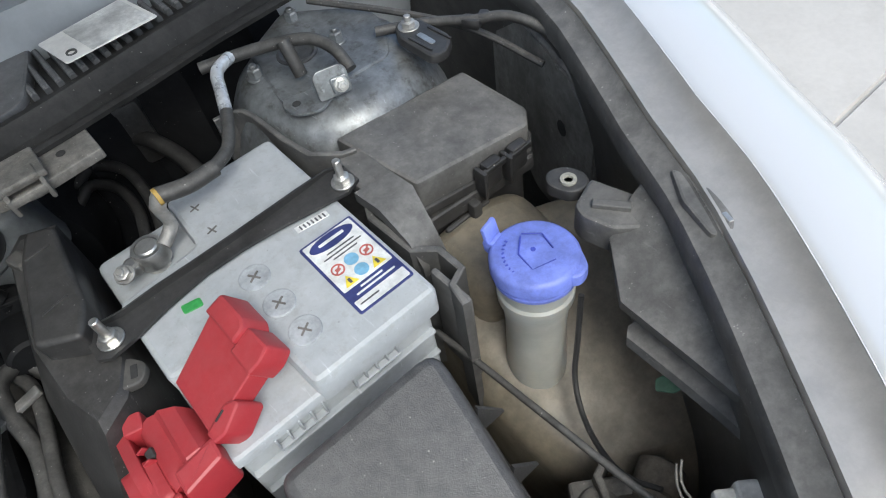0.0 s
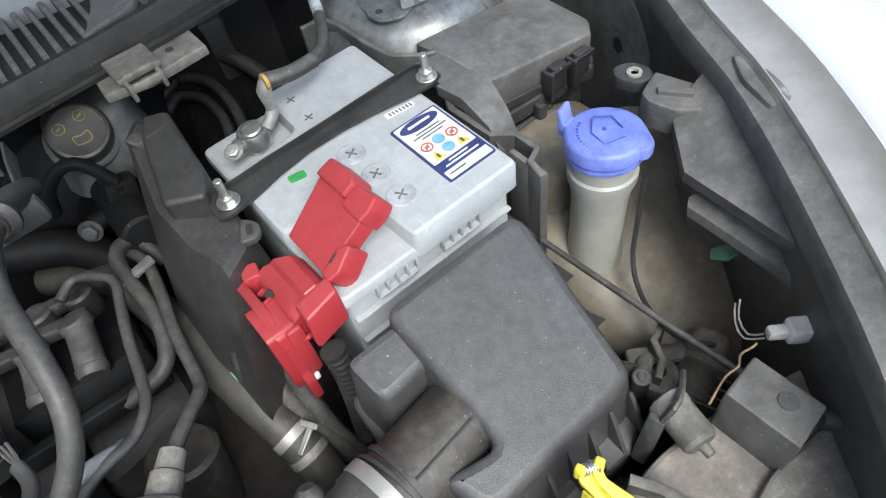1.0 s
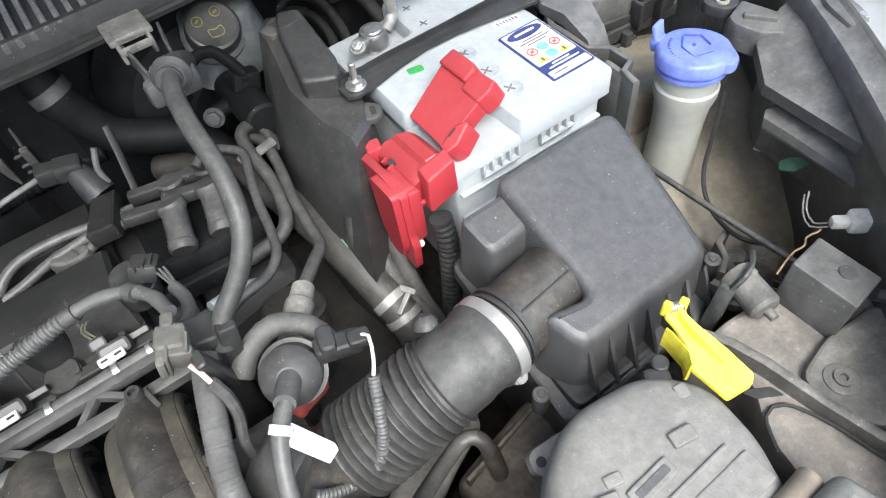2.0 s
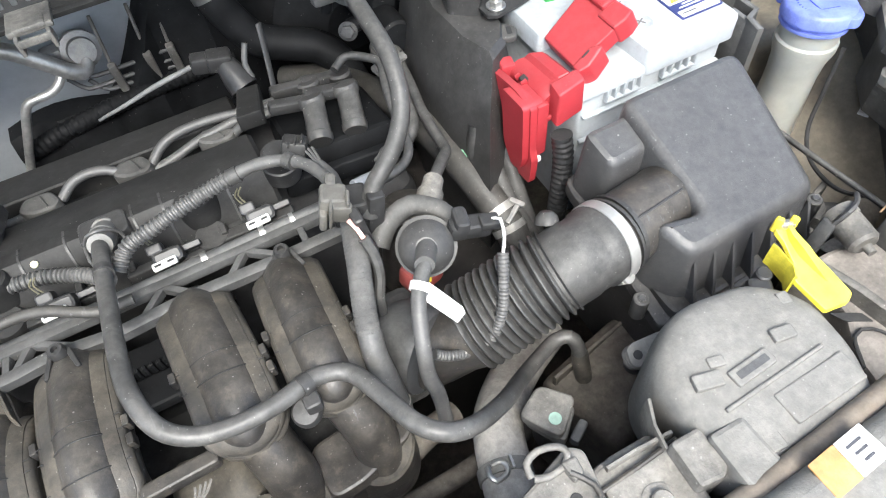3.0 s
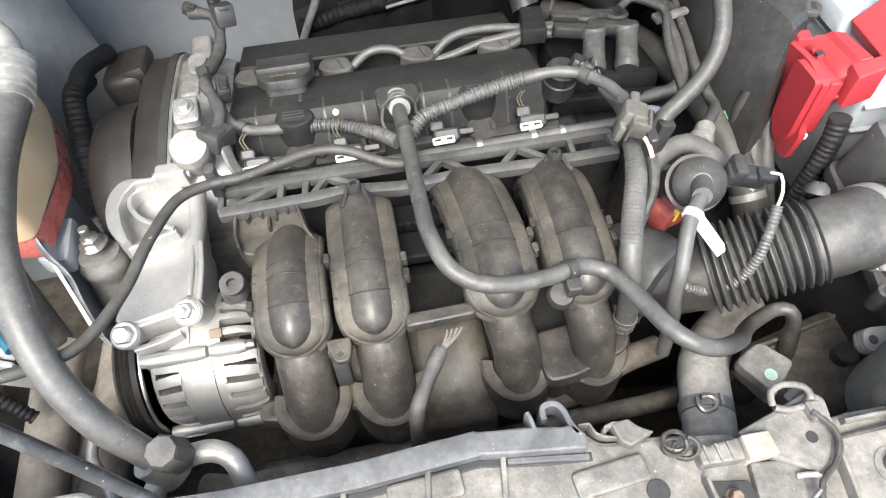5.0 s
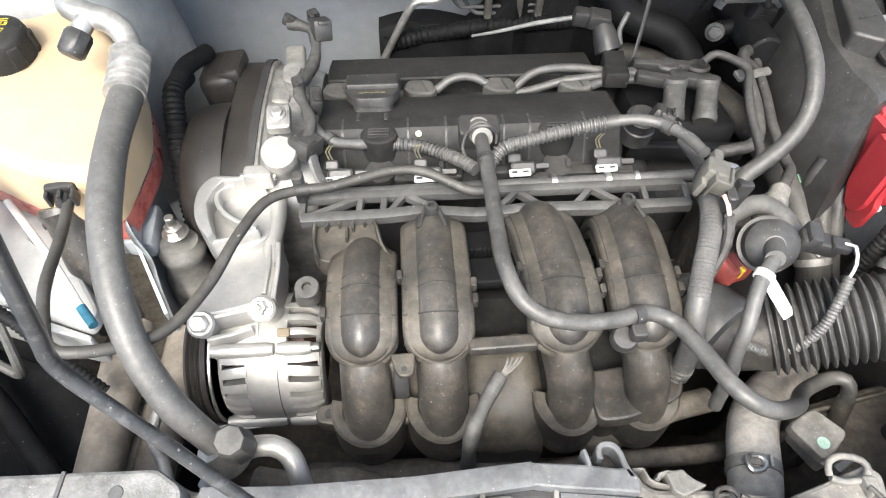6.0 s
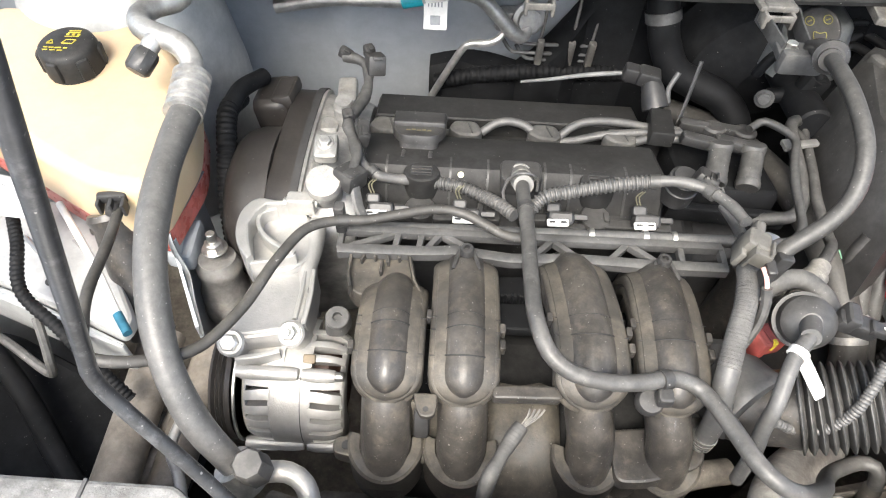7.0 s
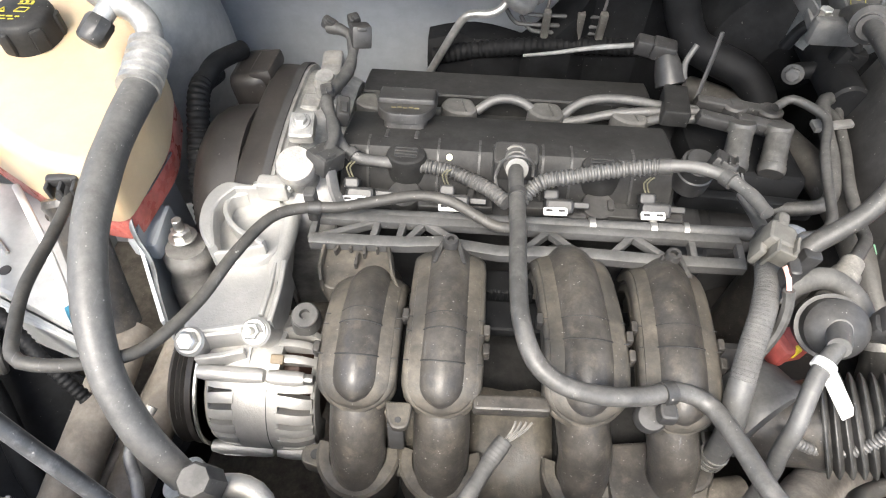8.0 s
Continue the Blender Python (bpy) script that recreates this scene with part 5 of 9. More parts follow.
# stepped ledges and brackets along the front foot
for x, y, z, w, d, h in ((-0.122, 0.018, 0.776, 0.046, 0.012, 0.012), (-0.058, 0.016, 0.777, 0.036, 0.010, 0.012), (-0.020, 0.020, 0.779, 0.026, 0.014, 0.010), (0.028, 0.020, 0.778, 0.034, 0.010, 0.014), (0.064, 0.014, 0.776, 0.030, 0.008, 0.012), (0.112, 0.018, 0.778, 0.040, 0.012, 0.012), (0.150, 0.016, 0.780, 0.028, 0.016, 0.014)):
    g = Geo()
    rbox(g, (x, y, z), (w, d, h), 0.002)
    rbox(g, (x - w * 0.3, y + 0.006, z + 0.004), (0.006, d, h), 0.0012)
    part("foot_ledge", g, M_BLACK, vc)
g = Geo()
lathe(g, (-0.0495, 0.0500, 0.8085), (-0.0495, 0.0485, 0.8112), [(0, 0.0032), (0.0018, 0.0030), (0.0026, 0.001)], 14)
part("paint_dot", g, surf("cream_paint_dot", (0.85, 0.78, 0.50), 0.4), vc, "round cream paint dot")
# caps between the leads, and the leads in the trough
for x in (-0.134, -0.045, 0.044, 0.129):
    g = Geo()
    prism(g, rpoly([(x - 0.022, 0.142), (x - 0.008, 0.131), (x + 0.012, 0.130), (x + 0.019, 0.139), (x + 0.012, 0.157), (x - 0.014, 0.158)], 0.007, 3), 0.760, 0.7885, 0.004)
    cap_ = part("plug_cap", g, M_GREYDUST, vc, "dusty grey plug cap")
    g = Geo()
    rbox(g, (x + 0.004, 0.144, 0.7888), (0.0016, 0.018, 0.002), 0.0005, (0, 0, 18))
    part("cap_rib", g, M_RUBBER, cap_)
oilc = thing("oil_filler_cap", (-0.0955, 0.106, 0.798), "black plastic oil filler cap with an upright grip", "oil cap")
om = pose(-0.0955, 0.106, 0.798, -16.7, 0, 0)
oil = Geo()
prism(oil, rpoly([(-0.020, -0.020), (0.020, -0.020), (0.022, 0.016), (-0.022, 0.016)], 0.008, 4), -0.004, 0.012, 0.003, om)
part("cap_neck", oil, M_BLACK, oilc)
oil = Geo()
prism(oil, rpoly([(-0.0285, 0.028, 0.004), (-0.0285, -0.006, 0.010), (-0.018, -0.026, 0.012), (0.018, -0.026, 0.012), (0.0285, -0.006, 0.010), (0.0285, 0.028, 0.004)], 0.008, 5), 0.010, 0.0195, 0.002, om)
part("cap_body", oil, M_BLACK, oilc)
oil = Geo()
prism(oil, rpoly([(-0.0280, -0.003), (0.0280, -0.003), (0.0280, 0.026), (-0.0280, 0.026)], 0.003), 0.018, 0.0245, 0.0025, om)
part("cap_grip", oil, M_BLACK, oilc)
g = Geo()
for k in range(5):
    prism(g, rrect(0.0042, 0.0022, 0.0006), 0.0194, 0.0200, 0.0001, om @ Matrix.Translation((-0.011 + k * 0.0055, -0.0120 + 0.0012 * (k % 2), 0)))
part("cap_mark", g, surf("dull_brass_print", (0.20, 0.17, 0.09), 0.5), oilc)
for x in (-0.110, -0.082):
    rbk = Geo()
    rbox(rbk, (x, 0.076, 0.806), (0.004, 0.016, 0.007), 0.001, (-17, 0, 0))
    part("cap_foot", rbk, M_BLACK, oilc)

# ignition leads and coil
leads = thing("ignition_leads", (0.06, 0.135, 0.79), "grey rubber ignition leads lying in the cover trough", "ignition leads")
for pts in (([(-0.028, 0.146, 0.780), (-0.012, 0.153, 0.789), (0.006, 0.155, 0.791), (0.022, 0.152, 0.788), (0.032, 0.147, 0.782)]),
            ([(0.060, 0.146, 0.780), (0.078, 0.156, 0.790), (0.100, 0.160, 0.794), (0.130, 0.160, 0.794), (0.160, 0.158, 0.791), (0.196, 0.158, 0.788)]),
            ([(-0.116, 0.146, 0.776), (-0.075, 0.148, 0.774), (-0.060, 0.146, 0.778)]),
            ([(0.056, 0.142, 0.774), (0.085, 0.146, 0.778), (0.115, 0.149, 0.785), (0.160, 0.149, 0.791), (0.196, 0.150, 0.792)]),
            ([(0.143, 0.142, 0.780), (0.153, 0.140, 0.788), (0.170, 0.138, 0.793), (0.196, 0.134, 0.797)])):
    g = Geo()
    tube(g, pts, 0.0048, n=10)
    part("lead", g, M_RUBBER_GREY, leads)
coil = thing("coil_pack", (0.23, 0.11, 0.76), "black coil pack with four rubber boots on grey leads", "coil pack")
for i, (x, y, zb, zt, dx) in enumerate(((0.228, 0.122, 0.762, 0.806, -0.002), (0.265, 0.124, 0.757, 0.803, -0.002))):
    g = Geo()
    lathe(g, (x + dx - 0.010, y - 0.050, zb + 0.030), (x + dx, y - 0.012, zt), [(0, 0.0112), (0.003, 0.0130), (0.008, 0.0130), (0.009, 0.0118), (0.012, 0.0122), (0.015, 0.0116), (0.018, 0.0120), (0.021, 0.0115), (0.036, 0.0115), (0.042, 0.0112)], 22)
    bt = part("boot", g, M_RUBBER, coil)
    g = Geo()
    lathe(g, (x + dx, y - 0.010, zt - 0.004), (x + dx, y - 0.004, zt + 0.010), [(0, 0.0115), (0.002, 0.0135), (0.010, 0.0135), (0.012, 0.0125), (0.0125, 0.004)], 22)
    part("boot_cap", g, M_RUBBER, bt)
    g = Geo()
    rbox(g, (x - 0.022, y - 0.002, zt + 0.002), (0.044, 0.014, 0.012), 0.003, (0, 9, -6))
    part("elbow", g, M_BLACK, coil)
for x, y, z in ((0.236, 0.164, 0.789), (0.271, 0.162, 0.787)):
    g = Geo()
    lathe(g, (x, y - 0.004, z - 0.022), (x, y, z + 0.006), [(0, 0.012), (0.02, 0.0135), (0.025, 0.0135), (0.0275, 0.011)], 20)
    rbox(g, (x - 0.020, y + 0.002, z), (0.042, 0.013, 0.013), 0.003, (0, 6, -4))
    part("rear_boot", g, M_BLACK, coil)
g = Geo()
rbox(g, (0.238, 0.118, 0.752), (0.11, 0.095, 0.045), 0.006, (-10, 4, 0))
rbox(g, (0.232, 0.052, 0.768), (0.13, 0.012, 0.020), 0.003, (0, 4, 0))
part("coil_body", g, M_DIM, coil)
g = Geo()
prism(g, rpoly([(0.152, 0.122), (0.178, 0.119), (0.190, 0.186), (0.166, 0.189)], 0.003), -0.006, 0.012, 0.003, slope=lambda x, y: 0.8035 - 0.3 * (y - 0.122))
part("lead_clip", g, M_COVER, coil)
g = Geo()
tube(g, [(0.262, 0.140, 0.812), (0.280, 0.150, 0.815), (0.301, 0.131, 0.816), (0.305, 0.118, 0.815), (0.299, 0.098, 0.812), (0.291, 0.065, 0.810), (0.285, 0.027, 0.810), (0.278, 0.0, 0.812), (0.262, -0.018, 0.815), (0.235, -0.028, 0.820), (0.214, -0.040, 0.82)], 0.0045, n=10)
part("side_lead", g, M_RUBBER, coil)
g = Geo()
tube(g, [(0.345, 0.158, 0.770), (0.339, 0.169, 0.790), (0.330, 0.172, 0.800), (0.316, 0.159, 0.805), (0.313, 0.131, 0.800), (0.315, 0.095, 0.790), (0.308, 0.059, 0.785), (0.296, 0.045, 0.780), (0.278, 0.044, 0.775), (0.260, 0.05, 0.765)], 0.0068, n=12)
part("side_lead", g, M_RUBBER, coil)

cs = thing("cam_sensor", (0.175, 0.05, 0.80), "round black sensor plug on a cover corner with a wire tail", "sensor")
g = Geo()
lathe(g, (0.170, 0.050, 0.795), (0.172, 0.044, 0.843), [(0, 0.017), (0.018, 0.017), (0.019, 0.0155), (0.030, 0.0155), (0.031, 0.013), (0.034, 0.012)], 22)
part("sensor_body", g, M_BLACK2, cs)
g = Geo()
rbox(g, (0.186, 0.036, 0.834), (0.022, 0.022, 0.016), 0.003, (-20, 15, -25))
for k in (-1, 0, 1):
    rbox(g, (0.188 + k * 0.006, 0.033, 0.843), (0.0022, 0.014, 0.003), 0.0006, (-20, 15, -25))
part("plug", g, M_BLACK, cs)
g = Geo()
for o in (0, 0.0035, 0.007):
    tube(g, [(0.192 + o, 0.026, 0.836), (0.196 + o * 0.6, 0.014, 0.832), (0.199, 0.004, 0.829)], 0.0012, n=5)
tube(g, [(0.198, 0.008, 0.830), (0.202, -0.010, 0.832), (0.200, -0.030, 0.840), (0.193, -0.052, 0.855)], 0.0052, n=10)
part("wire_tail", g, M_RUBBER_GREY, cs)

# breather fitting and its long hose
pcv = thing("breather_hose", (0.01, -0.1, 0.80), "greyed rubber breather hose from the valve cover to the front", "hose")
m_fit = surf("dull_grey_fitting", (0.17, 0.165, 0.155), 0.4, dust=0.35, dust_col=(0.26, 0.25, 0.23))
g = Geo()
lathe(g, (0.011, 0.058, 0.806), (0.0105, 0.020, 0.830), [(0, 0.0120), (0.004, 0.0120), (0.005, 0.0105), (0.020, 0.0105), (0.021, 0.0114), (0.024, 0.0114), (0.025, 0.0105), (0.045, 0.0098)], 24)
part("fitting", g, m_fit, pcv, "dull grey plastic fitting")
g = Geo()
tube(g, [(-0.0035, 0.034, 0.822), (0.003, 0.030, 0.834), (0.011, 0.028, 0.838), (0.019, 0.030, 0.834), (0.0255, 0.034, 0.822), (0.026, 0.030, 0.812)], 0.0016, n=8)
tube(g, [(-0.0035, 0.034, 0.822), (-0.007, 0.030, 0.808), (-0.004, 0.022, 0.800)], 0.0016, n=8)
part("wire_clip", g, M_RUBBER_GREY, pcv)
g = Geo()
prism(g, rpoly([(-0.010, 0.040), (0.032, 0.040), (0.032, 0.070), (-0.010, 0.070)], 0.008, 4), 0.795, 0.8150, 0.003)
part("fitting_seat", g, M_BLACK, pcv)
g = Geo()
tube(g, [(0.0105, 0.037, 0.826), (0.0095, 0.015, 0.829), (0.010, -0.020, 0.838), (0.0105, -0.060, 0.846), (0.0105, -0.105, 0.852), (0.0125, -0.140, 0.853), (0.0225, -0.168, 0.847),
         (0.042, -0.181, 0.840), (0.070, -0.184, 0.835), (0.096, -0.181, 0.832), (0.122, -0.173, 0.826), (0.144, -0.178, 0.820), (0.157, -0.206, 0.826), (0.168, -0.238, 0.832), (0.183, -0.253, 0.830),
         (0.204, -0.254, 0.818), (0.235, -0.240, 0.790), (0.262, -0.219, 0.752), (0.290, -0.200, 0.722), (0.320, -0.188, 0.714), (0.332, -0.192, 0.716), (0.337, -0.199, 0.706), (0.338, -0.205, 0.690)], lambda s, L: 0.0067, n=14)
part("hose", g, surf("worn_glossy_rubber", (0.045, 0.0445, 0.044), 0.34, dust=0.34, wiped=0.5, dust_col=(0.22, 0.208, 0.19), scuff=0.8, specks=0.6, stain=(0.12, 0.118, 0.112), stain_amount=0.4, scale=50), pcv)
g = Geo()
tube(g, [(0.0105, -0.012, 0.836), (0.0105, -0.019, 0.838)], 0.0080, n=14)
part("hose_band", g, M_BLACK, pcv)
g = Geo()
tube(g, [(0.110, -0.177, 0.829), (0.118, -0.1745, 0.827)], 0.0082, n=14)
rbox(g, (0.114, -0.188, 0.822), (0.012, 0.012, 0.012), 0.002)
part("hose_clip", g, M_BLACK, pcv)
g = Geo()
lathe(g, (0.107, -0.1830, 0.800), (0.1065, -0.1870, 0.8140), [(0, 0.007), (0.003, 0.0108), (0.010, 0.0108), (0.013, 0.009), (0.0135, 0.003)], 22)
part("clip_stud", g, M_BLACK, pcv)
g = Geo()
lathe(g, (0.338, -0.202, 0.698), (0.341, -0.224, 0.630), [(0, 0.0068), (0.003, 0.0080), (0.045, 0.0082), (0.047, 0.0105), (0.052, 0.0105), (0.054, 0.009), (0.07, 0.009)], 18)
lathe(g, (0.345, -0.226, 0.652), (0.380, -0.222, 0.650), [(0, 0.011), (0.003, 0.0125), (0.006, 0.010), (0.009, 0.0125), (0.012, 0.010), (0.015, 0.0125), (0.02, 0.012), (0.036, 0.012)], 18)
part("lower_fitting", g, M_DUSTY, pcv, "brown dusty pipe fitting")

# injector rail, its carrier and the harness
rail = thing("fuel_rail", (0.02, -0.01, 0.78), "fuel rail with white clips above the intake manifold", "fuel rail")
g = Geo()
tube(g, [(-0.150, -0.012, 0.793), (0.214, -0.010, 0.799)], 0.0062, n=14, smooth=False)
part("rail_tube", g, M_DARKSTEEL, rail)
for a, b, r in ((0.076, 0.081, 0.0072), (0.128, 0.133, 0.0072), (0.156, 0.160, 0.0072)):
    g = Geo()
    tube(g, [(a, -0.0105, 0.796 + 0.016 * a + 0.0005), (b, -0.0105, 0.796 + 0.016 * b + 0.0005)], r, n=14, smooth=False)
    part("bright_band", g, M_STEEL, rail, "bright steel band on the rail")
for x, y, z in ((-0.1305, 0.0, 0.799), (-0.045, -0.001, 0.798), (0.047, 0.001, 0.799), (0.131, 0.001, 0.801)):
    g = Geo()
    cm = pose(x, y, z, 10, 0, 2)
    prism(g, rpoly([(-0.0105, -0.0035), (0.0105, -0.0035), (0.0105, 0.0035), (-0.0105, 0.0035)], 0.0015), 0, 0.003, 0.0006, cm)
    cl = part("injector_clip", g, M_WHITE, rail, "white plastic injector clip")
    g = Geo()
    for dx in (-0.0055, 0.0055):
        prism(g, rrect(0.006, 0.0022, 0.0008), 0.0028, 0.0034, 0.0002, cm @ Matrix.Translation((dx, 0, 0)))
    part("clip_slot", g, M_DEEP, cl)
    g = Geo()
    rbox(g, (x + 0.004, y + 0.010, z - 0.004), (0.026, 0.014, 0.016), 0.003, (35, 0, 0))
    rbox(g, (x - 0.004, y + 0.018, z + 0.002), (0.014, 0.010, 0.014), 0.002, (35, 0, 0))
    rbox(g, (x + 0.020, y + 0.016, z - 0.008), (0.024, 0.006, 0.008), 0.001, (35, 0, 0))
    part("injector_plug", g, M_BLACK2, rail)
    for o in (0, 0.003):
        g = Geo()
        tube(g, [(x - 0.006 + o, y + 0.020, z + 0.008), (x - 0.009 + o, y + 0.024, z + 0.016), (x - 0.004 + o, y + 0.026, z + 0.022)], 0.0007, n=5)
        part("injector_wire", g, M_OLIVE, rail)
car = thing("injector_carrier", (0.02, -0.035, 0.79), "grey-black plastic lattice carrier along the rail", "carrier")


def bar2(g, a, b, w, z0=0.797, z1=0.806):
    a, b = Vector(a), Vector(b)
    t = (b - a).normalized()
    o = Vector((-t.y, t.x)) * w / 2
    prism(g, [a - o, b - o, b + o, a + o], z0, z1, 0.001)


g = Geo()
bar2(g, (-0.160, -0.0235), (0.200, -0.0215), 0.0085, 0.797, 0.806)
part("rear_rail", g, M_CARRIER, car)
g = Geo()
wall_along(g, [(-0.160, -0.048), (-0.078, -0.046), (-0.052, -0.043), (0.0, -0.049), (0.060, -0.045), (0.128, -0.047), (0.200, -0.046)], 0.796, 0.806, 0.0105)
part("front_rail", g, M_CARRIER, car)
for a, b in (((-0.159, -0.048), (-0.159, -0.022)), ((-0.155, -0.046), (-0.105, -0.024)), ((-0.108, -0.046), (-0.105, -0.022)), ((-0.086, -0.046), (-0.083, -0.022)), ((-0.080, -0.045), (-0.066, -0.024)), ((-0.064, -0.024), (-0.030, -0.045)),
             ((0.018, -0.047), (0.040, -0.024)), ((0.040, -0.024), (0.066, -0.046)), ((0.090, -0.046), (0.110, -0.024)), ((0.112, -0.024), (0.140, -0.046)), ((0.160, -0.046), (0.160, -0.022)), ((0.199, -0.047), (0.199, -0.020))):
    g = Geo()
    bar2(g, a, b, 0.0058, 0.797, 0.8045)
    part("web", g, M_CARRIER, car)
for x, y, z in ((-0.041, -0.053, 0.822), (0.138, -0.050, 0.819)):
    g = Geo()
    lathe(g, (x, y, z - 0.016), (x, y, z), [(0, 0.007), (0.014, 0.0065), (0.016, 0.0055), (0.016, 0.003), (0.012, 0.0028)], 16)
    rbox(g, (x - 0.009, y - 0.008, z - 0.016), (0.004, 0.022, 0.020), 0.001, (0, 0, -15))
    rbox(g, (x + 0.009, y - 0.008, z - 0.016), (0.004, 0.022, 0.020), 0.001, (0, 0, 15))
    part("screw_post", g, M_BLACK, car)
g = Geo()
rbox(g, (-0.159, -0.026, 0.822), (0.010, 0.012, 0.034), 0.002)
part("line_holder", g, M_BLACK, car)
for i, (pts, bounds) in enumerate((([(0.016, -0.004, 0.820), (0.030, 0.006, 0.830), (0.054, 0.010, 0.835), (0.090, 0.014, 0.842), (0.125, 0.014, 0.850), (0.150, 0.010, 0.856), (0.172, 0.000, 0.858), (0.186, -0.020, 0.862), (0.192, -0.045, 0.868)], 0),
                                   ([(0.004, 0.002, 0.806), (-0.012, 0.020, 0.802), (-0.030, 0.034, 0.798), (-0.052, 0.042, 0.800), (-0.085, 0.044, 0.803), (-0.115, 0.040, 0.808), (-0.135, 0.040, 0.813), (-0.150, 0.052, 0.818), (-0.160, 0.080, 0.825)], 1))):
    hn = thing("harness", (pts[2][0], pts[2][1], 0.79), "dusty corrugated wiring conduit over the injectors", "wiring harness", group="conduits over the injectors")
    g = Geo()
    tube(g, pts, lambda s, L: 0.0062 * (1 + (0.11 if (s / 0.0042) % 1 < 0.5 else -0.11)) if s < L * 0.55 else 0.0052 * (1 + 0.05 * math.sin(s * 260)), n=14, step=0.0011)
    part("conduit", g, M_RUBBER_GREY, hn)
    for f in (0.50, 0.86):
        k = int(f * (len(pts) - 1))
        a, b = Vector(pts[k]), Vector(pts[k + 1])
        g = Geo()
        tube(g, [a, a.lerp(b, 0.35)], 0.0070, n=14)
        part("tape_wrap", g, M_RUBBER, hn)
fl = thing("fuel_line", (-0.16, -0.05, 0.80), "dark grey hose over the carrier and down to the tank", "hose")
g = Geo()
tube(g, [(0.020, -0.034, 0.816), (-0.005, -0.034, 0.818), (-0.024, -0.026, 0.822), (-0.045, -0.016, 0.825), (-0.072, -0.013, 0.826), (-0.105, -0.022, 0.826), (-0.135, -0.031, 0.826), (-0.160, -0.035, 0.828), (-0.185, -0.052, 0.834),
         (-0.203, -0.092, 0.838), (-0.219, -0.138, 0.838), (-0.242, -0.178, 0.842), (-0.270, -0.196, 0.852), (-0.296, -0.204, 0.862), (-0.312, -0.199, 0.862), (-0.324, -0.178, 0.857), (-0.338, -0.140, 0.850), (-0.348, -0.085, 0.838), (-0.356, -0.040, 0.832), (-0.362, -0.018, 0.830)], 0.0047, n=12)
part("line", g, M_HOSE, fl)
g = Geo()
tube(g, [(-0.150, -0.033, 0.827), (-0.160, -0.035, 0.828)], 0.0060, n=12)
part("line_clip", g, M_BLACK, fl)

# intake manifold
man = thing("intake_manifold", (0.015, -0.15, 0.62), "dusty black plastic intake manifold with four runners", "intake manifold")


def arch(y0, dz):
    """Points (depth, height) of a runner's weld line, from behind over the top to its front end, even steps."""
    pts = curve([(0, y0 + 0.018, 0.735 + dz), (0, y0 + 0.010, 0.765 + dz), (0, y0 - 0.003, 0.790 + dz), (0, y0 - 0.020, 0.8035 + dz), (0, min(-0.100, y0 - 0.045), 0.8105 + dz), (0, -0.135, 0.8115 + dz),
                 (0, -0.160, 0.8075 + dz), (0, -0.178, 0.7975 + dz), (0, -0.1915, 0.7800 + dz), (0, -0.2000, 0.7620 + dz)], 0.0025)
    return pts


def sweep(g, line, place, section, first=0.0, extra=0.0):
    """Carries section(beyond, along) over the arch; place gives the middle across at a depth. beyond: metres past the centre of the round front end."""
    acc = [0.0]
    for p, q in zip(line, line[1:]):
        acc.append(acc[-1] + (q - p).length)
    L = acc[-1] + extra
    rows = []
    for i, p in enumerate(line):
        if acc[i] < first:
            continue
        t = (line[min(i + 1, len(line) - 1)] - line[max(i - 1, 0)]).normalized()
        nrm = Vector((0, -t.z, t.y))
        if nrm.z < 0 and t.y < 0:
            nrm = -nrm
        ring = section(acc[i] - L, acc[i])
        if ring is None:
            break
        rows.append([Vector((place(p.y) + u, p.y, p.z)) + nrm * h for u, h in ring])
    g.rings(rows)


def flange_section(W, h0, h1):
    def sec(beyond, along):
        d = beyond + W
        if d >= W * 0.995:
            return None
        w = W if d <= 0 else math.sqrt(W * W - d * d)
        r = min(0.8 * (h1 - h0), 0.4 * w)
        edge = [(w - r * (1 - math.sin(a)), h1 - r * (1 - math.cos(a))) for a in (0.0, 0.4, 0.8, 1.2, 1.57)]
        return [(-w, h0)] + [(-u, h) for u, h in reversed(edge)] + edge + [(w, h0)]
    return sec


def crest_section(W, w, H):
    def sec(beyond, along):
        d = beyond + W
        if d >= w * 0.99:
            return None
        k = 1.0 if d <= 0 else math.sqrt(1 - (d / w) ** 2)
        return [(-w * k, -0.003)] + [(w * k * v, H * k ** 0.8 * (1 - v * v) ** 0.85) for v in (-0.97 + 1.94 * j / 18 for j in range(19))] + [(w * k, -0.003)]
    return sec


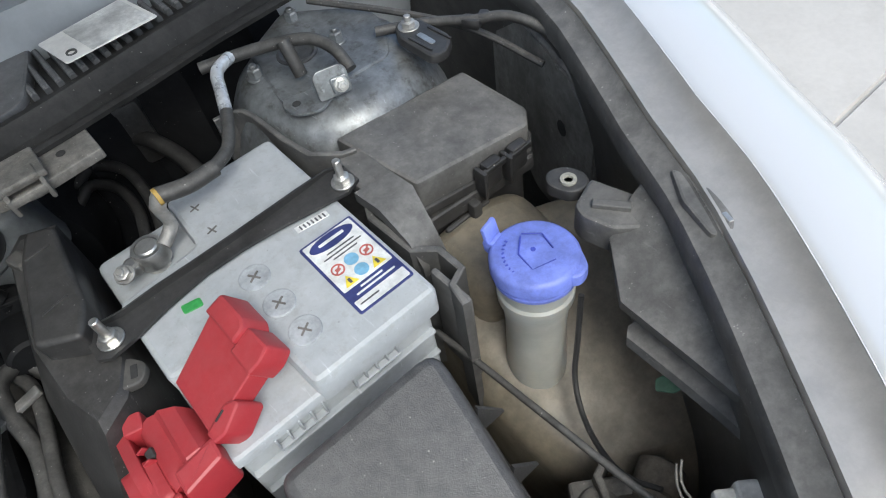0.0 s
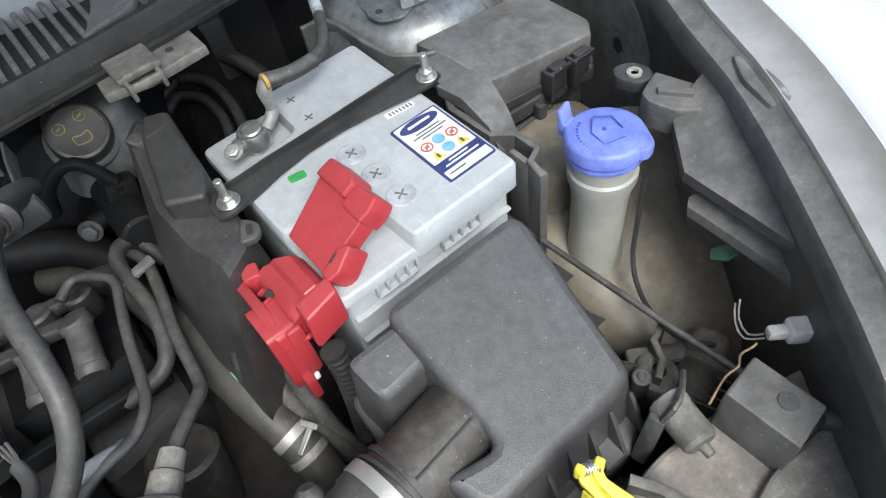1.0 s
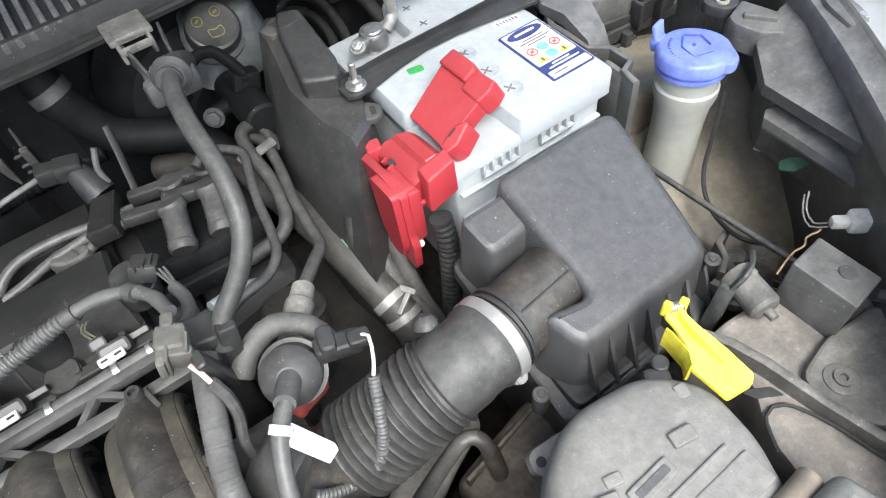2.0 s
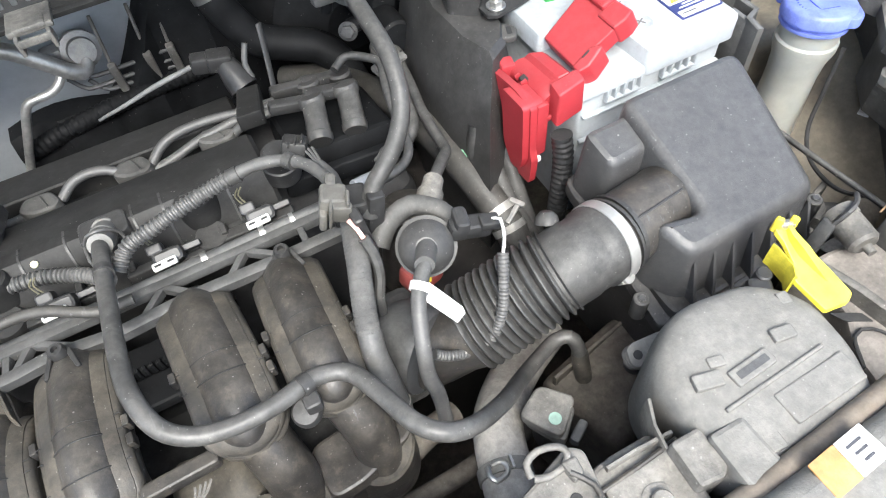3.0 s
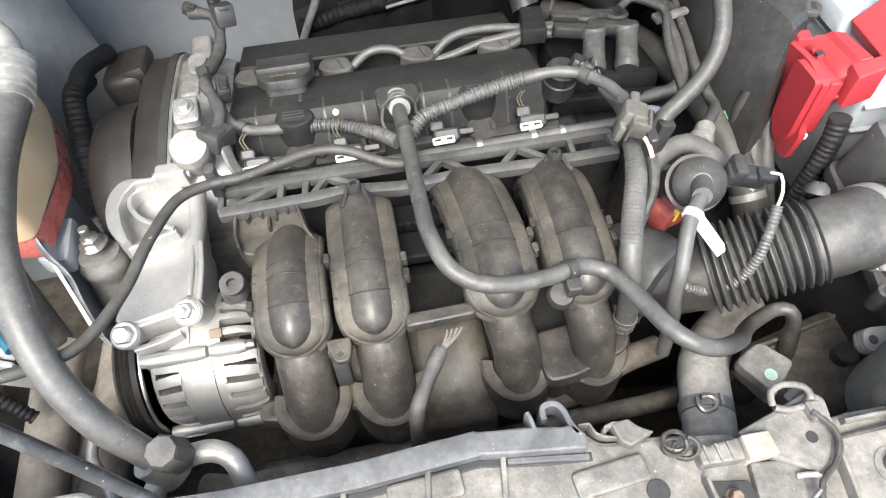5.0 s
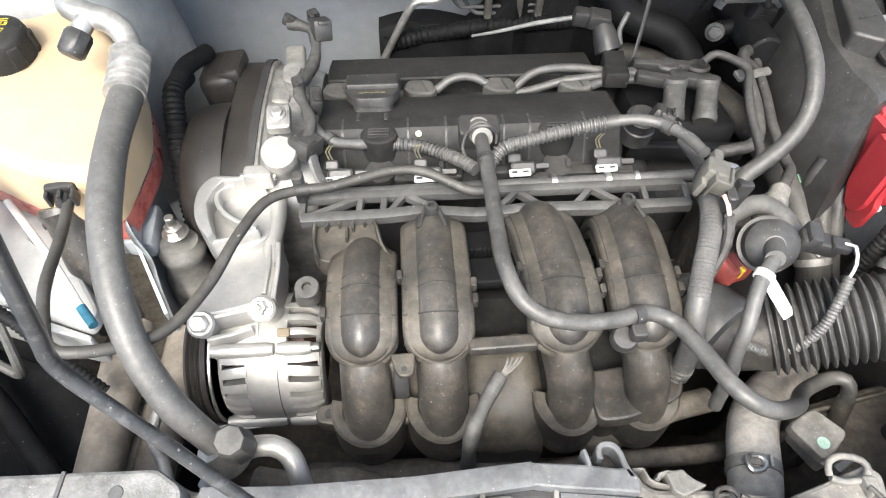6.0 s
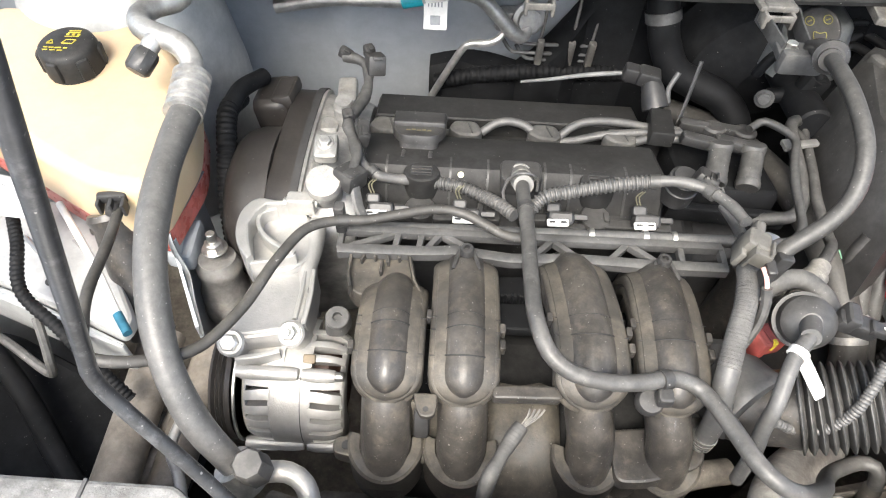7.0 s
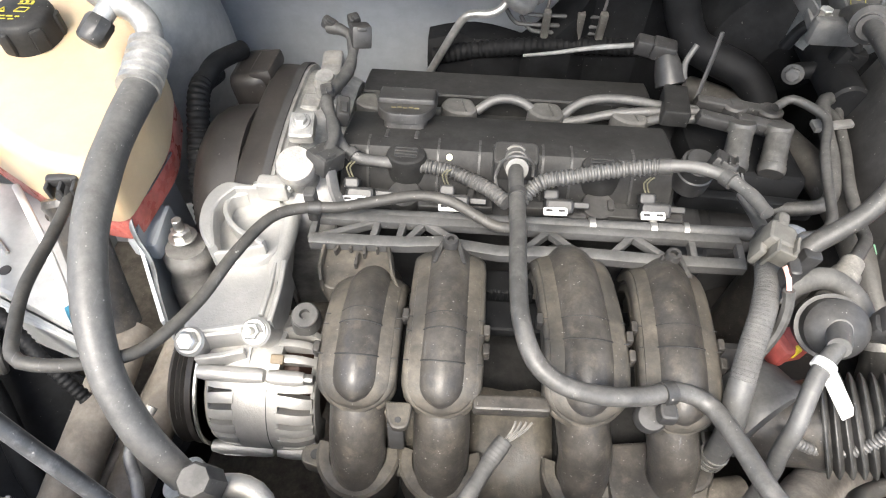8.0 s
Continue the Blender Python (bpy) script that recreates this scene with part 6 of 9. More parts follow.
# middle across at the front and at the back, half widths of flange and crest, back end, height, lower pipe
RUN = ((-0.1025, -0.1030, 0.0298, 0.0180, -0.075, 0.0, -0.1030, 0.0220), (-0.0395, -0.0405, 0.0298, 0.0182, -0.045, 0.0, -0.0375, 0.0218),
       (0.0645, 0.0560, 0.0312, 0.0200, -0.045, 0.006, 0.0735, 0.0205), (0.1315, 0.1330, 0.0298, 0.0190, -0.050, 0.004, 0.1410, 0.0195))
for i, (xf, xb, W, w, y0, dz, hx, hr) in enumerate(RUN):
    line = arch(y0, dz)
    mid = lambda y: xf + (xb - xf) * min(1, max(0, (y + 0.150) / 0.10)) ** 1.4
    H = 0.0132
    g = Geo()
    sweep(g, line, mid, crest_section(W, w, H), 0.012, -0.0235)
    part("runner", g, M_RUNNER, man, sharp=50)
    g = Geo()
    sweep(g, line, mid, crest_section(W, w + 0.0075, 0.0062), 0.034, -0.0235)
    part("runner_shoulder", g, M_DUSTY, man, sharp=50)
    g = Geo()
    sweep(g, line, mid, flange_section(W, -0.0075, 0.0), 0.034, -0.0235)
    part("runner_flange", g, M_DUSTY, man, "dusty weld flange")
    g = Geo()
    sweep(g, line, mid, flange_section(W - 0.0022, -0.0110, -0.0070), 0.034, -0.0215)
    part("weld_groove", g, M_DEEP, man)
    g = Geo()
    sweep(g, line, mid, flange_section(W - 0.0004, -0.0170, -0.0100), 0.036, -0.0130)
    part("flange_lip", g, M_DUSTY, man)
    g = Geo()
    sweep(g, line, mid, flange_section(W - 0.0050, -0.034, -0.0165), 0.036, -0.0090)
    part("runner_body", g, M_RUNNER, man)
    g = Geo()
    tube(g, [(xb, y0 + 0.022, 0.725 + dz), (xb, y0 + 0.014, 0.755 + dz), (xb, y0 - 0.004, 0.778 + dz), (xb, y0 - 0.020, 0.786 + dz)], 0.0215, n=24, step=0.004)
    part("runner_neck", g, M_RUNNER, man)
    sec = crest_section(W, w + 0.0002, H + 0.0003)(-0.1, 0)
    for yy, bow in ((-0.1215, 0.003), (-0.1330, 0.004), (-0.1560, 0.005)) if i < 2 else ((-0.1190, 0.003), (-0.1360, 0.004)):
        g = Geo()
        k = min(range(len(line)), key=lambda j: abs(line[j].y - yy) + (0 if line[j].z > 0.79 else 1))
        t = (line[k + 1] - line[k - 1]).normalized()
        nrm = Vector((0, -t.z, t.y)) if t.y > 0 else Vector((0, t.z, -t.y))
        tube(g, [Vector((mid(yy) + u, line[k].y + bow * (1 - (u / w) ** 2) * (-1 if i > 1 else -0.4), line[k].z)) + nrm * h for u, h in sec[1:-1]], 0.0006 if yy < -0.13 else 0.0003, n=5, step=0.003)
        part("runner_seam", g, M_DEEP, man)
        for sgn in (-1, 1):
            g = Geo()
            rbox(g, Vector((mid(yy) + sgn * (w + W) / 2, line[k].y, line[k].z)) + nrm * 0.0002, (W - w - 0.001, 0.0007, 0.0006), 0.0002)
            part("flange_seam", g, M_DEEP, man)
    for yy, sgn in ((-0.128, 1), (-0.143, 1), (-0.118, -1)) if i else ((-0.150, -1),):
        g = Geo()
        k = min(range(len(line)), key=lambda j: abs(line[j].y - yy) + (0 if line[j].z > 0.79 else 1))
        rbox(g, (mid(yy) + sgn * (W + 0.0012), yy, line[k].z - 0.005), (0.005, 0.009, 0.011), 0.001)
        part("flange_clip", g, M_RUNNER, man)
    g = Geo()
    tube(g, [(xf, -0.158, 0.775 + dz), (hx * 0.5 + xf * 0.5, -0.176, 0.762), (hx, -0.192, 0.742), (hx, -0.206, 0.716), (hx, -0.216, 0.685)], hr, n=28)
    part("lower_pipe", g, M_RUNNER, man)
    g = Geo()
    rows = []
    for k in range(25):
        a = math.pi * (0.92 + 1.16 * k / 24)
        ca, sa = math.cos(a), math.sin(a)
        z = 0.726 + 0.018 * min(0, sa + 0.55)
        c = Vector((hx, -0.200, z))
        rows.append([c + Vector((ca * r, sa * r, h)) for r, h in ((hr - 0.001, -0.002), (hr + 0.001, 0.002), (hr + 0.0090, 0.003), (hr + 0.0112, 0.0008), (hr + 0.0120, -0.044), (hr - 0.001, -0.044))])
    g.rings(rows)
    part("pipe_collar", g, M_DUSTY, man, "pale dusty collar")
# saddles between neighbouring collars
for xa, xb, low in ((-0.078, -0.062, 0.0), (0.100, 0.118, 0.006)):
    g = Geo()
    tube(g, [(xa - 0.006, -0.2040, 0.722), ((xa + xb) / 2, -0.2060, 0.714 - low), (xb + 0.006, -0.2040, 0.722)], 0.0062, n=10)
    part("saddle", g, M_DUSTY, man)
# the flat rear plate of the first runner, with its raised rim
g = Geo()
rear = rpoly([(-0.150, -0.046), (-0.140, -0.038), (-0.100, -0.038), (-0.090, -0.050), (-0.084, -0.078), (-0.078, -0.092), (-0.140, -0.092), (-0.150, -0.076)], 0.008, 4)
prism(g, rear, 0.772, 0.7955, 0.002)
rp = part("rear_plate", g, M_DUSTY, man, "dusty flat plate")
g = Geo()
wall_along(g, [(-0.143, -0.088), (-0.147, -0.074), (-0.147, -0.050), (-0.139, -0.041), (-0.102, -0.041), (-0.093, -0.052), (-0.087, -0.078), (-0.081, -0.09)], 0.786, 0.803, 0.003)
part("plate_rim", g, M_DUSTY, rp)
for px, py in ((-0.135, -0.052), (-0.124, -0.048), (-0.113, -0.053), (-0.104, -0.048), (-0.118, -0.064)):
    g = Geo()
    rbox(g, (px, py, 0.798), (0.003, 0.014, 0.010), 0.001, (0, 0, 12 * (px + 0.118) * 100))
    part("plate_rib", g, M_RUNNER, rp)
g = Geo()
prism(g, rpoly([(-0.135, -0.06), (0.155, -0.06), (0.160, -0.185), (0.14, -0.212), (-0.11, -0.214), (-0.130, -0.18)], 0.03, 5), 0.60, 0.704, 0.022, seg=4)
part("plenum", g, M_COVER, man)
g = Geo()
g.rings([[(-0.020, y, z - 0.05), (-0.020, y, z - 0.004), (-0.006, y, z + 0.010), (0.016, y, z + 0.004), (0.034, y, z + 0.013), (0.052, y, z + 0.002), (0.052, y, z - 0.05)] for y, z in ((-0.135, 0.716), (-0.160, 0.720), (-0.185, 0.716), (-0.205, 0.708), (-0.222, 0.694), (-0.230, 0.672))])
part("plenum_saddle", g, M_DUSTY, man, sharp=60)
g = Geo()
foot = rpoly([(0.092, -0.176), (0.160, -0.168), (0.172, -0.190), (0.164, -0.206), (0.120, -0.222), (0.096, -0.224)], 0.014, 5)
mid = sum((Vector(p) for p in foot), Vector((0, 0))) / len(foot)
g.rings([[(*(mid + (p - mid) * k), z) for p in foot] for k, z in ((0.72, 0.640), (0.86, 0.668), (0.94, 0.692), (0.97, 0.712), (0.97, 0.7245))])
part("end_chamber", g, M_RUNNER, man)
g = Geo()
prism(g, rpoly([(0.091, -0.178), (0.168, -0.168), (0.178, -0.190), (0.170, -0.207), (0.122, -0.2235), (0.094, -0.225)], 0.010, 4), 0.7225, 0.7315, 0.003, low=0.002)
part("chamber_flange", g, M_RUNNER, man)
g = Geo()
rbox(g, (0.0120, -0.178, 0.792), (0.056, 0.012, 0.012), 0.002, (0, 0, 2))
part("cross_bar", g, M_RUNNER, man)
g = Geo()
prism(g, rpoly([(-0.080, -0.180), (-0.060, -0.180), (-0.0600, -0.1900), (-0.0615, -0.1985, 0.004), (-0.0665, -0.2010, 0.004), (-0.0730, -0.2005, 0.004), (-0.0770, -0.1930)], 0.002, 3), 0.7845, 0.7900, 0.0018)
tab = part("tab", g, M_DUSTY, man)
g = Geo()
cyl(g, (-0.0690, -0.1940, 0.7890), (-0.0690, -0.1940, 0.7903), 0.0024, n=14, bev=0.0003)
part("tab_hole", g, M_DEEP, tab)
g = Geo()
rbox(g, (-0.0705, -0.1830, 0.742), (0.040, 0.006, 0.052), 0.002, (-12, 0, 0))
web = part("web", g, M_DUSTY, man)
g = Geo()
rbox(g, (-0.0725, -0.1905, 0.752), (0.013, 0.007, 0.036), 0.0018, (-12, 0, 0))
part("web_slot", g, M_DEEP, web)
g = Geo()
rbox(g, (0.012, -0.062, 0.77), (0.050, 0.024, 0.018), 0.003)
for k in range(8):
    rbox(g, (-0.008 + k * 0.006, -0.074, 0.776), (0.003, 0.004, 0.014), 0.0008)
rbox(g, (0.016, -0.090, 0.765), (0.056, 0.03, 0.012), 0.003)
part("sensor_block", g, M_DIM, man)
for k in range(4):
    g = Geo()
    tube(g, [(0.016 + k * 0.004, -0.186, 0.784), (0.014 + k * 0.003, -0.192, 0.782), (0.008 + k * 0.001, -0.200, 0.779)], 0.0010, n=5)
    part("knock_wire", g, M_PANEL, man)
g = Geo()
tube(g, [(0.009, -0.199, 0.780), (0.0, -0.212, 0.776), (-0.008, -0.226, 0.776), (-0.016, -0.240, 0.772), (-0.020, -0.252, 0.755), (-0.020, -0.258, 0.72)], lambda s, L: 0.0062 + 0.0006 * math.sin(s * 150) + 0.0002 * math.sin(s * 1700), n=12, step=0.0012)
part("knock_sheath", g, M_GREYDUST, man)

# timing end of the engine
tm = thing("timing_cover", (-0.26, 0.11, 0.50), "dark dusty plastic timing belt cover", "timing cover")
g = Geo()


def end_poly(dx, s=1.0, cy=0.105, cz=0.70):
    pts = rpoly([(-0.006, 0.60), (-0.010, 0.765, 0.03), (0.020, 0.796, 0.03), (0.10, 0.802, 0.04), (0.19, 0.790, 0.03), (0.226, 0.765, 0.03), (0.232, 0.60)], 0.02, 5)
    return [(dx, cy + (p[0] - cy) * s, cz + (p[1] - cz) * s) for p in pts]


g.rings([end_poly(-0.2190, 1.0), end_poly(-0.2440, 1.0), end_poly(-0.2465, 0.985), end_poly(-0.2475, 0.94), end_poly(-0.2480, 0.60)])
part("cover_band", g, M_TIMING, tm, sharp=50)
g = Geo()
lathe(g, (-0.2460, 0.076, 0.715), (-0.3060, 0.076, 0.715), [(0, 0.091), (0.004, 0.0905), (0.022, 0.0895), (0.034, 0.0865), (0.043, 0.0800), (0.050, 0.0690), (0.054, 0.050), (0.056, 0.020)], 48)
part("cover_disc", g, M_TIMING, tm, sharp=50)
g = Geo()
rbox(g, (-0.2670, 0.1860, 0.7600), (0.046, 0.064, 0.066), 0.010, (-6, -10, 0), 3)
part("cover_box", g, M_TIMING, tm)
g = Geo()
rbox(g, (-0.2560, 0.1860, 0.7900), (0.026, 0.050, 0.016), 0.004, (-8, -12, 0))
part("cover_step", g, M_TIMING, tm)
g = Geo()
g.rings([end_poly(-0.2205, 1.026), end_poly(-0.2125, 1.026)])
part("seam", g, M_DEEP, tm)
ae = thing("cam_end_plate", (-0.19, 0.10, 0.76), "cast aluminium cam end plate with solenoids", "end plate")
g = Geo()
g.rings([end_poly(-0.214, 1.012), end_poly(-0.209, 1.012), end_poly(-0.2085, 0.97), end_poly(-0.195, 0.95), end_poly(-0.165, 0.92), end_poly(-0.155, 0.88)])
part("plate", g, M_ALU_BRIGHT, ae)
for c, sz, rt in (((-0.184, 0.185, 0.790), (0.022, 0.05, 0.022), (-6, 0, 6)), ((-0.196, 0.130, 0.790), (0.020, 0.024, 0.014), (0, 0, 0)), ((-0.200, 0.080, 0.792), (0.012, 0.050, 0.010), (0, 0, 0))):
    g = Geo()
    rbox(g, c, sz, 0.003, rt)
    part("cast_pad", g, M_ALU, ae)
g = Geo()
lathe(g, (-0.181, 0.022, 0.80), (-0.180, 0.008, 0.836), [(0, 0.0155), (0.020, 0.0155), (0.021, 0.0175), (0.031, 0.0175), (0.034, 0.0160), (0.0345, 0.006)], 28)
part("solenoid", g, M_ALU, ae, "bright round solenoid cap")
g = Geo()
rbox(g, (-0.187, 0.066, 0.820), (0.024, 0.030, 0.012), 0.003, (12, 0, 4))
bolt(g, (-0.187, 0.067, 0.826), (0, -0.2, 1), 0.006, 0.005, 1.4)
part("bolt_lug", g, M_ALU_BRIGHT, ae)
g = Geo()
lathe(g, (-0.180, 0.142, 0.790), (-0.180, 0.139, 0.822), [(0, 0.013), (0.024, 0.012), (0.026, 0.010), (0.032, 0.009)], 20)
part("rear_boss", g, M_ALU, ae)
g = Geo()
tube(g, [(-0.188, 0.207, 0.828), (-0.174, 0.202, 0.830), (-0.160, 0.190, 0.829), (-0.156, 0.165, 0.825), (-0.158, 0.141, 0.824), (-0.164, 0.118, 0.826), (-0.167, 0.090, 0.832), (-0.158, 0.066, 0.832), (-0.152, 0.042, 0.832), (-0.156, 0.022, 0.830)],
     lambda s, L: 0.0058 + 0.0007 * math.sin(s * 190) + (0.0012 if 0.08 < s < 0.10 else 0), n=10, step=0.003)
part("solenoid_harness", g, M_RUBBER, ae)
for c, sz, rt in (((-0.150, 0.186, 0.836), (0.020, 0.022, 0.022), (-20, 10, 20)), ((-0.158, 0.200, 0.842), (0.012, 0.012, 0.014), (10, 0, 30)), ((-0.186, 0.208, 0.832), (0.016, 0.010, 0.012), (0, 20, -20)), ((-0.156, 0.020, 0.828), (0.024, 0.026, 0.018), (-15, 0, -35)),
                  ((-0.150, 0.078, 0.832), (0.012, 0.026, 0.016), (0, 15, 8)), ((-0.168, 0.100, 0.834), (0.012, 0.014, 0.012), (0, 0, 20))):
    g = Geo()
    rbox(g, c, sz, 0.002, rt)
    rbox(g, (c[0] + 0.003, c[1] - 0.004, c[2] + sz[2] * 0.5), (sz[0] * 0.5, sz[1] * 0.5, 0.004), 0.001, rt)
    part("harness_plug", g, M_BLACK, ae)
g = Geo()
tube(g, [(-0.150, 0.010, 0.825), (-0.146, -0.002, 0.812), (-0.140, -0.012, 0.806)], 0.006, n=8, squash=0.5)
part("strap", g, M_RUBBER_GREY, ae)

# aluminium engine mount bracket and its stud
mb = thing("engine_mount_bracket", (-0.22, -0.06, 0.74), "cast aluminium engine mount bracket with bolts", "bracket")
g = Geo()
prism(g, rpoly([(-0.256, 0.002), (-0.238, 0.008), (-0.196, 0.008), (-0.188, -0.046), (-0.204, -0.064), (-0.240, -0.066), (-0.258, -0.035)], 0.010, 4), 0.735, 0.784, 0.003)
part("head_floor", g, M_MOUNT, mb)
g = Geo()
out_ = [(p.x, p.y) for p in curve([(-0.200, 0.008, 0), (-0.226, 0.006, 0), (-0.246, 0.007, 0), (-0.2570, -0.006, 0), (-0.2595, -0.026, 0), (-0.254, -0.048, 0), (-0.240, -0.068, 0)], 0.003)]
in_ = [(p.x, p.y) for p in curve([(-0.228, 0.001, 0), (-0.2405, -0.006, 0), (-0.2410, -0.020, 0), (-0.230, -0.036, 0), (-0.212, -0.047, 0), (-0.200, -0.052, 0)], 0.003)]
prism(g, out_ + [(-0.236, -0.062)] + [(-0.243, -0.044), (-0.2475, -0.026), (-0.2440, -0.012)] + [(-0.236, -0.001), (-0.224, 0.000), (-0.200, 0.0015)], 0.76, 0.806, 0.0025)
part("head_rim", g, M_MOUNT, mb)
g = Geo()
wall_along(g, in_, 0.775, 0.800, 0.0045)
part("curved_wall", g, M_MOUNT, mb)
g = Geo()
wall_along(g, [(-0.240, -0.0645), (-0.220, -0.059), (-0.200, -0.052)], 0.772, 0.797, 0.0040)
part("lower_wall", g, M_MOUNT, mb)
g = Geo()
rbox(g, (-0.2035, 0.006, 0.802), (0.028, 0.016, 0.020), 0.003)
lug_ = part("head_lug", g, M_MOUNT, mb)
for dx in (-0.018, 0.017):
    g = Geo()
    cyl(g, (-0.2035 + dx, 0.006, 0.803), (-0.2035 + dx * 0.6, 0.006, 0.803), 0.0042, n=12)
    part("lug_pin", g, M_STEEL, lug_)
g = Geo()
tube(g, [(-0.189, 0.000, 0.782), (-0.188, -0.026, 0.778), (-0.191, -0.052, 0.774), (-0.190, -0.070, 0.770), (-0.189, -0.090, 0.766)], lambda s, L: 0.0085, n=14)
part("side_column", g, M_MOUNT, mb)
g = Geo()
prism(g, rpoly([(-0.238, -0.066), (-0.200, -0.055), (-0.186, -0.060), (-0.183, -0.100), (-0.186, -0.124), (-0.240, -0.136), (-0.254, -0.124)], 0.006, 3), 0.756, 0.7765, 0.003, slope=lambda x, y: -0.03 * (y + 0.06))
part("arm", g, M_MOUNT, mb)
g = Geo()
wall_along(g, [(-0.1835, -0.058), (-0.1815, -0.085), (-0.1825, -0.118)], 0.745, 0.783, 0.0045)
wall_along(g, [(-0.1915, -0.060), (-0.1905, -0.085), (-0.1915, -0.112)], 0.760, 0.7815, 0.0040)
part("slot_wall", g, M_MOUNT, mb)
g = Geo()
rbox(g, (-0.1870, -0.086, 0.7745), (0.0042, 0.040, 0.004), 0.001)
part("slot_floor", g, M_DARKSTEEL, mb)
# lower edge: two lips with a shaded pocket between, and the ear that carries the alternator
g = Geo()
wall_along(g, [(-0.250, -0.131), (-0.225, -0.126), (-0.200, -0.120)], 0.756, 0.781, 0.0040)
part("edge_lip", g, M_MOUNT, mb)
g = Geo()
wall_along(g, [(-0.240, -0.146), (-0.220, -0.142), (-0.203, -0.136)], 0.745, 0.7660, 0.0045)
part("edge_lip", g, M_MOUNT, mb)
g = Geo()
g.rings([[(x0, -0.120, 0.760), (x0, -0.152, 0.748), (x0, -0.152, 0.735), (x0, -0.110, 0.735)] for x0 in (-0.240, -0.200)])
part("pocket_floor", g, M_ALU, mb)
g = Geo()
cyl(g, (-0.2440, -0.126, 0.752), (-0.2425, -0.1395, 0.7800), 0.0120, n=22, bev=0.002)
part("bolt_boss", g, M_MOUNT, mb)
g = Geo()
cyl(g, (-0.1910, -0.112, 0.748), (-0.1925, -0.1270, 0.7800), 0.0125, n=22, bev=0.002)
part("bolt_boss", g, M_MOUNT, mb)
for p, st, r in (((-0.1925, -0.1265, 0.7805), 0.011, 0.0074), ((-0.2425, -0.1380, 0.7780), 0.0, 0.0082)):
    g = Geo()
    bolt(g, p, (0, -0.50, 0.86), r, 0.008, 1.3, st)
    part("bolt", g, M_STEEL, mb)
ms = thing("engine_mount", (-0.295, -0.03, 0.68), "grey rubber engine mount with a zinc stud", "engine mount")
g = Geo()
lathe(g, (-0.296, -0.030, 0.66), (-0.296, -0.018, 0.752), [(0, 0.027), (0.035, 0.026), (0.045, 0.0225), (0.058, 0.0215), (0.062, 0.0235), (0.070, 0.0235), (0.074, 0.0205), (0.080, 0.019)], 28)
part("mount_body", g, M_ALU, ms)
g = Geo()
bolt(g, (-0.296, -0.017, 0.750), (0, 0.1, 1), 0.0095, 0.009, 1.4, 0.014)
part("mount_nut", g, M_STEEL, ms)

# alternator
alt = thing("alternator", (-0.19, -0.125, 0.60), "silver cast alternator with slotted housing", "alternator")
AY, AZ = -0.125, 0.690
g = Geo()
lathe(g, (-0.228, AY, AZ), (-0.150, AY, AZ), [(0, 0.030), (0.004, 0.040), (0.012, 0.049), (0.066, 0.049), (0.074, 0.040), (0.078, 0.030)], 48)
part("stator", g, surf("dark_copper_winding", (0.075, 0.030, 0.018), 0.4, metal=0.3, dust=0.12), alt)


def shell_bar(x0, x1, a0, a1, r0=0.052, r1=0.0625, s0=0.0, s1=0.0):
    """A curved piece of the housing from x0 to x1 between two angles; s0, s1: how far each end is turned down."""
    gg = Geo()
    rows = []
    n = max(2, int(abs(a1 - a0) / 0.10))
    for k in range(n + 1):
        a = a0 + (a1 - a0) * k / n
        ring = []
        for j in range(9):
            f = j / 8
            xx = x0 + (x1 - x0) * f
            aa = a - s0 * (1 - f) ** 2 - s1 * f ** 2
            rr = r1 - 0.010 * max(0, (abs(xx + 0.192) - 0.026) / 0.022) ** 2 - (0.0008 if j in (0, 8) or k in (0, n) else 0)
            ring.append((xx, AY - math.cos(aa) * rr, AZ + math.sin(aa) * rr))
        rows.append([(x0, AY - math.cos(a - s0) * r0, AZ + math.sin(a - s0) * r0)] + ring + [(x1, AY - math.cos(a - s1) * r0, AZ + math.sin(a - s1) * r0)])
    gg.rings(rows)
    return gg


D = math.pi / 180
part("front_rim", shell_bar(-0.2385, -0.2340, -32 * D, 64 * D, 0.034, 0.0625), M_MOUNT, alt)
part("rear_rim", shell_bar(-0.1490, -0.1455, -32 * D, 64 * D, 0.034, 0.0600), M_MOUNT, alt)
part("centre_band", shell_bar(-0.2125, -0.1745, -32 * D, 64 * D), M_MOUNT, alt)
part("upper_band", shell_bar(-0.2380, -0.1750, 62 * D, 128 * D, 0.050, 0.0632), M_MOUNT, alt)
part("lower_band", shell_bar(-0.2360, -0.1480, -32 * D, -8 * D, 0.050, 0.0630), M_MOUNT, alt)
part("shoulder_band", shell_bar(-0.2380, -0.1470, 55 * D, 64 * D, 0.050, 0.0632), M_MOUNT, alt)
part("seam_line", shell_bar(-0.1840, -0.1830, -10 * D, 80 * D, 0.060, 0.0629), M_DARKSTEEL, alt)
for k in range(4):
    a = (2 + k * 14.2) * D
    part("housing_fin", shell_bar(-0.2365, -0.2110, a, a + 8.8 * D, 0.047, 0.0640, 4 * D, 0.0), M_MOUNT, alt)
    part("housing_fin", shell_bar(-0.1765, -0.1470, a, a + 8.8 * D, 0.047, 0.0640, 0.0, 4 * D), M_MOUNT, alt)
for k in range(3):
    a = (78 + k * 13) * D
    part("upper_fin", shell_bar(-0.1790, -0.1460, a, a + 6 * D, 0.051, 0.0640), M_MOUNT, alt)
part("upper_rim", shell_bar(-0.1500, -0.1455, 64 * D, 118 * D, 0.040, 0.0600), M_MOUNT, alt)
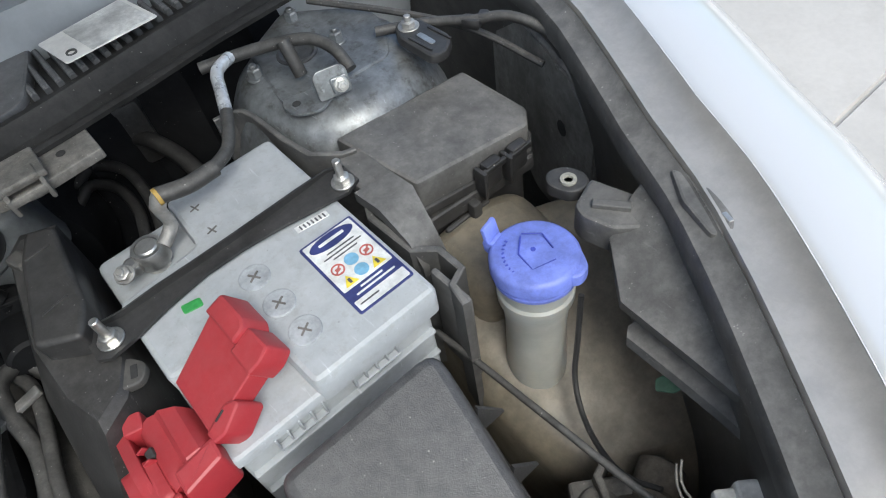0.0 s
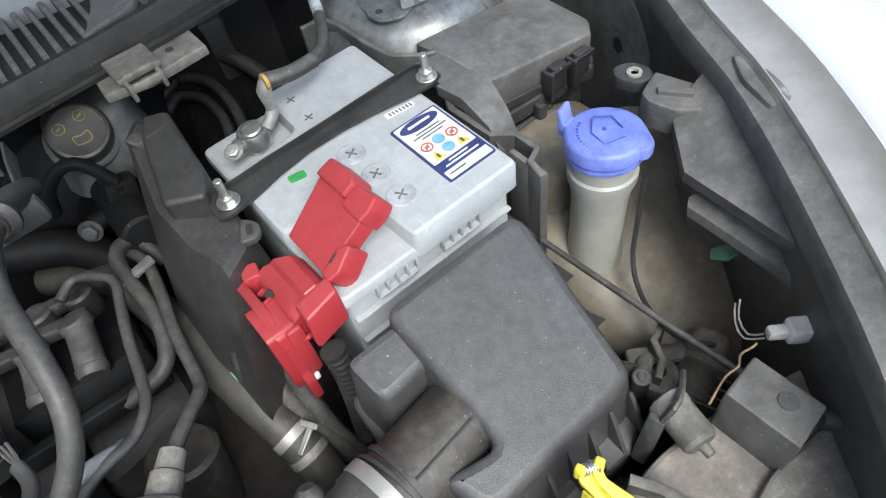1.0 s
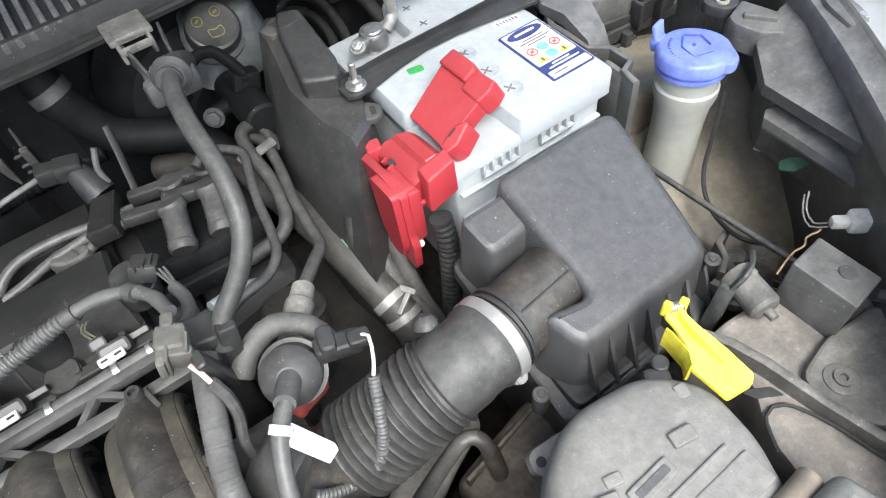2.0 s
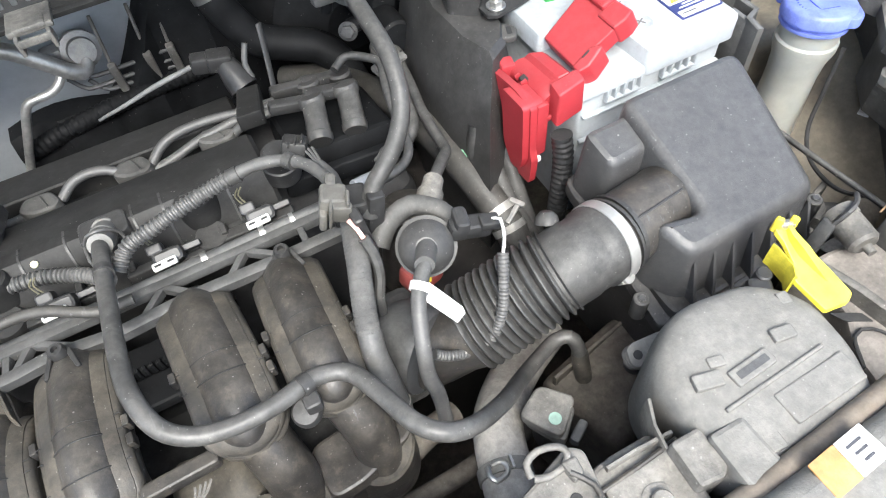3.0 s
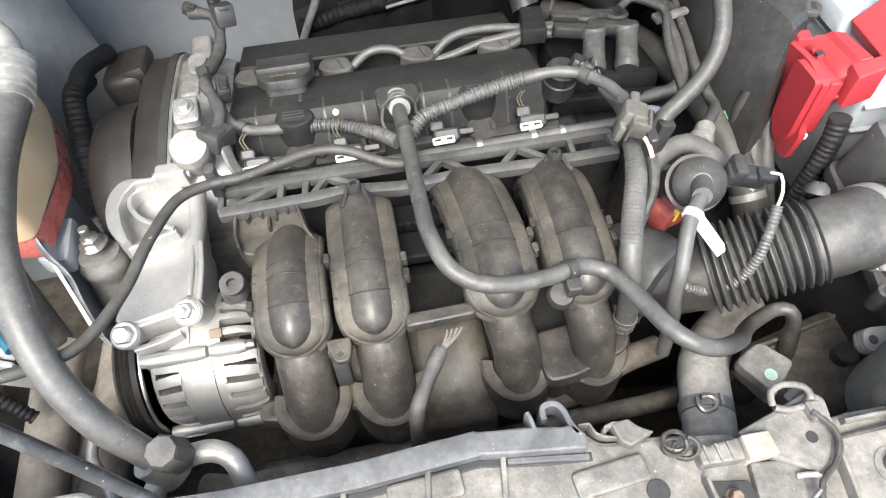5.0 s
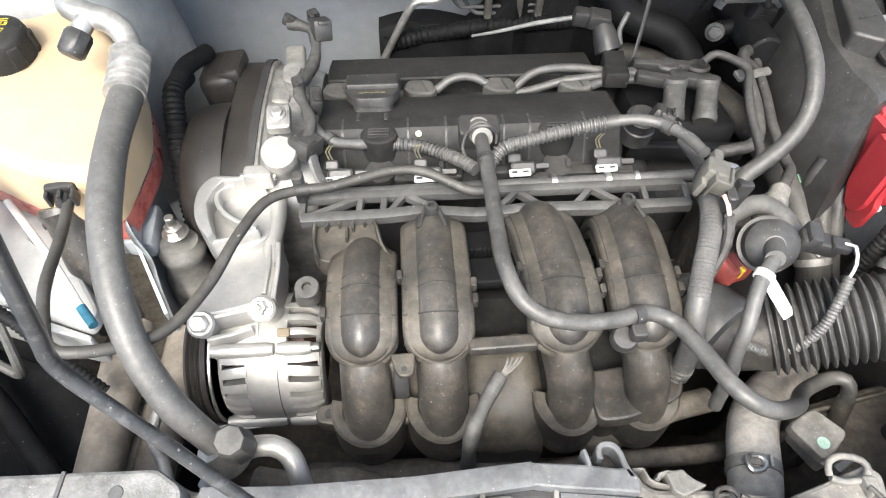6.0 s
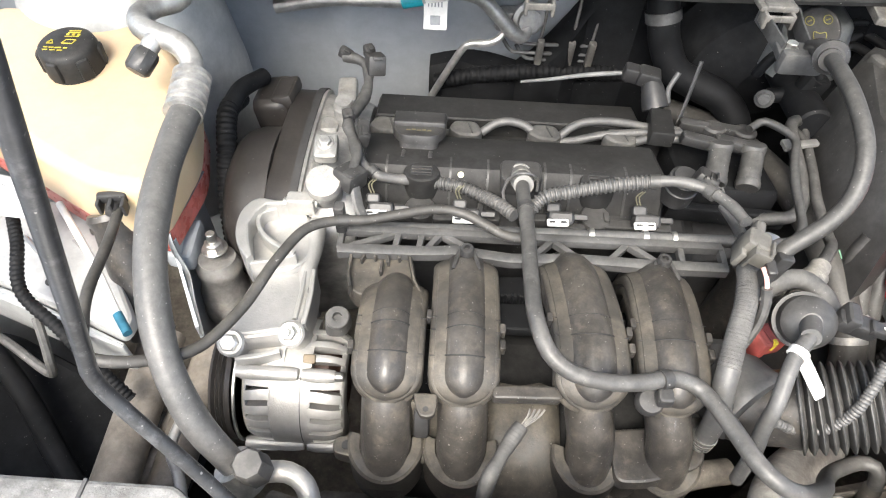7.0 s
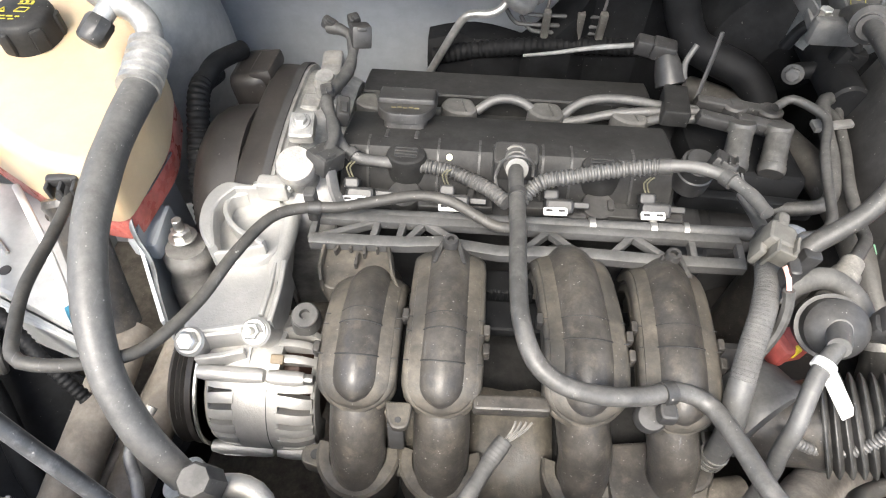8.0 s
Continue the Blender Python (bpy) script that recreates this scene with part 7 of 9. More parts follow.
# the two ridges that carry the long bolts
for a, deep in ((66.5 * D, 0.0675), (-17 * D, 0.0630)):
    cy, cz = AY - deep * math.cos(a), AZ + deep * math.sin(a)
    for x0, x1 in ((-0.2400, -0.1850), (-0.1815, -0.1520)):
        g = Geo()
        tube(g, [(x0, cy, cz), (x0 * 0.5 + x1 * 0.5, cy - 0.0003, cz), (x1, cy, cz)], lambda s, L: 0.0064 - 0.0012 * (s < 0.002 or s > L - 0.002), n=16)
        part("bolt_ridge", g, M_MOUNT, alt)
    g = Geo()
    cyl(g, (-0.1530, cy, cz), (-0.1440, cy, cz), 0.0048, n=6, bev=0.0006)
    part("tie_bolt", g, M_STEEL, alt)
    g = Geo()
    u = Vector((0, -math.cos(a), math.sin(a)))
    prism(g, rrect(0.0200, 0.0040, 0.0018), 0.0052, 0.0072, 0.0004, Matrix.Translation((-0.220, cy, cz)) @ u.to_track_quat("Z", "X").to_matrix().to_4x4() @ Matrix.Rotation(radians(90), 4, "Z"))
    part("ridge_slot", g, M_ALU_BRIGHT, alt)
g = Geo()
rbox(g, (-0.1775, -0.136, 0.7515), (0.011, 0.008, 0.007), 0.001, (20, 0, 0))
part("seam_window", g, surf("tan_window", (0.22, 0.17, 0.11), 0.6), alt)
g = Geo()
prism(g, rpoly([(-0.162, -0.128), (-0.144, -0.128), (-0.138, -0.114), (-0.146, -0.106), (-0.160, -0.107)], 0.007, 4), 0.782, 0.7965, 0.003, slope=lambda x, y: 0.12 * (y + 0.12))
part("top_lug", g, M_GREYDUST, alt)
g = Geo()
lathe(g, (-0.150, -0.119, 0.7965), (-0.150, -0.120, 0.803), [(0, 0.0105), (0.004, 0.0105), (0.005, 0.0095), (0.005, 0.0042), (0.001, 0.0038)], 22)
part("lug_washer", g, M_GREYDUST, alt)
g = Geo()
prism(g, rpoly([(-0.150, -0.194), (-0.130, -0.190), (-0.122, -0.200), (-0.130, -0.212), (-0.150, -0.208)], 0.006, 3), 0.702, 0.7195, 0.002)
fl_ = part("front_lug", g, M_DUSTY, alt)
g = Geo()
cyl(g, (-0.138, -0.201, 0.7190), (-0.138, -0.201, 0.7206), 0.0042, n=16, bev=0.0003)
part("lug_hole", g, M_DEEP, fl_)
pul = thing("drive_pulley", (-0.26, -0.125, 0.62), "dark grooved belt pulley beside the alternator", "pulley")
g = Geo()
lathe(g, (-0.268, AY, AZ), (-0.244, AY, AZ), [(0, 0.030), (0.001, 0.060), (0.004, 0.062), (0.006, 0.058), (0.008, 0.061), (0.010, 0.058), (0.012, 0.061), (0.014, 0.058), (0.016, 0.062), (0.020, 0.060), (0.024, 0.03)], 44)
part("wheel", g, M_TIMING, pul)
g = Geo()
lathe(g, (-0.2445, AY, AZ), (-0.2425, AY, AZ), [(0, 0.0630), (0.002, 0.0632), (0.002, 0.0600), (0, 0.0600)], 44)
part("rim_edge", g, M_STEEL, pul)

# ---- front panel and what stands behind it ----
m_hook = surf("blue_grey_plastic", (0.090, 0.094, 0.102), 0.5, dust=0.55, wiped=0.4, dust_col=(0.19, 0.188, 0.182), specks=0.6, grime=0.25, stain=(0.06, 0.055, 0.05), stain_amount=0.4, scale=80)
fp = thing("front_panel", (0.05, -0.36, 0.70), "dirty grey plastic front cross panel with hooks and bolts", "front panel", kind="structure")
edge = [(-0.345, -0.274), (-0.234, -0.275), (-0.216, -0.287), (-0.150, -0.293), (-0.060, -0.288), (-0.025, -0.286), (0.050, -0.282), (0.090, -0.290), (0.100, -0.302), (0.140, -0.304), (0.190, -0.312), (0.250, -0.316), (0.262, -0.312)]
g = Geo()
prism(g, rpoly(edge + [(0.300, -0.318), (0.300, -0.47), (-0.345, -0.47)], 0.006), 0.76, 0.812, 0.004)
part("deck", g, M_PANEL, fp)
g = Geo()
prism(g, rpoly([(-0.36, -0.276), (-0.232, -0.277), (-0.214, -0.290), (-0.210, -0.34), (-0.36, -0.34)], 0.005), 0.805, 0.832, 0.003)
part("bright_plate", g, surf("galvanised_sheet", (0.19, 0.19, 0.185), 0.55, metal=0.3, dust=0.5, dust_col=(0.27, 0.265, 0.25), specks=1.0, stain=(0.10, 0.095, 0.085), stain_amount=0.6, grime=0.35, bump=1.0), fp, "dull galvanised plate")
g = Geo()
rbox(g, (-0.295, -0.306, 0.8325), (0.003, 0.060, 0.002), 0.0006, (0, 0, -4))
cyl(g, (-0.256, -0.292, 0.831), (-0.256, -0.292, 0.8328), 0.005, n=16, bev=0.0003)
part("plate_seam", g, M_DARKSTEEL, fp)
g = Geo()
wall_along(g, [(-0.205, -0.2965), (-0.150, -0.2985), (-0.060, -0.2965), (-0.022, -0.2935), (0.019, -0.2905)], 0.80, 0.8235, 0.0165)
part("edge_rib", g, m_hook, fp, "blue-grey edge bar")
# Dark strip on the deck, drawn as the shadow below the edge bar.
g = Geo()
wall_along(g, [(-0.205, -0.3070), (-0.060, -0.3070), (0.018, -0.3010), (0.060, -0.3075), (0.092, -0.3100)], 0.808, 0.8130, 0.006)
part("deck_shadow_strip", g, M_DEEP, fp)
g = Geo()
prism(g, rpoly([(0.0165, -0.2828), (0.0560, -0.2866), (0.0760, -0.2900), (0.0840, -0.2890), (0.0905, -0.2985), (0.0880, -0.3072), (0.0370, -0.3018), (0.0165, -0.2985)], 0.0012, 3), 0.798, 0.8240, 0.0020)
hk = part("hook", g, m_hook, fp, "blue-grey hook")
g = Geo()
wall_along(g, [(p.x, p.y) for p in curve([(0.0658, -0.2835, 0), (0.0655, -0.2790, 0), (0.0668, -0.2748, 0), (0.0710, -0.2732, 0), (0.0765, -0.2745, 0), (0.0800, -0.2800, 0), (0.0818, -0.2880, 0), (0.0850, -0.2960, 0)], 0.0015)], 0.806, 0.8240, 0.0042)
part("hook_jaw", g, m_hook, hk)
g = Geo()
wall_along(g, [(0.0552, -0.2765), (0.0566, -0.2815), (0.0576, -0.2890)], 0.806, 0.8240, 0.0034)
part("hook_prong", g, m_hook, hk)
g = Geo()
wall_along(g, [(0.0360, -0.3035), (0.0600, -0.3062), (0.0895, -0.3100)], 0.800, 0.8160, 0.0040)
part("hook_edge", g, m_hook, hk)
g = Geo()
wall_along(g, [(0.0885, -0.2890), (0.0960, -0.2890), (0.0985, -0.2960), (0.1030, -0.2990), (0.1110, -0.3015), (0.1150, -0.2985)], 0.800, 0.8150, 0.0024)
part("deck_lip", g, M_PANEL, fp)
g = Geo()
prism(g, rpoly([(0.1090, -0.2930), (0.1215, -0.2915), (0.1270, -0.2980), (0.1360, -0.3030), (0.1180, -0.3100), (0.1120, -0.3060)], 0.0016), 0.806, 0.8195, 0.0015)
wall_along(g, [(0.1032, -0.2975), (0.1050, -0.2945), (0.1110, -0.2928), (0.1160, -0.2940)], 0.806, 0.8190, 0.0030)
part("lug", g, M_PANEL, fp)
for k, (x, w) in enumerate(((-0.075, 0.004), (-0.020, 0.004), (0.03, 0.004), (-0.13, 0.004))):
    g = Geo()
    rbox(g, (x, -0.325, 0.813), (w, 0.055, 0.010), 0.001, (0, 0, -8))
    part("deck_rib", g, M_PANEL, fp)
g = Geo()
wall_along(g, [(-0.13, -0.352), (0.0, -0.345), (0.12, -0.352)], 0.80, 0.818, 0.004)
part("deck_ridge", g, M_PANEL, fp)
# openings, raised pads and the big bolt of the deck
g = Geo()
# The opening is a dark plate on the deck, coloured as its shaded inside.
prism(g, rpoly([(0.159, -0.339), (0.186, -0.343), (0.190, -0.372), (0.157, -0.366)], 0.003), 0.8122, 0.8134, 0.0004)
part("deck_opening", g, M_DEEP, fp, "dark rectangular opening")
g = Geo()
rbox(g, (0.1585, -0.352, 0.817), (0.003, 0.030, 0.010), 0.001, (0, 0, 4))
part("opening_rim", g, M_PANEL, fp)
g = Geo()
bolt(g, (0.172, -0.352, 0.8125), (0, 0, 1), 0.0042, 0.007, 1.5)
part("rusty_bolt", g, surf("brown_rust", (0.20, 0.12, 0.08), 0.7, dust=0.3), fp, "small rusty bolt")
g = Geo()
prism(g, rpoly([(0.253, -0.328), (0.309, -0.324), (0.306, -0.392), (0.244, -0.398)], 0.004), 0.806, 0.8165, 0.002)
pad_ = part("bolt_pad", g, M_PANEL, fp)
g = Geo()
lathe(g, (0.279, -0.352, 0.816), (0.279, -0.352, 0.824), [(0, 0.0125), (0.0012, 0.0125), (0.0016, 0.0115), (0.0016, 0.0075), (0.006, 0.0072), (0.007, 0.0062), (0.0072, 0.002)], 24)
part("flange_bolt", g, M_PANEL, pad_)
g = Geo()
wall_along(g, [(0.250, -0.322), (0.247, -0.345), (0.240, -0.40)], 0.806, 0.822, 0.003)
part("pad_rib", g, M_PANEL, fp)
g = Geo()
wall_along(g, [(0.262, -0.319), (0.285, -0.3185), (0.312, -0.320)], 0.806, 0.819, 0.003)
part("pad_rib", g, M_PANEL, fp)
for x, y, a in ((-0.02, -0.312, 4), (-0.10, -0.318, -3), (0.10, -0.325, 6)):
    g = Geo()
    prism(g, rrect(0.05, 0.018, 0.004), 0.810, 0.8155, 0.002, Matrix.Translation((x, y, 0)) @ Matrix.Rotation(radians(a), 4, "Z"))
    part("raised_pad", g, M_PANEL, fp)
# release latch, its loop, loom and the bolted plates
g = Geo()
prism(g, rpoly([(0.187, -0.314), (0.217, -0.305), (0.247, -0.295), (0.256, -0.302), (0.252, -0.327), (0.234, -0.352), (0.203, -0.334)], 0.004), 0.802, 0.821, 0.003)
lb = part("latch_body", g, M_PANEL, fp)
g = Geo()
tube(g, [(0.216, -0.303, 0.826), (0.217, -0.295, 0.829), (0.227, -0.2915, 0.830), (0.240, -0.295, 0.829), (0.2435, -0.301, 0.826), (0.238, -0.306, 0.824), (0.226, -0.307, 0.824), (0.217, -0.304, 0.825)], 0.0025, n=10)
part("latch_loop", g, M_PANEL, lb)
g = Geo()
prism(g, rpoly([(0.236, -0.304), (0.247, -0.305), (0.246, -0.316), (0.238, -0.318)], 0.002), 0.818, 0.829, 0.002)
part("latch_arm", g, M_PANEL, lb)
g = Geo()
tube(g, [(0.238, -0.312, 0.828), (0.247, -0.325, 0.827), (0.245, -0.337, 0.826), (0.236, -0.347, 0.825), (0.226, -0.354, 0.823), (0.220, -0.375, 0.815)], 0.0022, n=8)
part("release_wire", g, M_RUNNER, lb)
g = Geo()
cyl(g, (0.234, -0.326, 0.8205), (0.234, -0.326, 0.8216), 0.004, n=16, bev=0.0003)
part("latch_hole", g, M_DEEP, lb)
g = Geo()
prism(g, rpoly([(0.187, -0.3175), (0.206, -0.3175), (0.2075, -0.333), (0.187, -0.334)], 0.0015), 0.806, 0.826, 0.001)
part("cream_block", g, surf("cream_plastic", (0.36, 0.325, 0.27), 0.5, dust=0.5, dust_col=(0.36, 0.33, 0.28)), fp, "cream plastic block")
g = Geo()
prism(g, rpoly([(0.157, -0.320), (0.1865, -0.3175), (0.1865, -0.332), (0.157, -0.331)], 0.002), 0.808, 0.823, 0.002)
pp = part("panel_plug", g, M_PANEL, fp)
for k in range(3):
    g = Geo()
    rbox(g, (0.162 + k * 0.008, -0.3250, 0.8235), (0.002, 0.012, 0.002), 0.0005, (0, 0, 4))
    part("plug_rib", g, M_PANEL, pp)
for k, (cx, cy, rr) in enumerate(((0.147, -0.312, 0.0085), (0.144, -0.316, 0.0075), (0.150, -0.319, 0.008))):
    g = Geo()
    tube(g, [(cx + rr * math.cos(a * 0.62 + k), cy + rr * 0.8 * math.sin(a * 0.62 + k), 0.816 + 0.002 * k + 0.0008 * a) for a in range(10)], 0.0017, n=7)
    part("coiled_wire", g, M_RUNNER, fp)
g = Geo()
prism(g, rpoly([(0.189, -0.333), (0.221, -0.337), (0.213, -0.380), (0.183, -0.372)], 0.003), 0.806, 0.818, 0.002)
part("lower_plate", g, M_PANEL, fp)
g = Geo()
tube(g, [(0.214, -0.347, 0.819), (0.225, -0.349, 0.822), (0.227, -0.355, 0.822), (0.218, -0.361, 0.820), (0.210, -0.368, 0.818)], 0.0022, n=8, squash=0.6)
part("spring_clip", g, M_ALU, fp)
for p, r in (((0.127, -0.339, 0.8122), 0.0075), ((0.128, -0.372, 0.812), 0.008)):
    g = Geo()
    cyl(g, p, (p[0], p[1], p[2] + 0.0012), r, n=18, bev=0.0003)
    part("round_hole", g, M_DEEP, fp)
g = Geo()
tube(g, [(0.165, -0.352, 0.816), (0.174, -0.380, 0.816), (0.185, -0.42, 0.81)], 0.003, n=6, squash=0.5)
part("bright_strip", g, M_ALU, fp)
g = Geo()
prism(g, rpoly([(0.266, -0.312), (0.300, -0.312), (0.312, -0.324), (0.266, -0.326)], 0.003), 0.785, 0.811, 0.003)
part("raised_block", g, M_PANEL, fp)
g = Geo()
prism(g, rpoly([(0.265, -0.334), (0.303, -0.337), (0.318, -0.41), (0.262, -0.41), (0.258, -0.379)], 0.003), 0.785, 0.806, 0.002)
bp = part("bolt_plate", g, M_PANEL, fp)
g = Geo()
cyl(g, (0.284, -0.351, 0.805), (0.284, -0.351, 0.8078), 0.0115, n=28, bev=0.001)
part("washer", g, M_PANEL, bp)
g = Geo()
bolt(g, (0.284, -0.351, 0.8072), (0, 0, 1), 0.0052, 0.005, 1.25)
part("panel_bolt", g, M_PANEL, bp)
g = Geo()
tube(g, [(0.252, -0.329, 0.815), (0.279, -0.3275, 0.816), (0.312, -0.325, 0.817)], 0.0018, n=8)
part("thin_rod", g, M_RUNNER, fp)
g = Geo()
prism(g, rpoly([(0.301, -0.327), (0.323, -0.327), (0.326, -0.353), (0.317, -0.360), (0.300, -0.358)], 0.003), 0.785, 0.831, 0.003)
part("square_block", g, M_PANEL, fp)
g = Geo()
wall_along(g, [(0.290, -0.361), (0.297, -0.375), (0.306, -0.396)], 0.795, 0.821, 0.003)
part("upright_rib", g, M_PANEL, fp)
g = Geo()
wall_along(g, [(0.312, -0.296), (0.304, -0.312), (0.301, -0.328)], 0.79, 0.822, 0.003)
part("upright_rib", g, M_PANEL, fp)

# right shelf with the washer bolt
shf = thing("corner_shelf", (0.53, -0.32, 0.74), "dirty grey plastic shelf in the front corner", "shelf", kind="structure")
g = Geo()
prism(g, rpoly([(0.482, -0.262), (0.520, -0.258), (0.560, -0.262), (0.645, -0.285), (0.690, -0.33), (0.66, -0.43), (0.60, -0.46), (0.47, -0.44), (0.462, -0.40), (0.476, -0.332), (0.498, -0.302)], 0.008), 0.73, 0.790, 0.004)
part("shelf_deck", g, surf("brown_dusted_shelf", (0.12, 0.11, 0.10), 0.55, dust=0.9, wiped=0.35, dust_col=(0.29, 0.262, 0.235), specks=0.6, stain=(0.09, 0.078, 0.066), stain_amount=0.5, grime=0.2), shf)
g = Geo()
prism(g, rpoly([(0.520, -0.320, 0.014), (0.560, -0.312), (0.612, -0.316), (0.61, -0.36), (0.545, -0.385), (0.520, -0.36, 0.014)], 0.008, 4), 0.788, 0.798, 0.003)
sp = part("bolt_pad", g, M_PANEL, shf)
g = Geo()
lathe(g, (0.541, -0.338, 0.797), (0.541, -0.338, 0.802), [(0, 0.012), (0.002, 0.012), (0.003, 0.010), (0.003, 0.0065), (0.005, 0.0065), (0.005, 0.003), (0.003, 0.0025)], 24)
part("washer", g, M_PANEL, sp)
g = Geo()
wall_along(g, [(0.492, -0.258), (0.502, -0.275), (0.509, -0.300), (0.516, -0.345), (0.528, -0.40)], 0.785, 0.806, 0.007)
part("shelf_rib", g, M_PANEL, shf)
g = Geo()
prism(g, rpoly([(0.484, -0.300), (0.505, -0.312), (0.507, -0.322), (0.490, -0.312)], 0.002), 0.7895, 0.7905, 0.0003)
part("slot", g, M_DEEP, shf)
g = Geo()
tube(g, [(0.470, -0.345, 0.792), (0.484, -0.324, 0.792), (0.500, -0.326, 0.792), (0.512, -0.350, 0.792), (0.52, -0.39, 0.792)], 0.0015, n=6)
part("seal_line", g, M_DEEP, shf)

# domed air intake housing
hs = thing("intake_housing", (0.39, -0.33, 0.72), "domed dusty grey plastic air intake housing with a sticker", "air intake")
g = Geo()
ring = rpoly([(0.316, -0.345, 0.02), (0.320, -0.276, 0.045), (0.366, -0.248, 0.05), (0.430, -0.257, 0.04), (0.458, -0.290, 0.03), (0.454, -0.335), (0.440, -0.370), (0.320, -0.374)], 0.012, 7)
mid = sum((Vector(p) for p in ring), Vector((0, 0))) / len(ring)
g.rings([[(*(mid + (p - mid) * k), z) for p in ring] for k, z in ((1.0, 0.74), (1.0, 0.800), (0.99, 0.810), (0.965, 0.8195), (0.92, 0.8265), (0.85, 0.8310), (0.74, 0.8335), (0.55, 0.8348), (0.25, 0.8352))])
part("dome", g, M_HOUSING, hs)
g = Geo()
prism(g, rpoly([(0.300, -0.380), (0.462, -0.372), (0.48, -0.46), (0.30, -0.46)], 0.008), 0.74, 0.850, 0.012, seg=4)
part("front_lobe", g, M_HOUSING, hs)
g = Geo()
tube(g, [(0.298, -0.376, 0.826), (0.36, -0.373, 0.832), (0.452, -0.366, 0.832)], 0.008, n=10)
part("groove_bead", g, surf("brown_dirt_strip", (0.22, 0.175, 0.13), 0.8, dust=0.3), hs)
for c, sz, rt in (((0.346, -0.308, 0.8345), (0.020, 0.011, 0.007), -14), ((0.411, -0.306, 0.835), (0.017, 0.010, 0.007), -10), ((0.377, -0.3145, 0.8355), (0.034, 0.012, 0.004), 4), ((0.360, -0.300, 0.8345), (0.012, 0.008, 0.004), -14),
                  ((0.434, -0.285, 0.828), (0.009, 0.010, 0.012), -10), ((0.385, -0.327, 0.8350), (0.085, 0.003, 0.004), 3), ((0.345, -0.350, 0.832), (0.035, 0.025, 0.004), -4), ((0.405, -0.345, 0.834), (0.06, 0.022, 0.004), 2)):
    g = Geo()
    rbox(g, c, sz, 0.0012, (0, 0, rt))
    part("moulded_step", g, M_HOUSING, hs)
g = Geo()
prism(g, rrect(0.026, 0.0052, 0.001), 0.8373, 0.8380, 0.0002, Matrix.Translation((0.377, -0.3145, 0)) @ Matrix.Rotation(radians(4), 4, "Z"))
part("step_recess", g, M_DARKSTEEL, hs)
g = Geo()
prism(g, rpoly([(0.322, -0.335), (0.350, -0.335), (0.352, -0.372), (0.322, -0.376)], 0.004), 0.80, 0.836, 0.004)
part("corner_block", g, M_HOUSING, hs)
for pts, mt, nm in (([(0.352, -0.378), (0.373, -0.376), (0.374, -0.398), (0.353, -0.400)], surf("orange_sticker_paper", (0.75, 0.36, 0.10), 0.5, dust=0.3, dust_col=(0.5, 0.42, 0.3)), "orange_sticker"), ([(0.3735, -0.376), (0.396, -0.374), (0.398, -0.396), (0.3745, -0.398)], M_WHITE, "white_sticker")):
    g = Geo()
    prism(g, rpoly(pts, 0.001), 0.8497, 0.8508, 0.0002)
    st = part(nm, g, mt, hs)
    if nm == "white_sticker":
        g = Geo()
        for k in range(3):
            rbox(g, (0.384 + k * 0.001, -0.381 - k * 0.005, 0.8510), (0.012 - k * 0.002, 0.0016, 0.0005), 0.0001, (0, 0, 5))
        part("print_bar", g, m_blackink, st)
g = Geo()
ear_m = Matrix.Translation((0.3500, -0.2520, 0.770)) @ Matrix.Rotation(radians(16), 4, "X") @ Matrix.Rotation(radians(-12), 4, "Z") @ Matrix.Scale(0.62, 4)
for zz in (-0.016, -0.008, 0.0):
    prism(g, rpoly([(-0.014, 0.010), (-0.006, 0.016), (0.040, 0.022), (0.046, -0.022), (-0.008, -0.015), (-0.015, -0.008)], 0.007, 4), zz - 0.0055, zz, 0.0018, ear_m)
    prism(g, rrect(0.024, 0.022, 0.008), zz - 0.0085, zz - 0.004, 0.001, ear_m)
ear = part("mount_ear", g, M_HOUSING, hs)
g = Geo()
cyl(g, ear_m @ Vector((-0.002, 0, -0.001)), ear_m @ Vector((-0.002, 0, 0.0006)), 0.0038, n=16, bev=0.0003)
part("ear_hole", g, M_DEEP, ear)
g = Geo()
rbox(g, (0.432, -0.268, 0.822), (0.018, 0.014, 0.012), 0.003, (0, 0, -30))
cyl(g, (0.440, -0.262, 0.815), (0.440, -0.262, 0.83), 0.006, n=14)
part("side_clip", g, M_BLACK2, hs)

g = Geo()
prism(g, rpoly([(0.300, -0.195), (0.405, -0.175), (0.425, -0.255), (0.33, -0.29)], 0.015, 4), 0.48, 0.668, 0.012, seg=3, slope=lambda x, y: 0.15 * (x - 0.36))
rz = thing("resonator_box", (0.36, -0.23, 0.48), "brown dusty plastic resonator box deep beside the radiator", "resonator box")
part("box", g, M_UNDER, rz)
g = Geo()
wall_along(g, [(0.312, -0.205), (0.360, -0.196), (0.400, -0.188)], 0.64, 0.676, 0.004)
part("top_rib", g, M_UNDER, rz)
g = Geo()
cyl(g, (0.385, -0.228, 0.660), (0.386, -0.229, 0.682), 0.011, n=18)
part("spout", g, M_RUBBER, rz)

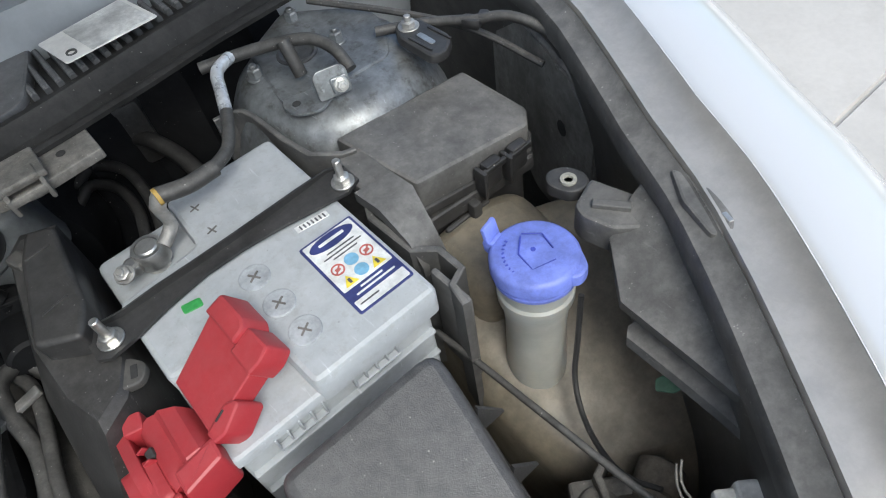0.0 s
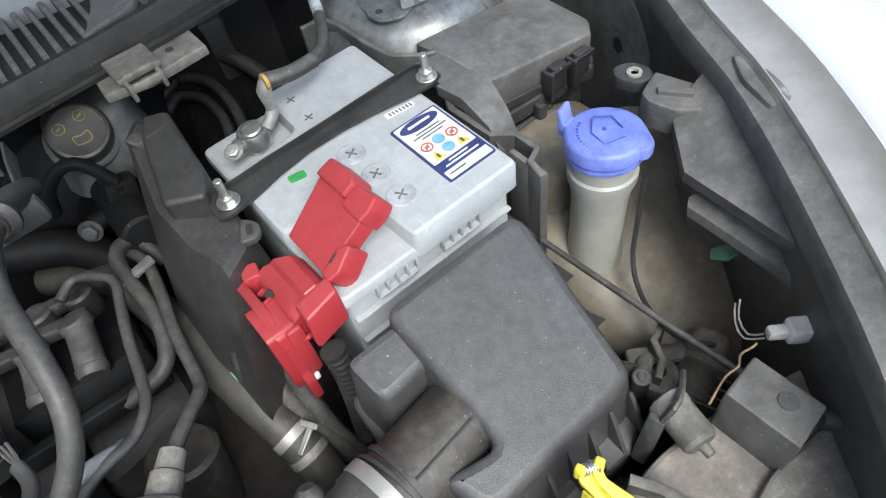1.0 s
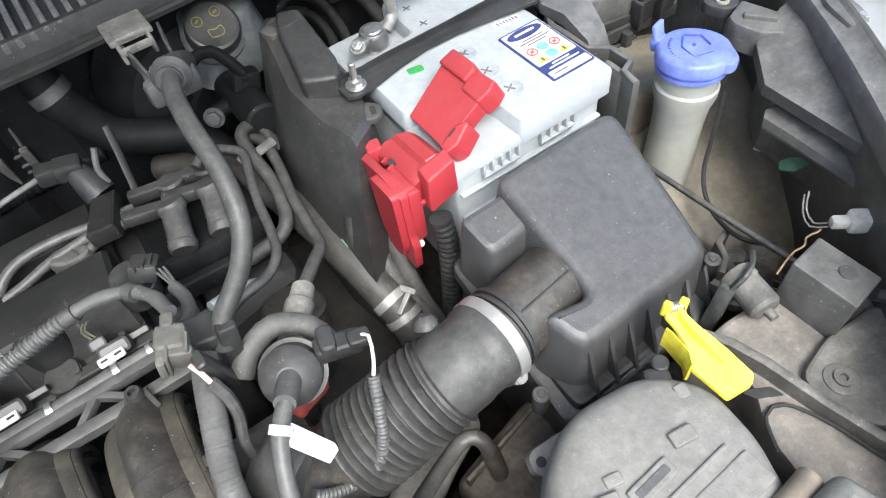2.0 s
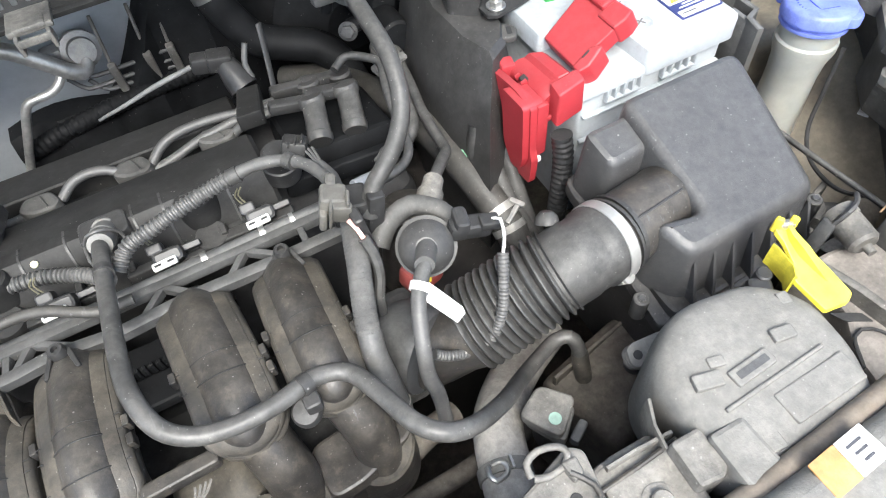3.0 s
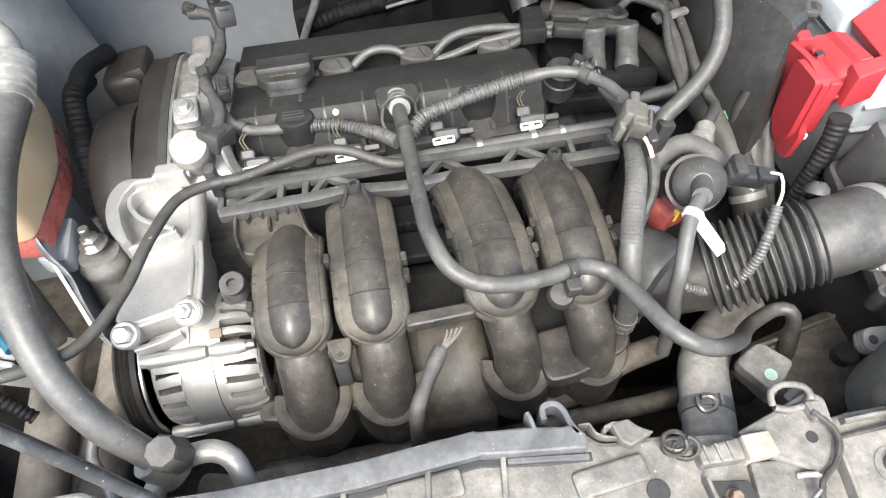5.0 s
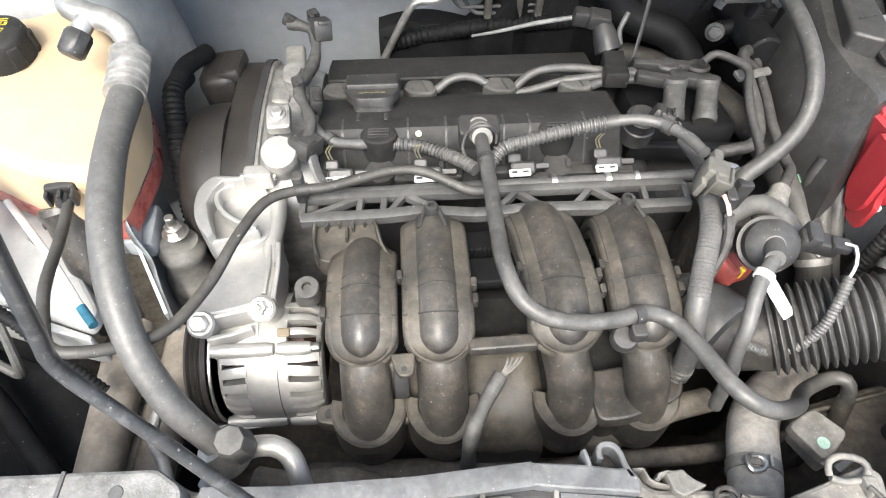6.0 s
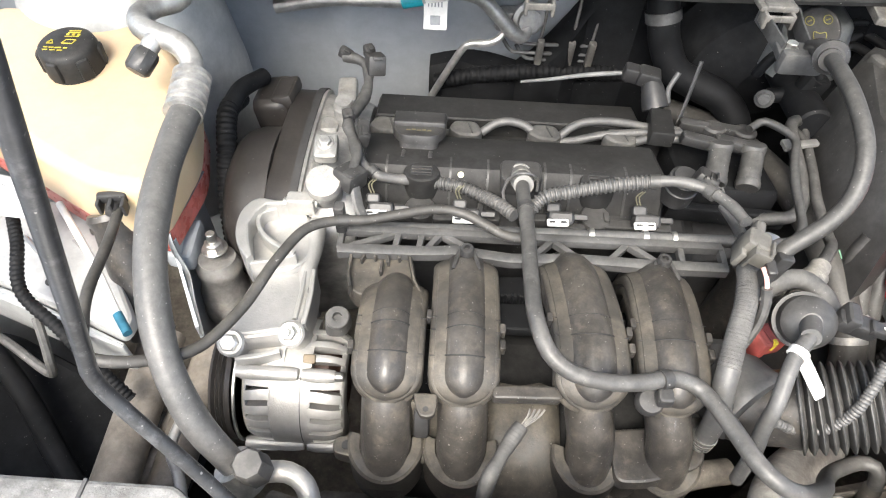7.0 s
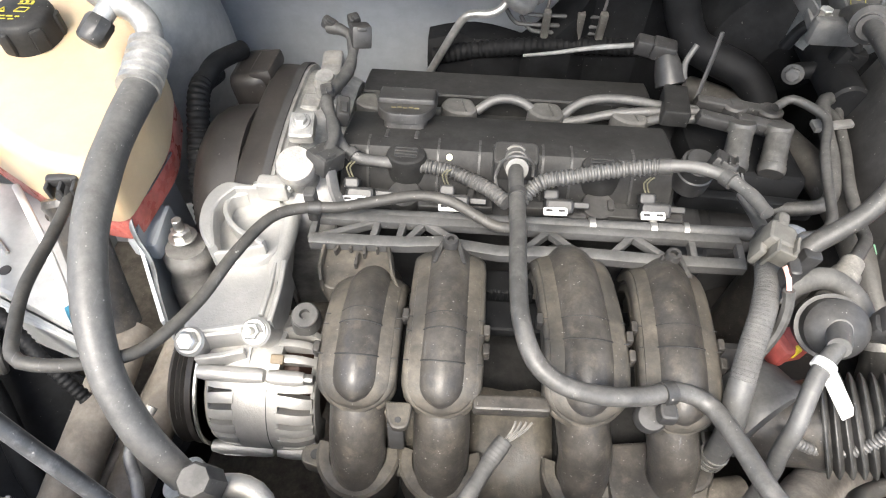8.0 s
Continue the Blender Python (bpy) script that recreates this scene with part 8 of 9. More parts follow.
# radiator hose and small rubber pad
rh = thing("radiator_hose", (0.228, -0.235, 0.66), "pale dusty radiator hose with a white spring clamp", "hose")
g = Geo()
tube(g, [(0.345, -0.142, 0.625), (0.300, -0.170, 0.660), (0.262, -0.199, 0.686), (0.236, -0.230, 0.706), (0.218, -0.280, 0.715), (0.206, -0.33, 0.70)], lambda s, L: 0.0215, n=22)
part("hose", g, surf("chalky_hose", (0.24, 0.228, 0.21), 0.7, dust=0.85, dust_col=(0.50, 0.472, 0.425), specks=0.5), rh)
g = Geo()
tube(g, [(0.2225, -0.262, 0.7145), (0.2195, -0.272, 0.7155)], 0.0226, n=22)
cb = part("spring_clamp", g, M_HOUSING, rh, "dusty spring clamp band")
g = Geo()
tube(g, [(0.208, -0.262, 0.7375), (0.206, -0.268, 0.7395), (0.209, -0.274, 0.7390), (0.218, -0.273, 0.7385), (0.2215, -0.267, 0.7385), (0.218, -0.262, 0.7380), (0.211, -0.2615, 0.7380)], 0.0022, n=8)
rbox(g, (0.226, -0.2665, 0.7370), (0.0025, 0.010, 0.007), 0.0006, (0, 8, -8))
part("clamp_ear", g, M_STEEL, cb)
pd = thing("rubber_pad", (0.272, -0.246, 0.70), "square grey rubber pad with a pale green dot", "rubber pad")
g = Geo()
prism(g, rpoly([(0.2490, -0.2390, 0.007), (0.2760, -0.2245, 0.007), (0.2975, -0.2480, 0.007), (0.2690, -0.2710, 0.008)], 0.008, 4), 0.731, 0.742, 0.0022, seg=3)
prism(g, rpoly([(0.2540, -0.2400), (0.2760, -0.2300), (0.2960, -0.2520), (0.2720, -0.2730)], 0.006, 4), 0.716, 0.731, 0.002)
part("pad", g, M_PANEL, pd)
g = Geo()
cyl(g, (0.2725, -0.2555, 0.7418), (0.2725, -0.2555, 0.7426), 0.0052, n=18, bev=0.0002)
part("green_dot", g, surf("pale_green_paint", (0.50, 0.72, 0.60), 0.5), pd)
g = Geo()
rbox(g, (0.275, -0.246, 0.70), (0.02, 0.02, 0.06), 0.004)
rbox(g, (0.284, -0.272, 0.735), (0.02, 0.008, 0.012), 0.002, (0, 0, 30))
part("stalk", g, M_DARKSTEEL, pd)

# purge valve with its lines
pv = thing("purge_valve", (0.245, -0.11, 0.78), "black purge valve with hoses and a paper tag", "valve")
g = Geo()
lathe(g, (0.247, -0.094, 0.800), (0.234, -0.128, 0.846), [(0, 0.012), (0.010, 0.0215), (0.026, 0.0225), (0.028, 0.0225), (0.0285, 0.0245), (0.034, 0.0245), (0.0345, 0.0215), (0.048, 0.0215), (0.053, 0.017), (0.056, 0.008)], 32)
part("valve_body", g, M_BLACK, pv)
g = Geo()
tube(g, [(0.208, -0.092, 0.822), (0.222, -0.082, 0.832), (0.245, -0.076, 0.834), (0.266, -0.088, 0.826), (0.272, -0.102, 0.818)], lambda s, L: 0.0085, n=12, squash=0.6)
part("holder_ring", g, M_GREYDUST, pv)
g = Geo()
lathe(g, (0.250, -0.086, 0.818), (0.283, -0.042, 0.815), [(0, 0.011), (0.006, 0.0115), (0.034, 0.0115), (0.036, 0.0095), (0.05, 0.009)], 18)
part("upper_nozzle", g, M_PANEL, pv)
g = Geo()
tube(g, [(0.280, -0.046, 0.815), (0.300, -0.022, 0.806), (0.313, -0.004, 0.796), (0.316, 0.015, 0.792), (0.320, 0.06, 0.792), (0.328, 0.105, 0.793), (0.332, 0.145, 0.793), (0.325, 0.17, 0.79)], 0.0055, n=10)
part("vapour_line", g, M_RUBBER, pv)
g = Geo()
lathe(g, (0.236, -0.124, 0.840), (0.224, -0.146, 0.852), [(0, 0.0085), (0.02, 0.008), (0.026, 0.0075)], 16)
tube(g, [(0.228, -0.140, 0.849), (0.214, -0.156, 0.845), (0.206, -0.170, 0.838), (0.198, -0.190, 0.824), (0.195, -0.200, 0.80), (0.198, -0.206, 0.775), (0.198, -0.215, 0.73)], 0.0060, n=12)
part("outlet_hose", g, M_RUBBER_GREY, pv)
g = Geo()
rbox(g, (0.274, -0.122, 0.838), (0.034, 0.016, 0.014), 0.003, (0, 8, -14))
rbox(g, (0.268, -0.118, 0.842), (0.012, 0.022, 0.018), 0.003, (0, 8, -14))
rbox(g, (0.288, -0.128, 0.842), (0.016, 0.013, 0.008), 0.002, (0, 8, -14))
part("plug", g, M_BLACK2, pv)
g = Geo()
tube(g, [(0.289, -0.126, 0.842), (0.293, -0.136, 0.851), (0.287, -0.152, 0.850), (0.281, -0.160, 0.845)], 0.0013, n=7)
part("bare_wire", g, M_WHITE, pv)
g = Geo()
tube(g, [(0.281, -0.160, 0.845), (0.274, -0.173, 0.832), (0.266, -0.185, 0.812), (0.255, -0.190, 0.788), (0.240, -0.187, 0.774), (0.220, -0.186, 0.782), (0.208, -0.182, 0.79)], ribbed(0.0043, 0.0030, 0.07), n=10, step=0.001)
part("wire_sheath", g, M_RUBBER_GREY, pv)
g = Geo()
tm_ = Matrix.Translation((0.2235, -0.168, 0.8365)) @ Matrix.Rotation(radians(-52), 4, "Z") @ Matrix.Rotation(radians(36), 4, "Y")
prism(g, rpoly([(-0.018, -0.007), (0.020, -0.006), (0.022, 0.004), (0.018, 0.007), (-0.018, 0.007)], 0.001), -0.0003, 0.0004, 0.0002, tm_)
tg = part("paper_tag", g, M_WHITE, pv, "white paper tag folded round the hose")
g = Geo()
for dx in (-0.014, -0.011):
    prism(g, rrect(0.0016, 0.008, 0.0003), 0.0005, 0.0007, 0.0001, tm_ @ Matrix.Translation((dx, 0, 0)))
part("print_bar", g, m_blackink, tg)
g = Geo()
tube(g, [(0.2165, -0.1535, 0.846), (0.2125, -0.158, 0.844)], 0.0078, n=12)
part("tag_loop", g, M_WHITE, pv)
rc = thing("red_connector", (0.24, -0.095, 0.755), "faded red plastic connector with a yellow tab", "connector")
g = Geo()
rbox(g, (0.240, -0.094, 0.762), (0.036, 0.022, 0.026), 0.004, (0, 10, 20))
rbox(g, (0.228, -0.100, 0.768), (0.012, 0.026, 0.022), 0.003, (0, 10, 20))
part("shell", g, surf("faded_red_plastic", (0.40, 0.07, 0.06), 0.5, dust=0.2), rc)
g = Geo()
rbox(g, (0.241, -0.1045, 0.770), (0.004, 0.006, 0.012), 0.001, (0, 10, 20))
part("yellow_tab", g, M_YELLOW, rc)

# pressure sensor plug, braided hose and the vacuum hose to the brake servo
mp = thing("pressure_sensor", (0.187, -0.082, 0.85), "beige-grey sensor plug on a bracket with a pink wire", "sensor")
g = Geo()
mpm = (0, 12, -20)
rbox(g, (0.186, -0.078, 0.878), (0.020, 0.020, 0.021), 0.003, mpm)
rbox(g, (0.187, -0.090, 0.878), (0.017, 0.008, 0.016), 0.002, mpm)
rbox(g, (0.190, -0.066, 0.884), (0.009, 0.014, 0.011), 0.003, mpm)
rbox(g, (0.176, -0.081, 0.873), (0.006, 0.020, 0.017), 0.002, mpm)
for k in (-1, 1):
    rbox(g, (0.187 + 0.0065 * k, -0.088, 0.879), (0.0025, 0.014, 0.020), 0.001, mpm)
part("plug_shell", g, surf("beige_grey_plastic", (0.09, 0.085, 0.073), 0.5, dust=0.35), mp)
g = Geo()
rbox(g, (0.199, -0.094, 0.850), (0.008, 0.014, 0.06), 0.002, (10, -8, 0))
rbox(g, (0.214, -0.078, 0.842), (0.014, 0.010, 0.05), 0.002, (0, 10, 0))
rbox(g, (0.200, -0.064, 0.850), (0.030, 0.026, 0.022), 0.003, (0, 0, -15))
part("bracket", g, M_BLACK2, mp)
g = Geo()
tube(g, [(0.189, -0.098, 0.876), (0.192, -0.104, 0.872), (0.194, -0.110, 0.865)], 0.0018, n=8)
part("pink_wire", g, surf("pink_wire_sleeve", (0.75, 0.42, 0.36), 0.5), mp)
g = Geo()
tube(g, [(0.194, -0.110, 0.865), (0.197, -0.116, 0.852), (0.196, -0.124, 0.836), (0.190, -0.132, 0.82), (0.188, -0.134, 0.80)], 0.0042, n=8)
part("wire_sleeve", g, M_RUBBER, mp)
bh = thing("braided_hose", (0.172, -0.16, 0.75), "braided grey hose between manifold and valve", "hose")
g = Geo()
tube(g, [(0.197, -0.070, 0.842), (0.192, -0.088, 0.847), (0.188, -0.102, 0.847), (0.183, -0.118, 0.843), (0.175, -0.140, 0.833), (0.169, -0.160, 0.822)], lambda s, L: 0.0090 * (1 + 0.03 * math.sin(s * 1900)), n=16, step=0.0012)
part("braid", g, surf("grey_braid", (0.085, 0.083, 0.08), 0.8, dust=0.25, bump=1.0, grain=1500), bh)
g = Geo()
tube(g, [(0.170, -0.158, 0.823), (0.167, -0.170, 0.812), (0.168, -0.182, 0.79), (0.170, -0.186, 0.76), (0.170, -0.188, 0.738)], 0.0092, n=16)
part("sleeve", g, M_RUBBER_GREY, bh)
g = Geo()
for k in range(3):
    tube(g, [(0.170, -0.1865, 0.752 - k * 0.006), (0.170, -0.187, 0.749 - k * 0.006)], 0.0105, n=16)
part("end_ring", g, M_STEEL, bh)
vh = thing("vacuum_hose", (0.265, 0.0, 0.85), "dusty black vacuum hose looping to the brake servo", "hose")
g = Geo()
tube(g, [(0.300, 0.170, 0.895), (0.288, 0.135, 0.918), (0.276, 0.098, 0.932)], 0.0100, n=16)
lathe(g, (0.282, 0.112, 0.927), (0.277, 0.098, 0.933), [(0, 0.013), (0.005, 0.0155), (0.009, 0.0155), (0.012, 0.011)], 20)
part("end_fitting", g, M_BLACK, vh)
g = Geo()
tube(g, [(0.279, 0.105, 0.930), (0.272, 0.070, 0.940), (0.268, 0.025, 0.943), (0.268, -0.015, 0.932), (0.263, -0.042, 0.912), (0.250, -0.057, 0.892), (0.234, -0.064, 0.876), (0.219, -0.070, 0.864), (0.210, -0.078, 0.845)], 0.0071, n=16)
part("hose", g, M_RUBBER, vh)
# hoses and small lines between the engine and the battery
lh = thing("coolant_hose", (0.325, 0.02, 0.68), "thick black coolant hose with a spring clamp", "hose")
g = Geo()
tube(g, [(0.235, 0.300, 0.700), (0.276, 0.255, 0.715), (0.300, 0.195, 0.735), (0.316, 0.120, 0.755), (0.326, 0.061, 0.760), (0.334, 0.005, 0.755), (0.342, -0.038, 0.738), (0.348, -0.074, 0.715), (0.347, -0.11, 0.66)], 0.0165, n=18)
part("hose", g, M_HOSE, lh)
g = Geo()
tube(g, [(0.3435, -0.045, 0.7345), (0.3450, -0.052, 0.7305)], 0.0176, n=18)
tube(g, [(0.3465, -0.062, 0.7245), (0.3472, -0.068, 0.7200)], 0.0176, n=18)
ck = part("spring_clamp", g, M_ALU, lh)
for gx, gy, gz in ((0.337, 0.004, 0.7722), (0.339, -0.008, 0.7692)):
    g = Geo()
    rbox(g, (gx, gy, gz), (0.0022, 0.010, 0.0012), 0.0004, (16, 0, 8))
    part("paint_mark", g, surf("faded_green_paint", (0.16, 0.34, 0.22), 0.6), lh, "faded green paint mark")
g = Geo()
rbox(g, (0.352, -0.064, 0.742), (0.026, 0.005, 0.004), 0.001, (0, -15, 30))
rbox(g, (0.360, -0.058, 0.746), (0.005, 0.016, 0.005), 0.001, (0, -15, 30))
part("clamp_ear", g, M_ALU, ck)
g = Geo()
tube(g, [(0.372, 0.02, 0.79), (0.362, -0.005, 0.77), (0.360, -0.035, 0.74), (0.372, -0.07, 0.70), (0.38, -0.10, 0.65)], 0.0085, n=12)
tube(g, [(0.388, 0.01, 0.79), (0.374, -0.02, 0.76), (0.374, -0.06, 0.71), (0.39, -0.09, 0.66)], 0.0085, n=12)
whole("power_cable", g, M_RUBBER, "black taped power cables below the red cover", "cable")
g = Geo()
tube(g, [(0.404, -0.058, 0.815), (0.404, -0.064, 0.79), (0.400, -0.070, 0.75), (0.394, -0.074, 0.70)], ribbed(0.0095, 0.006, 0.05), n=14, step=0.0015)
whole("conduit", g, M_BLACK2, "black taped conduit under the red cover", "cable")
g = Geo()
tube(g, [(0.214, -0.030, 0.83), (0.236, -0.022, 0.822), (0.252, -0.012, 0.805), (0.247, 0.0, 0.79), (0.230, 0.0, 0.786)], 0.0055, n=10)
whole("curl_hose", g, surf("pale_grey_hose", (0.30, 0.32, 0.34), 0.45, dust=0.2), "pale grey hose curl by the sensor", "hose")
g = Geo()
rbox(g, (0.322, 0.132, 0.801), (0.034, 0.009, 0.005), 0.001, (0, -6, 8))
rbox(g, (0.306, 0.130, 0.801), (0.012, 0.014, 0.006), 0.001, (0, -6, 8))
whole("cable_clip", g, M_ALU, "white plastic cable clip on a hose end", "clip")
g = Geo()
lathe(g, (0.190, -0.130, 0.755), (0.212, -0.165, 0.760), [(0, 0.03), (0.012, 0.036), (0.03, 0.037), (0.036, 0.039), (0.042, 0.037)], 28)
rbox(g, (0.195, -0.120, 0.72), (0.07, 0.07, 0.06), 0.010)
whole("throttle_body", g, M_DARKSTEEL, "dark metal throttle body behind the intake hose", "throttle body")
g = Geo()
bolt(g, (0.195, -0.160, 0.715), (0, -0.5, 0.8), 0.007, 0.006, 1.4)
rbox(g, (0.190, -0.158, 0.70), (0.03, 0.02, 0.03), 0.004)
whole("bracket_bolt", g, M_STEEL, "zinc bolt on a dark bracket", "bolt")
gb = thing("gearbox", (0.30, -0.06, 0.35), "brown dusty gearbox casing deep in the bay", "gearbox")
g = Geo()
prism(g, rpoly([(0.20, -0.10), (0.36, -0.12), (0.40, 0.0), (0.36, 0.16), (0.22, 0.18)], 0.03, 4), 0.35, 0.66, 0.04, seg=4)
part("casing", g, M_TIMING, gb)
for p, q, r in (((0.25, -0.02, 0.64), (0.27, 0.0, 0.74), 0.03), ((0.30, -0.10, 0.62), (0.31, -0.12, 0.68), 0.02), ((0.36, 0.05, 0.64), (0.36, 0.06, 0.70), 0.02)):
    g = Geo()
    cyl(g, p, q, r, n=24, bev=0.004)
    part("boss", g, M_RUNNER, gb)
for pts, r in (([(0.09, -0.22, 0.66), (0.13, -0.215, 0.675), (0.175, -0.20, 0.685), (0.215, -0.19, 0.68)], 0.012), ([(-0.20, -0.25, 0.70), (-0.165, -0.258, 0.706), (-0.120, -0.255, 0.700), (-0.085, -0.262, 0.68)], 0.012), ([(-0.17, -0.22, 0.60), (-0.10, -0.23, 0.63), (-0.02, -0.235, 0.64), (0.06, -0.24, 0.63)], 0.014), ([(0.02, -0.24, 0.62), (0.10, -0.235, 0.65), (0.20, -0.235, 0.66), (0.30, -0.22, 0.64)], 0.009),
               ([(0.40, -0.26, 0.66), (0.46, -0.25, 0.70), (0.52, -0.25, 0.70)], 0.012)):
    g = Geo()
    tube(g, pts, r, n=14)
    whole("lower_pipe", g, M_UNDER, "dusty brown pipe low behind the front panel", "pipe", group="pipes behind the front panel")
for pts, r in (([(0.39, 0.365, 0.765), (0.431, 0.335, 0.780), (0.455, 0.343, 0.788), (0.475, 0.323, 0.785), (0.478, 0.285, 0.780), (0.468, 0.247, 0.775), (0.455, 0.215, 0.76)], 0.0058),
               ([(0.41, 0.380, 0.770), (0.445, 0.350, 0.792), (0.468, 0.356, 0.798), (0.491, 0.330, 0.794), (0.494, 0.290, 0.786), (0.486, 0.250, 0.778), (0.472, 0.22, 0.76)], 0.0058),
               ([(0.49, 0.39, 0.82), (0.506, 0.375, 0.80), (0.528, 0.355, 0.795), (0.545, 0.317, 0.780), (0.552, 0.275, 0.755)], 0.009), ([(0.33, 0.33, 0.80), (0.38, 0.335, 0.812), (0.44, 0.352, 0.815), (0.50, 0.36, 0.815)], 0.0045)):
    g = Geo()
    tube(g, pts, r, n=12)
    whole("brake_pipe", g, M_COVER, "black brake pipe in the shade behind the battery", "brake pipe", group="brake pipes behind the battery")
bu = thing("brake_unit", (0.50, 0.37, 0.72), "black brake unit with a round boss below the cowl", "brake unit")
g = Geo()
rbox(g, (0.520, 0.372, 0.80), (0.050, 0.030, 0.080), 0.008, (0, 0, -12))
part("body", g, M_RUBBER, bu)
g = Geo()
lathe(g, (0.424, 0.385, 0.775), (0.421, 0.360, 0.792), [(0, 0.016), (0.012, 0.016), (0.014, 0.012), (0.020, 0.011), (0.022, 0.007), (0.030, 0.006)], 22)
part("boss", g, M_BLACK, bu)

# ---- left side: coolant tank, lines, support rod ----
tk = thing("coolant_tank", (-0.42, 0.06, 0.70), "amber translucent coolant tank with red coolant and a black cap", "coolant tank")
FOOT = [(-0.325, -0.036, 0.014), (-0.312, 0.045, 0.02), (-0.330, 0.120, 0.02), (-0.40, 0.20, 0.02), (-0.56, 0.20, 0.02), (-0.57, 0.075, 0.02), (-0.447, 0.006, 0.02), (-0.382, -0.029, 0.02)]
g = Geo()
prism(g, rpoly(FOOT, 0.015, 5), 0.797, 0.862, 0.013, seg=5, slope=lambda x, y: 0.10 * (y - 0.03))
part("upper_shell", g, M_AMBER, tk)
g = Geo()
prism(g, inset(rpoly(FOOT, 0.015, 5), 0.002), 0.766, 0.800, 0.004, slope=lambda x, y: 0.05 * (y - 0.03))
part("lower_shell", g, M_COOLANT, tk, "red coolant seen through the lower half")
CX, CY, CZ = -0.4385, 0.1120, 0.8980
g = Geo()
lathe(g, (CX, CY + 0.002, CZ - 0.044), (CX, CY, CZ), [(0, 0.0310), (0.012, 0.0315), (0.014, 0.0305), (0.015, 0.0285), (0.036, 0.0275), (0.041, 0.0262), (0.0435, 0.0230), (0.044, 0.006)], 48)
cp = part("cap", g, M_COVER, tk, "black screw cap with yellow symbols")
for k in range(6):
    a = TAU * (k + 0.3) / 6
    g = Geo()
    rbox(g, (CX + 0.0272 * math.cos(a), CY + 0.0272 * math.sin(a), CZ - 0.018), (0.006, 0.012, 0.022), 0.0025, (0, 0, math.degrees(a)))
    part("grip_rib", g, M_COVER, cp)
m_capprint = surf("yellow_print", (0.55, 0.46, 0.05), 0.5)
g = Geo()
for x, y, w, h in ((0.004, 0.0170, 0.012, 0.0016), (0.004, 0.0140, 0.012, 0.0014), (-0.001, 0.0110, 0.003, 0.0030), (0.0045, 0.0110, 0.003, 0.0030), (0.0095, 0.0110, 0.003, 0.0030), (0.004, 0.0080, 0.014, 0.0012)):
    rbox(g, (CX + x, CY + y, CZ + 0.0003), (w, h, 0.0006), 0.0002, (0, 0, 4))
for x, w in ((-0.014, 0.004), (-0.0085, 0.005), (-0.002, 0.006), (0.005, 0.004)):
    rbox(g, (CX + x, CY - 0.0105, CZ + 0.0003), (w, 0.0016, 0.0006), 0.0002, (0, 0, 4))
for x, w in ((-0.013, 0.005), (-0.006, 0.005), (0.001, 0.005)):
    rbox(g, (CX + x, CY - 0.0145, CZ + 0.0003), (w, 0.0014, 0.0006), 0.0002, (0, 0, 4))
part("print_bar", g, m_capprint, cp)
g = Geo()
for p, q in (((-0.016, -0.004), (-0.010, -0.004)), ((-0.016, -0.004), (-0.013, 0.002)), ((-0.010, -0.004), (-0.013, 0.002))):
    tube(g, [(CX + p[0], CY + p[1], CZ), (CX + q[0], CY + q[1], CZ)], 0.0006, n=5)
part("warning_triangle", g, m_capprint, cp)
g = Geo()
for p, q in (((-0.002, -0.003), (0.008, -0.003)), ((-0.002, -0.003), (0.001, 0.003)), ((0.001, 0.003), (0.010, 0.003)), ((0.010, 0.003), (0.008, -0.003))):
    tube(g, [(CX + p[0], CY + p[1], CZ), (CX + q[0], CY + q[1], CZ)], 0.0006, n=5)
part("book_sign", g, m_capprint, cp)
g = Geo()
lathe(g, (-0.366, -0.012, 0.824), (-0.362, -0.026, 0.834), [(0, 0.008), (0.016, 0.0085)], 14)
part("nipple", g, M_AMBER, tk)
g = Geo()
tube(g, [(-0.374, -0.020, 0.822), (-0.372, -0.020, 0.838), (-0.362, -0.022, 0.842), (-0.352, -0.022, 0.838), (-0.350, -0.022, 0.822)], 0.0028, n=8)
rbox(g, (-0.376, -0.022, 0.826), (0.005, 0.012, 0.016), 0.001, (0, 0, 20))
rbox(g, (-0.349, -0.024, 0.826), (0.005, 0.012, 0.016), 0.001, (0, 0, -20))
part("spring_clip", g, M_BLACK2, tk)
g = Geo()
rbox(g, (-0.360, -0.034, 0.842), (0.026, 0.008, 0.010), 0.002, (0, 0, 10))
for dx in (-0.011, 0.0, 0.011):
    rbox(g, (-0.359 + dx, -0.041, 0.838), (0.0035, 0.012, 0.014), 0.0012, (0, 0, 10))
lathe(g, (-0.359, -0.046, 0.833), (-0.363, -0.022, 0.836), [(0, 0.0062), (0.012, 0.0072), (0.024, 0.0075)], 14)
part("hose_clip", g, M_BLACK2, tk)
tb = thing("tank_bracket", (-0.32, -0.03, 0.62), "grey painted sheet bracket below the coolant tank", "bracket")
g = Geo()
g.rings([[(-0.333, 0.060, 0.80), (-0.336, 0.060, 0.80), (-0.336, 0.060, 0.60), (-0.333, 0.060, 0.60)], [(-0.330, 0.0, 0.79), (-0.333, 0.0, 0.79), (-0.333, 0.0, 0.60), (-0.330, 0.0, 0.60)], [(-0.324, -0.035, 0.772), (-0.327, -0.035, 0.772), (-0.327, -0.035, 0.60), (-0.324, -0.035, 0.60)], [(-0.302, -0.088, 0.715), (-0.305, -0.090, 0.715), (-0.305, -0.090, 0.60), (-0.302, -0.088, 0.60)]])
part("sheet", g, M_PAINT_BAY, tb)
g = Geo()
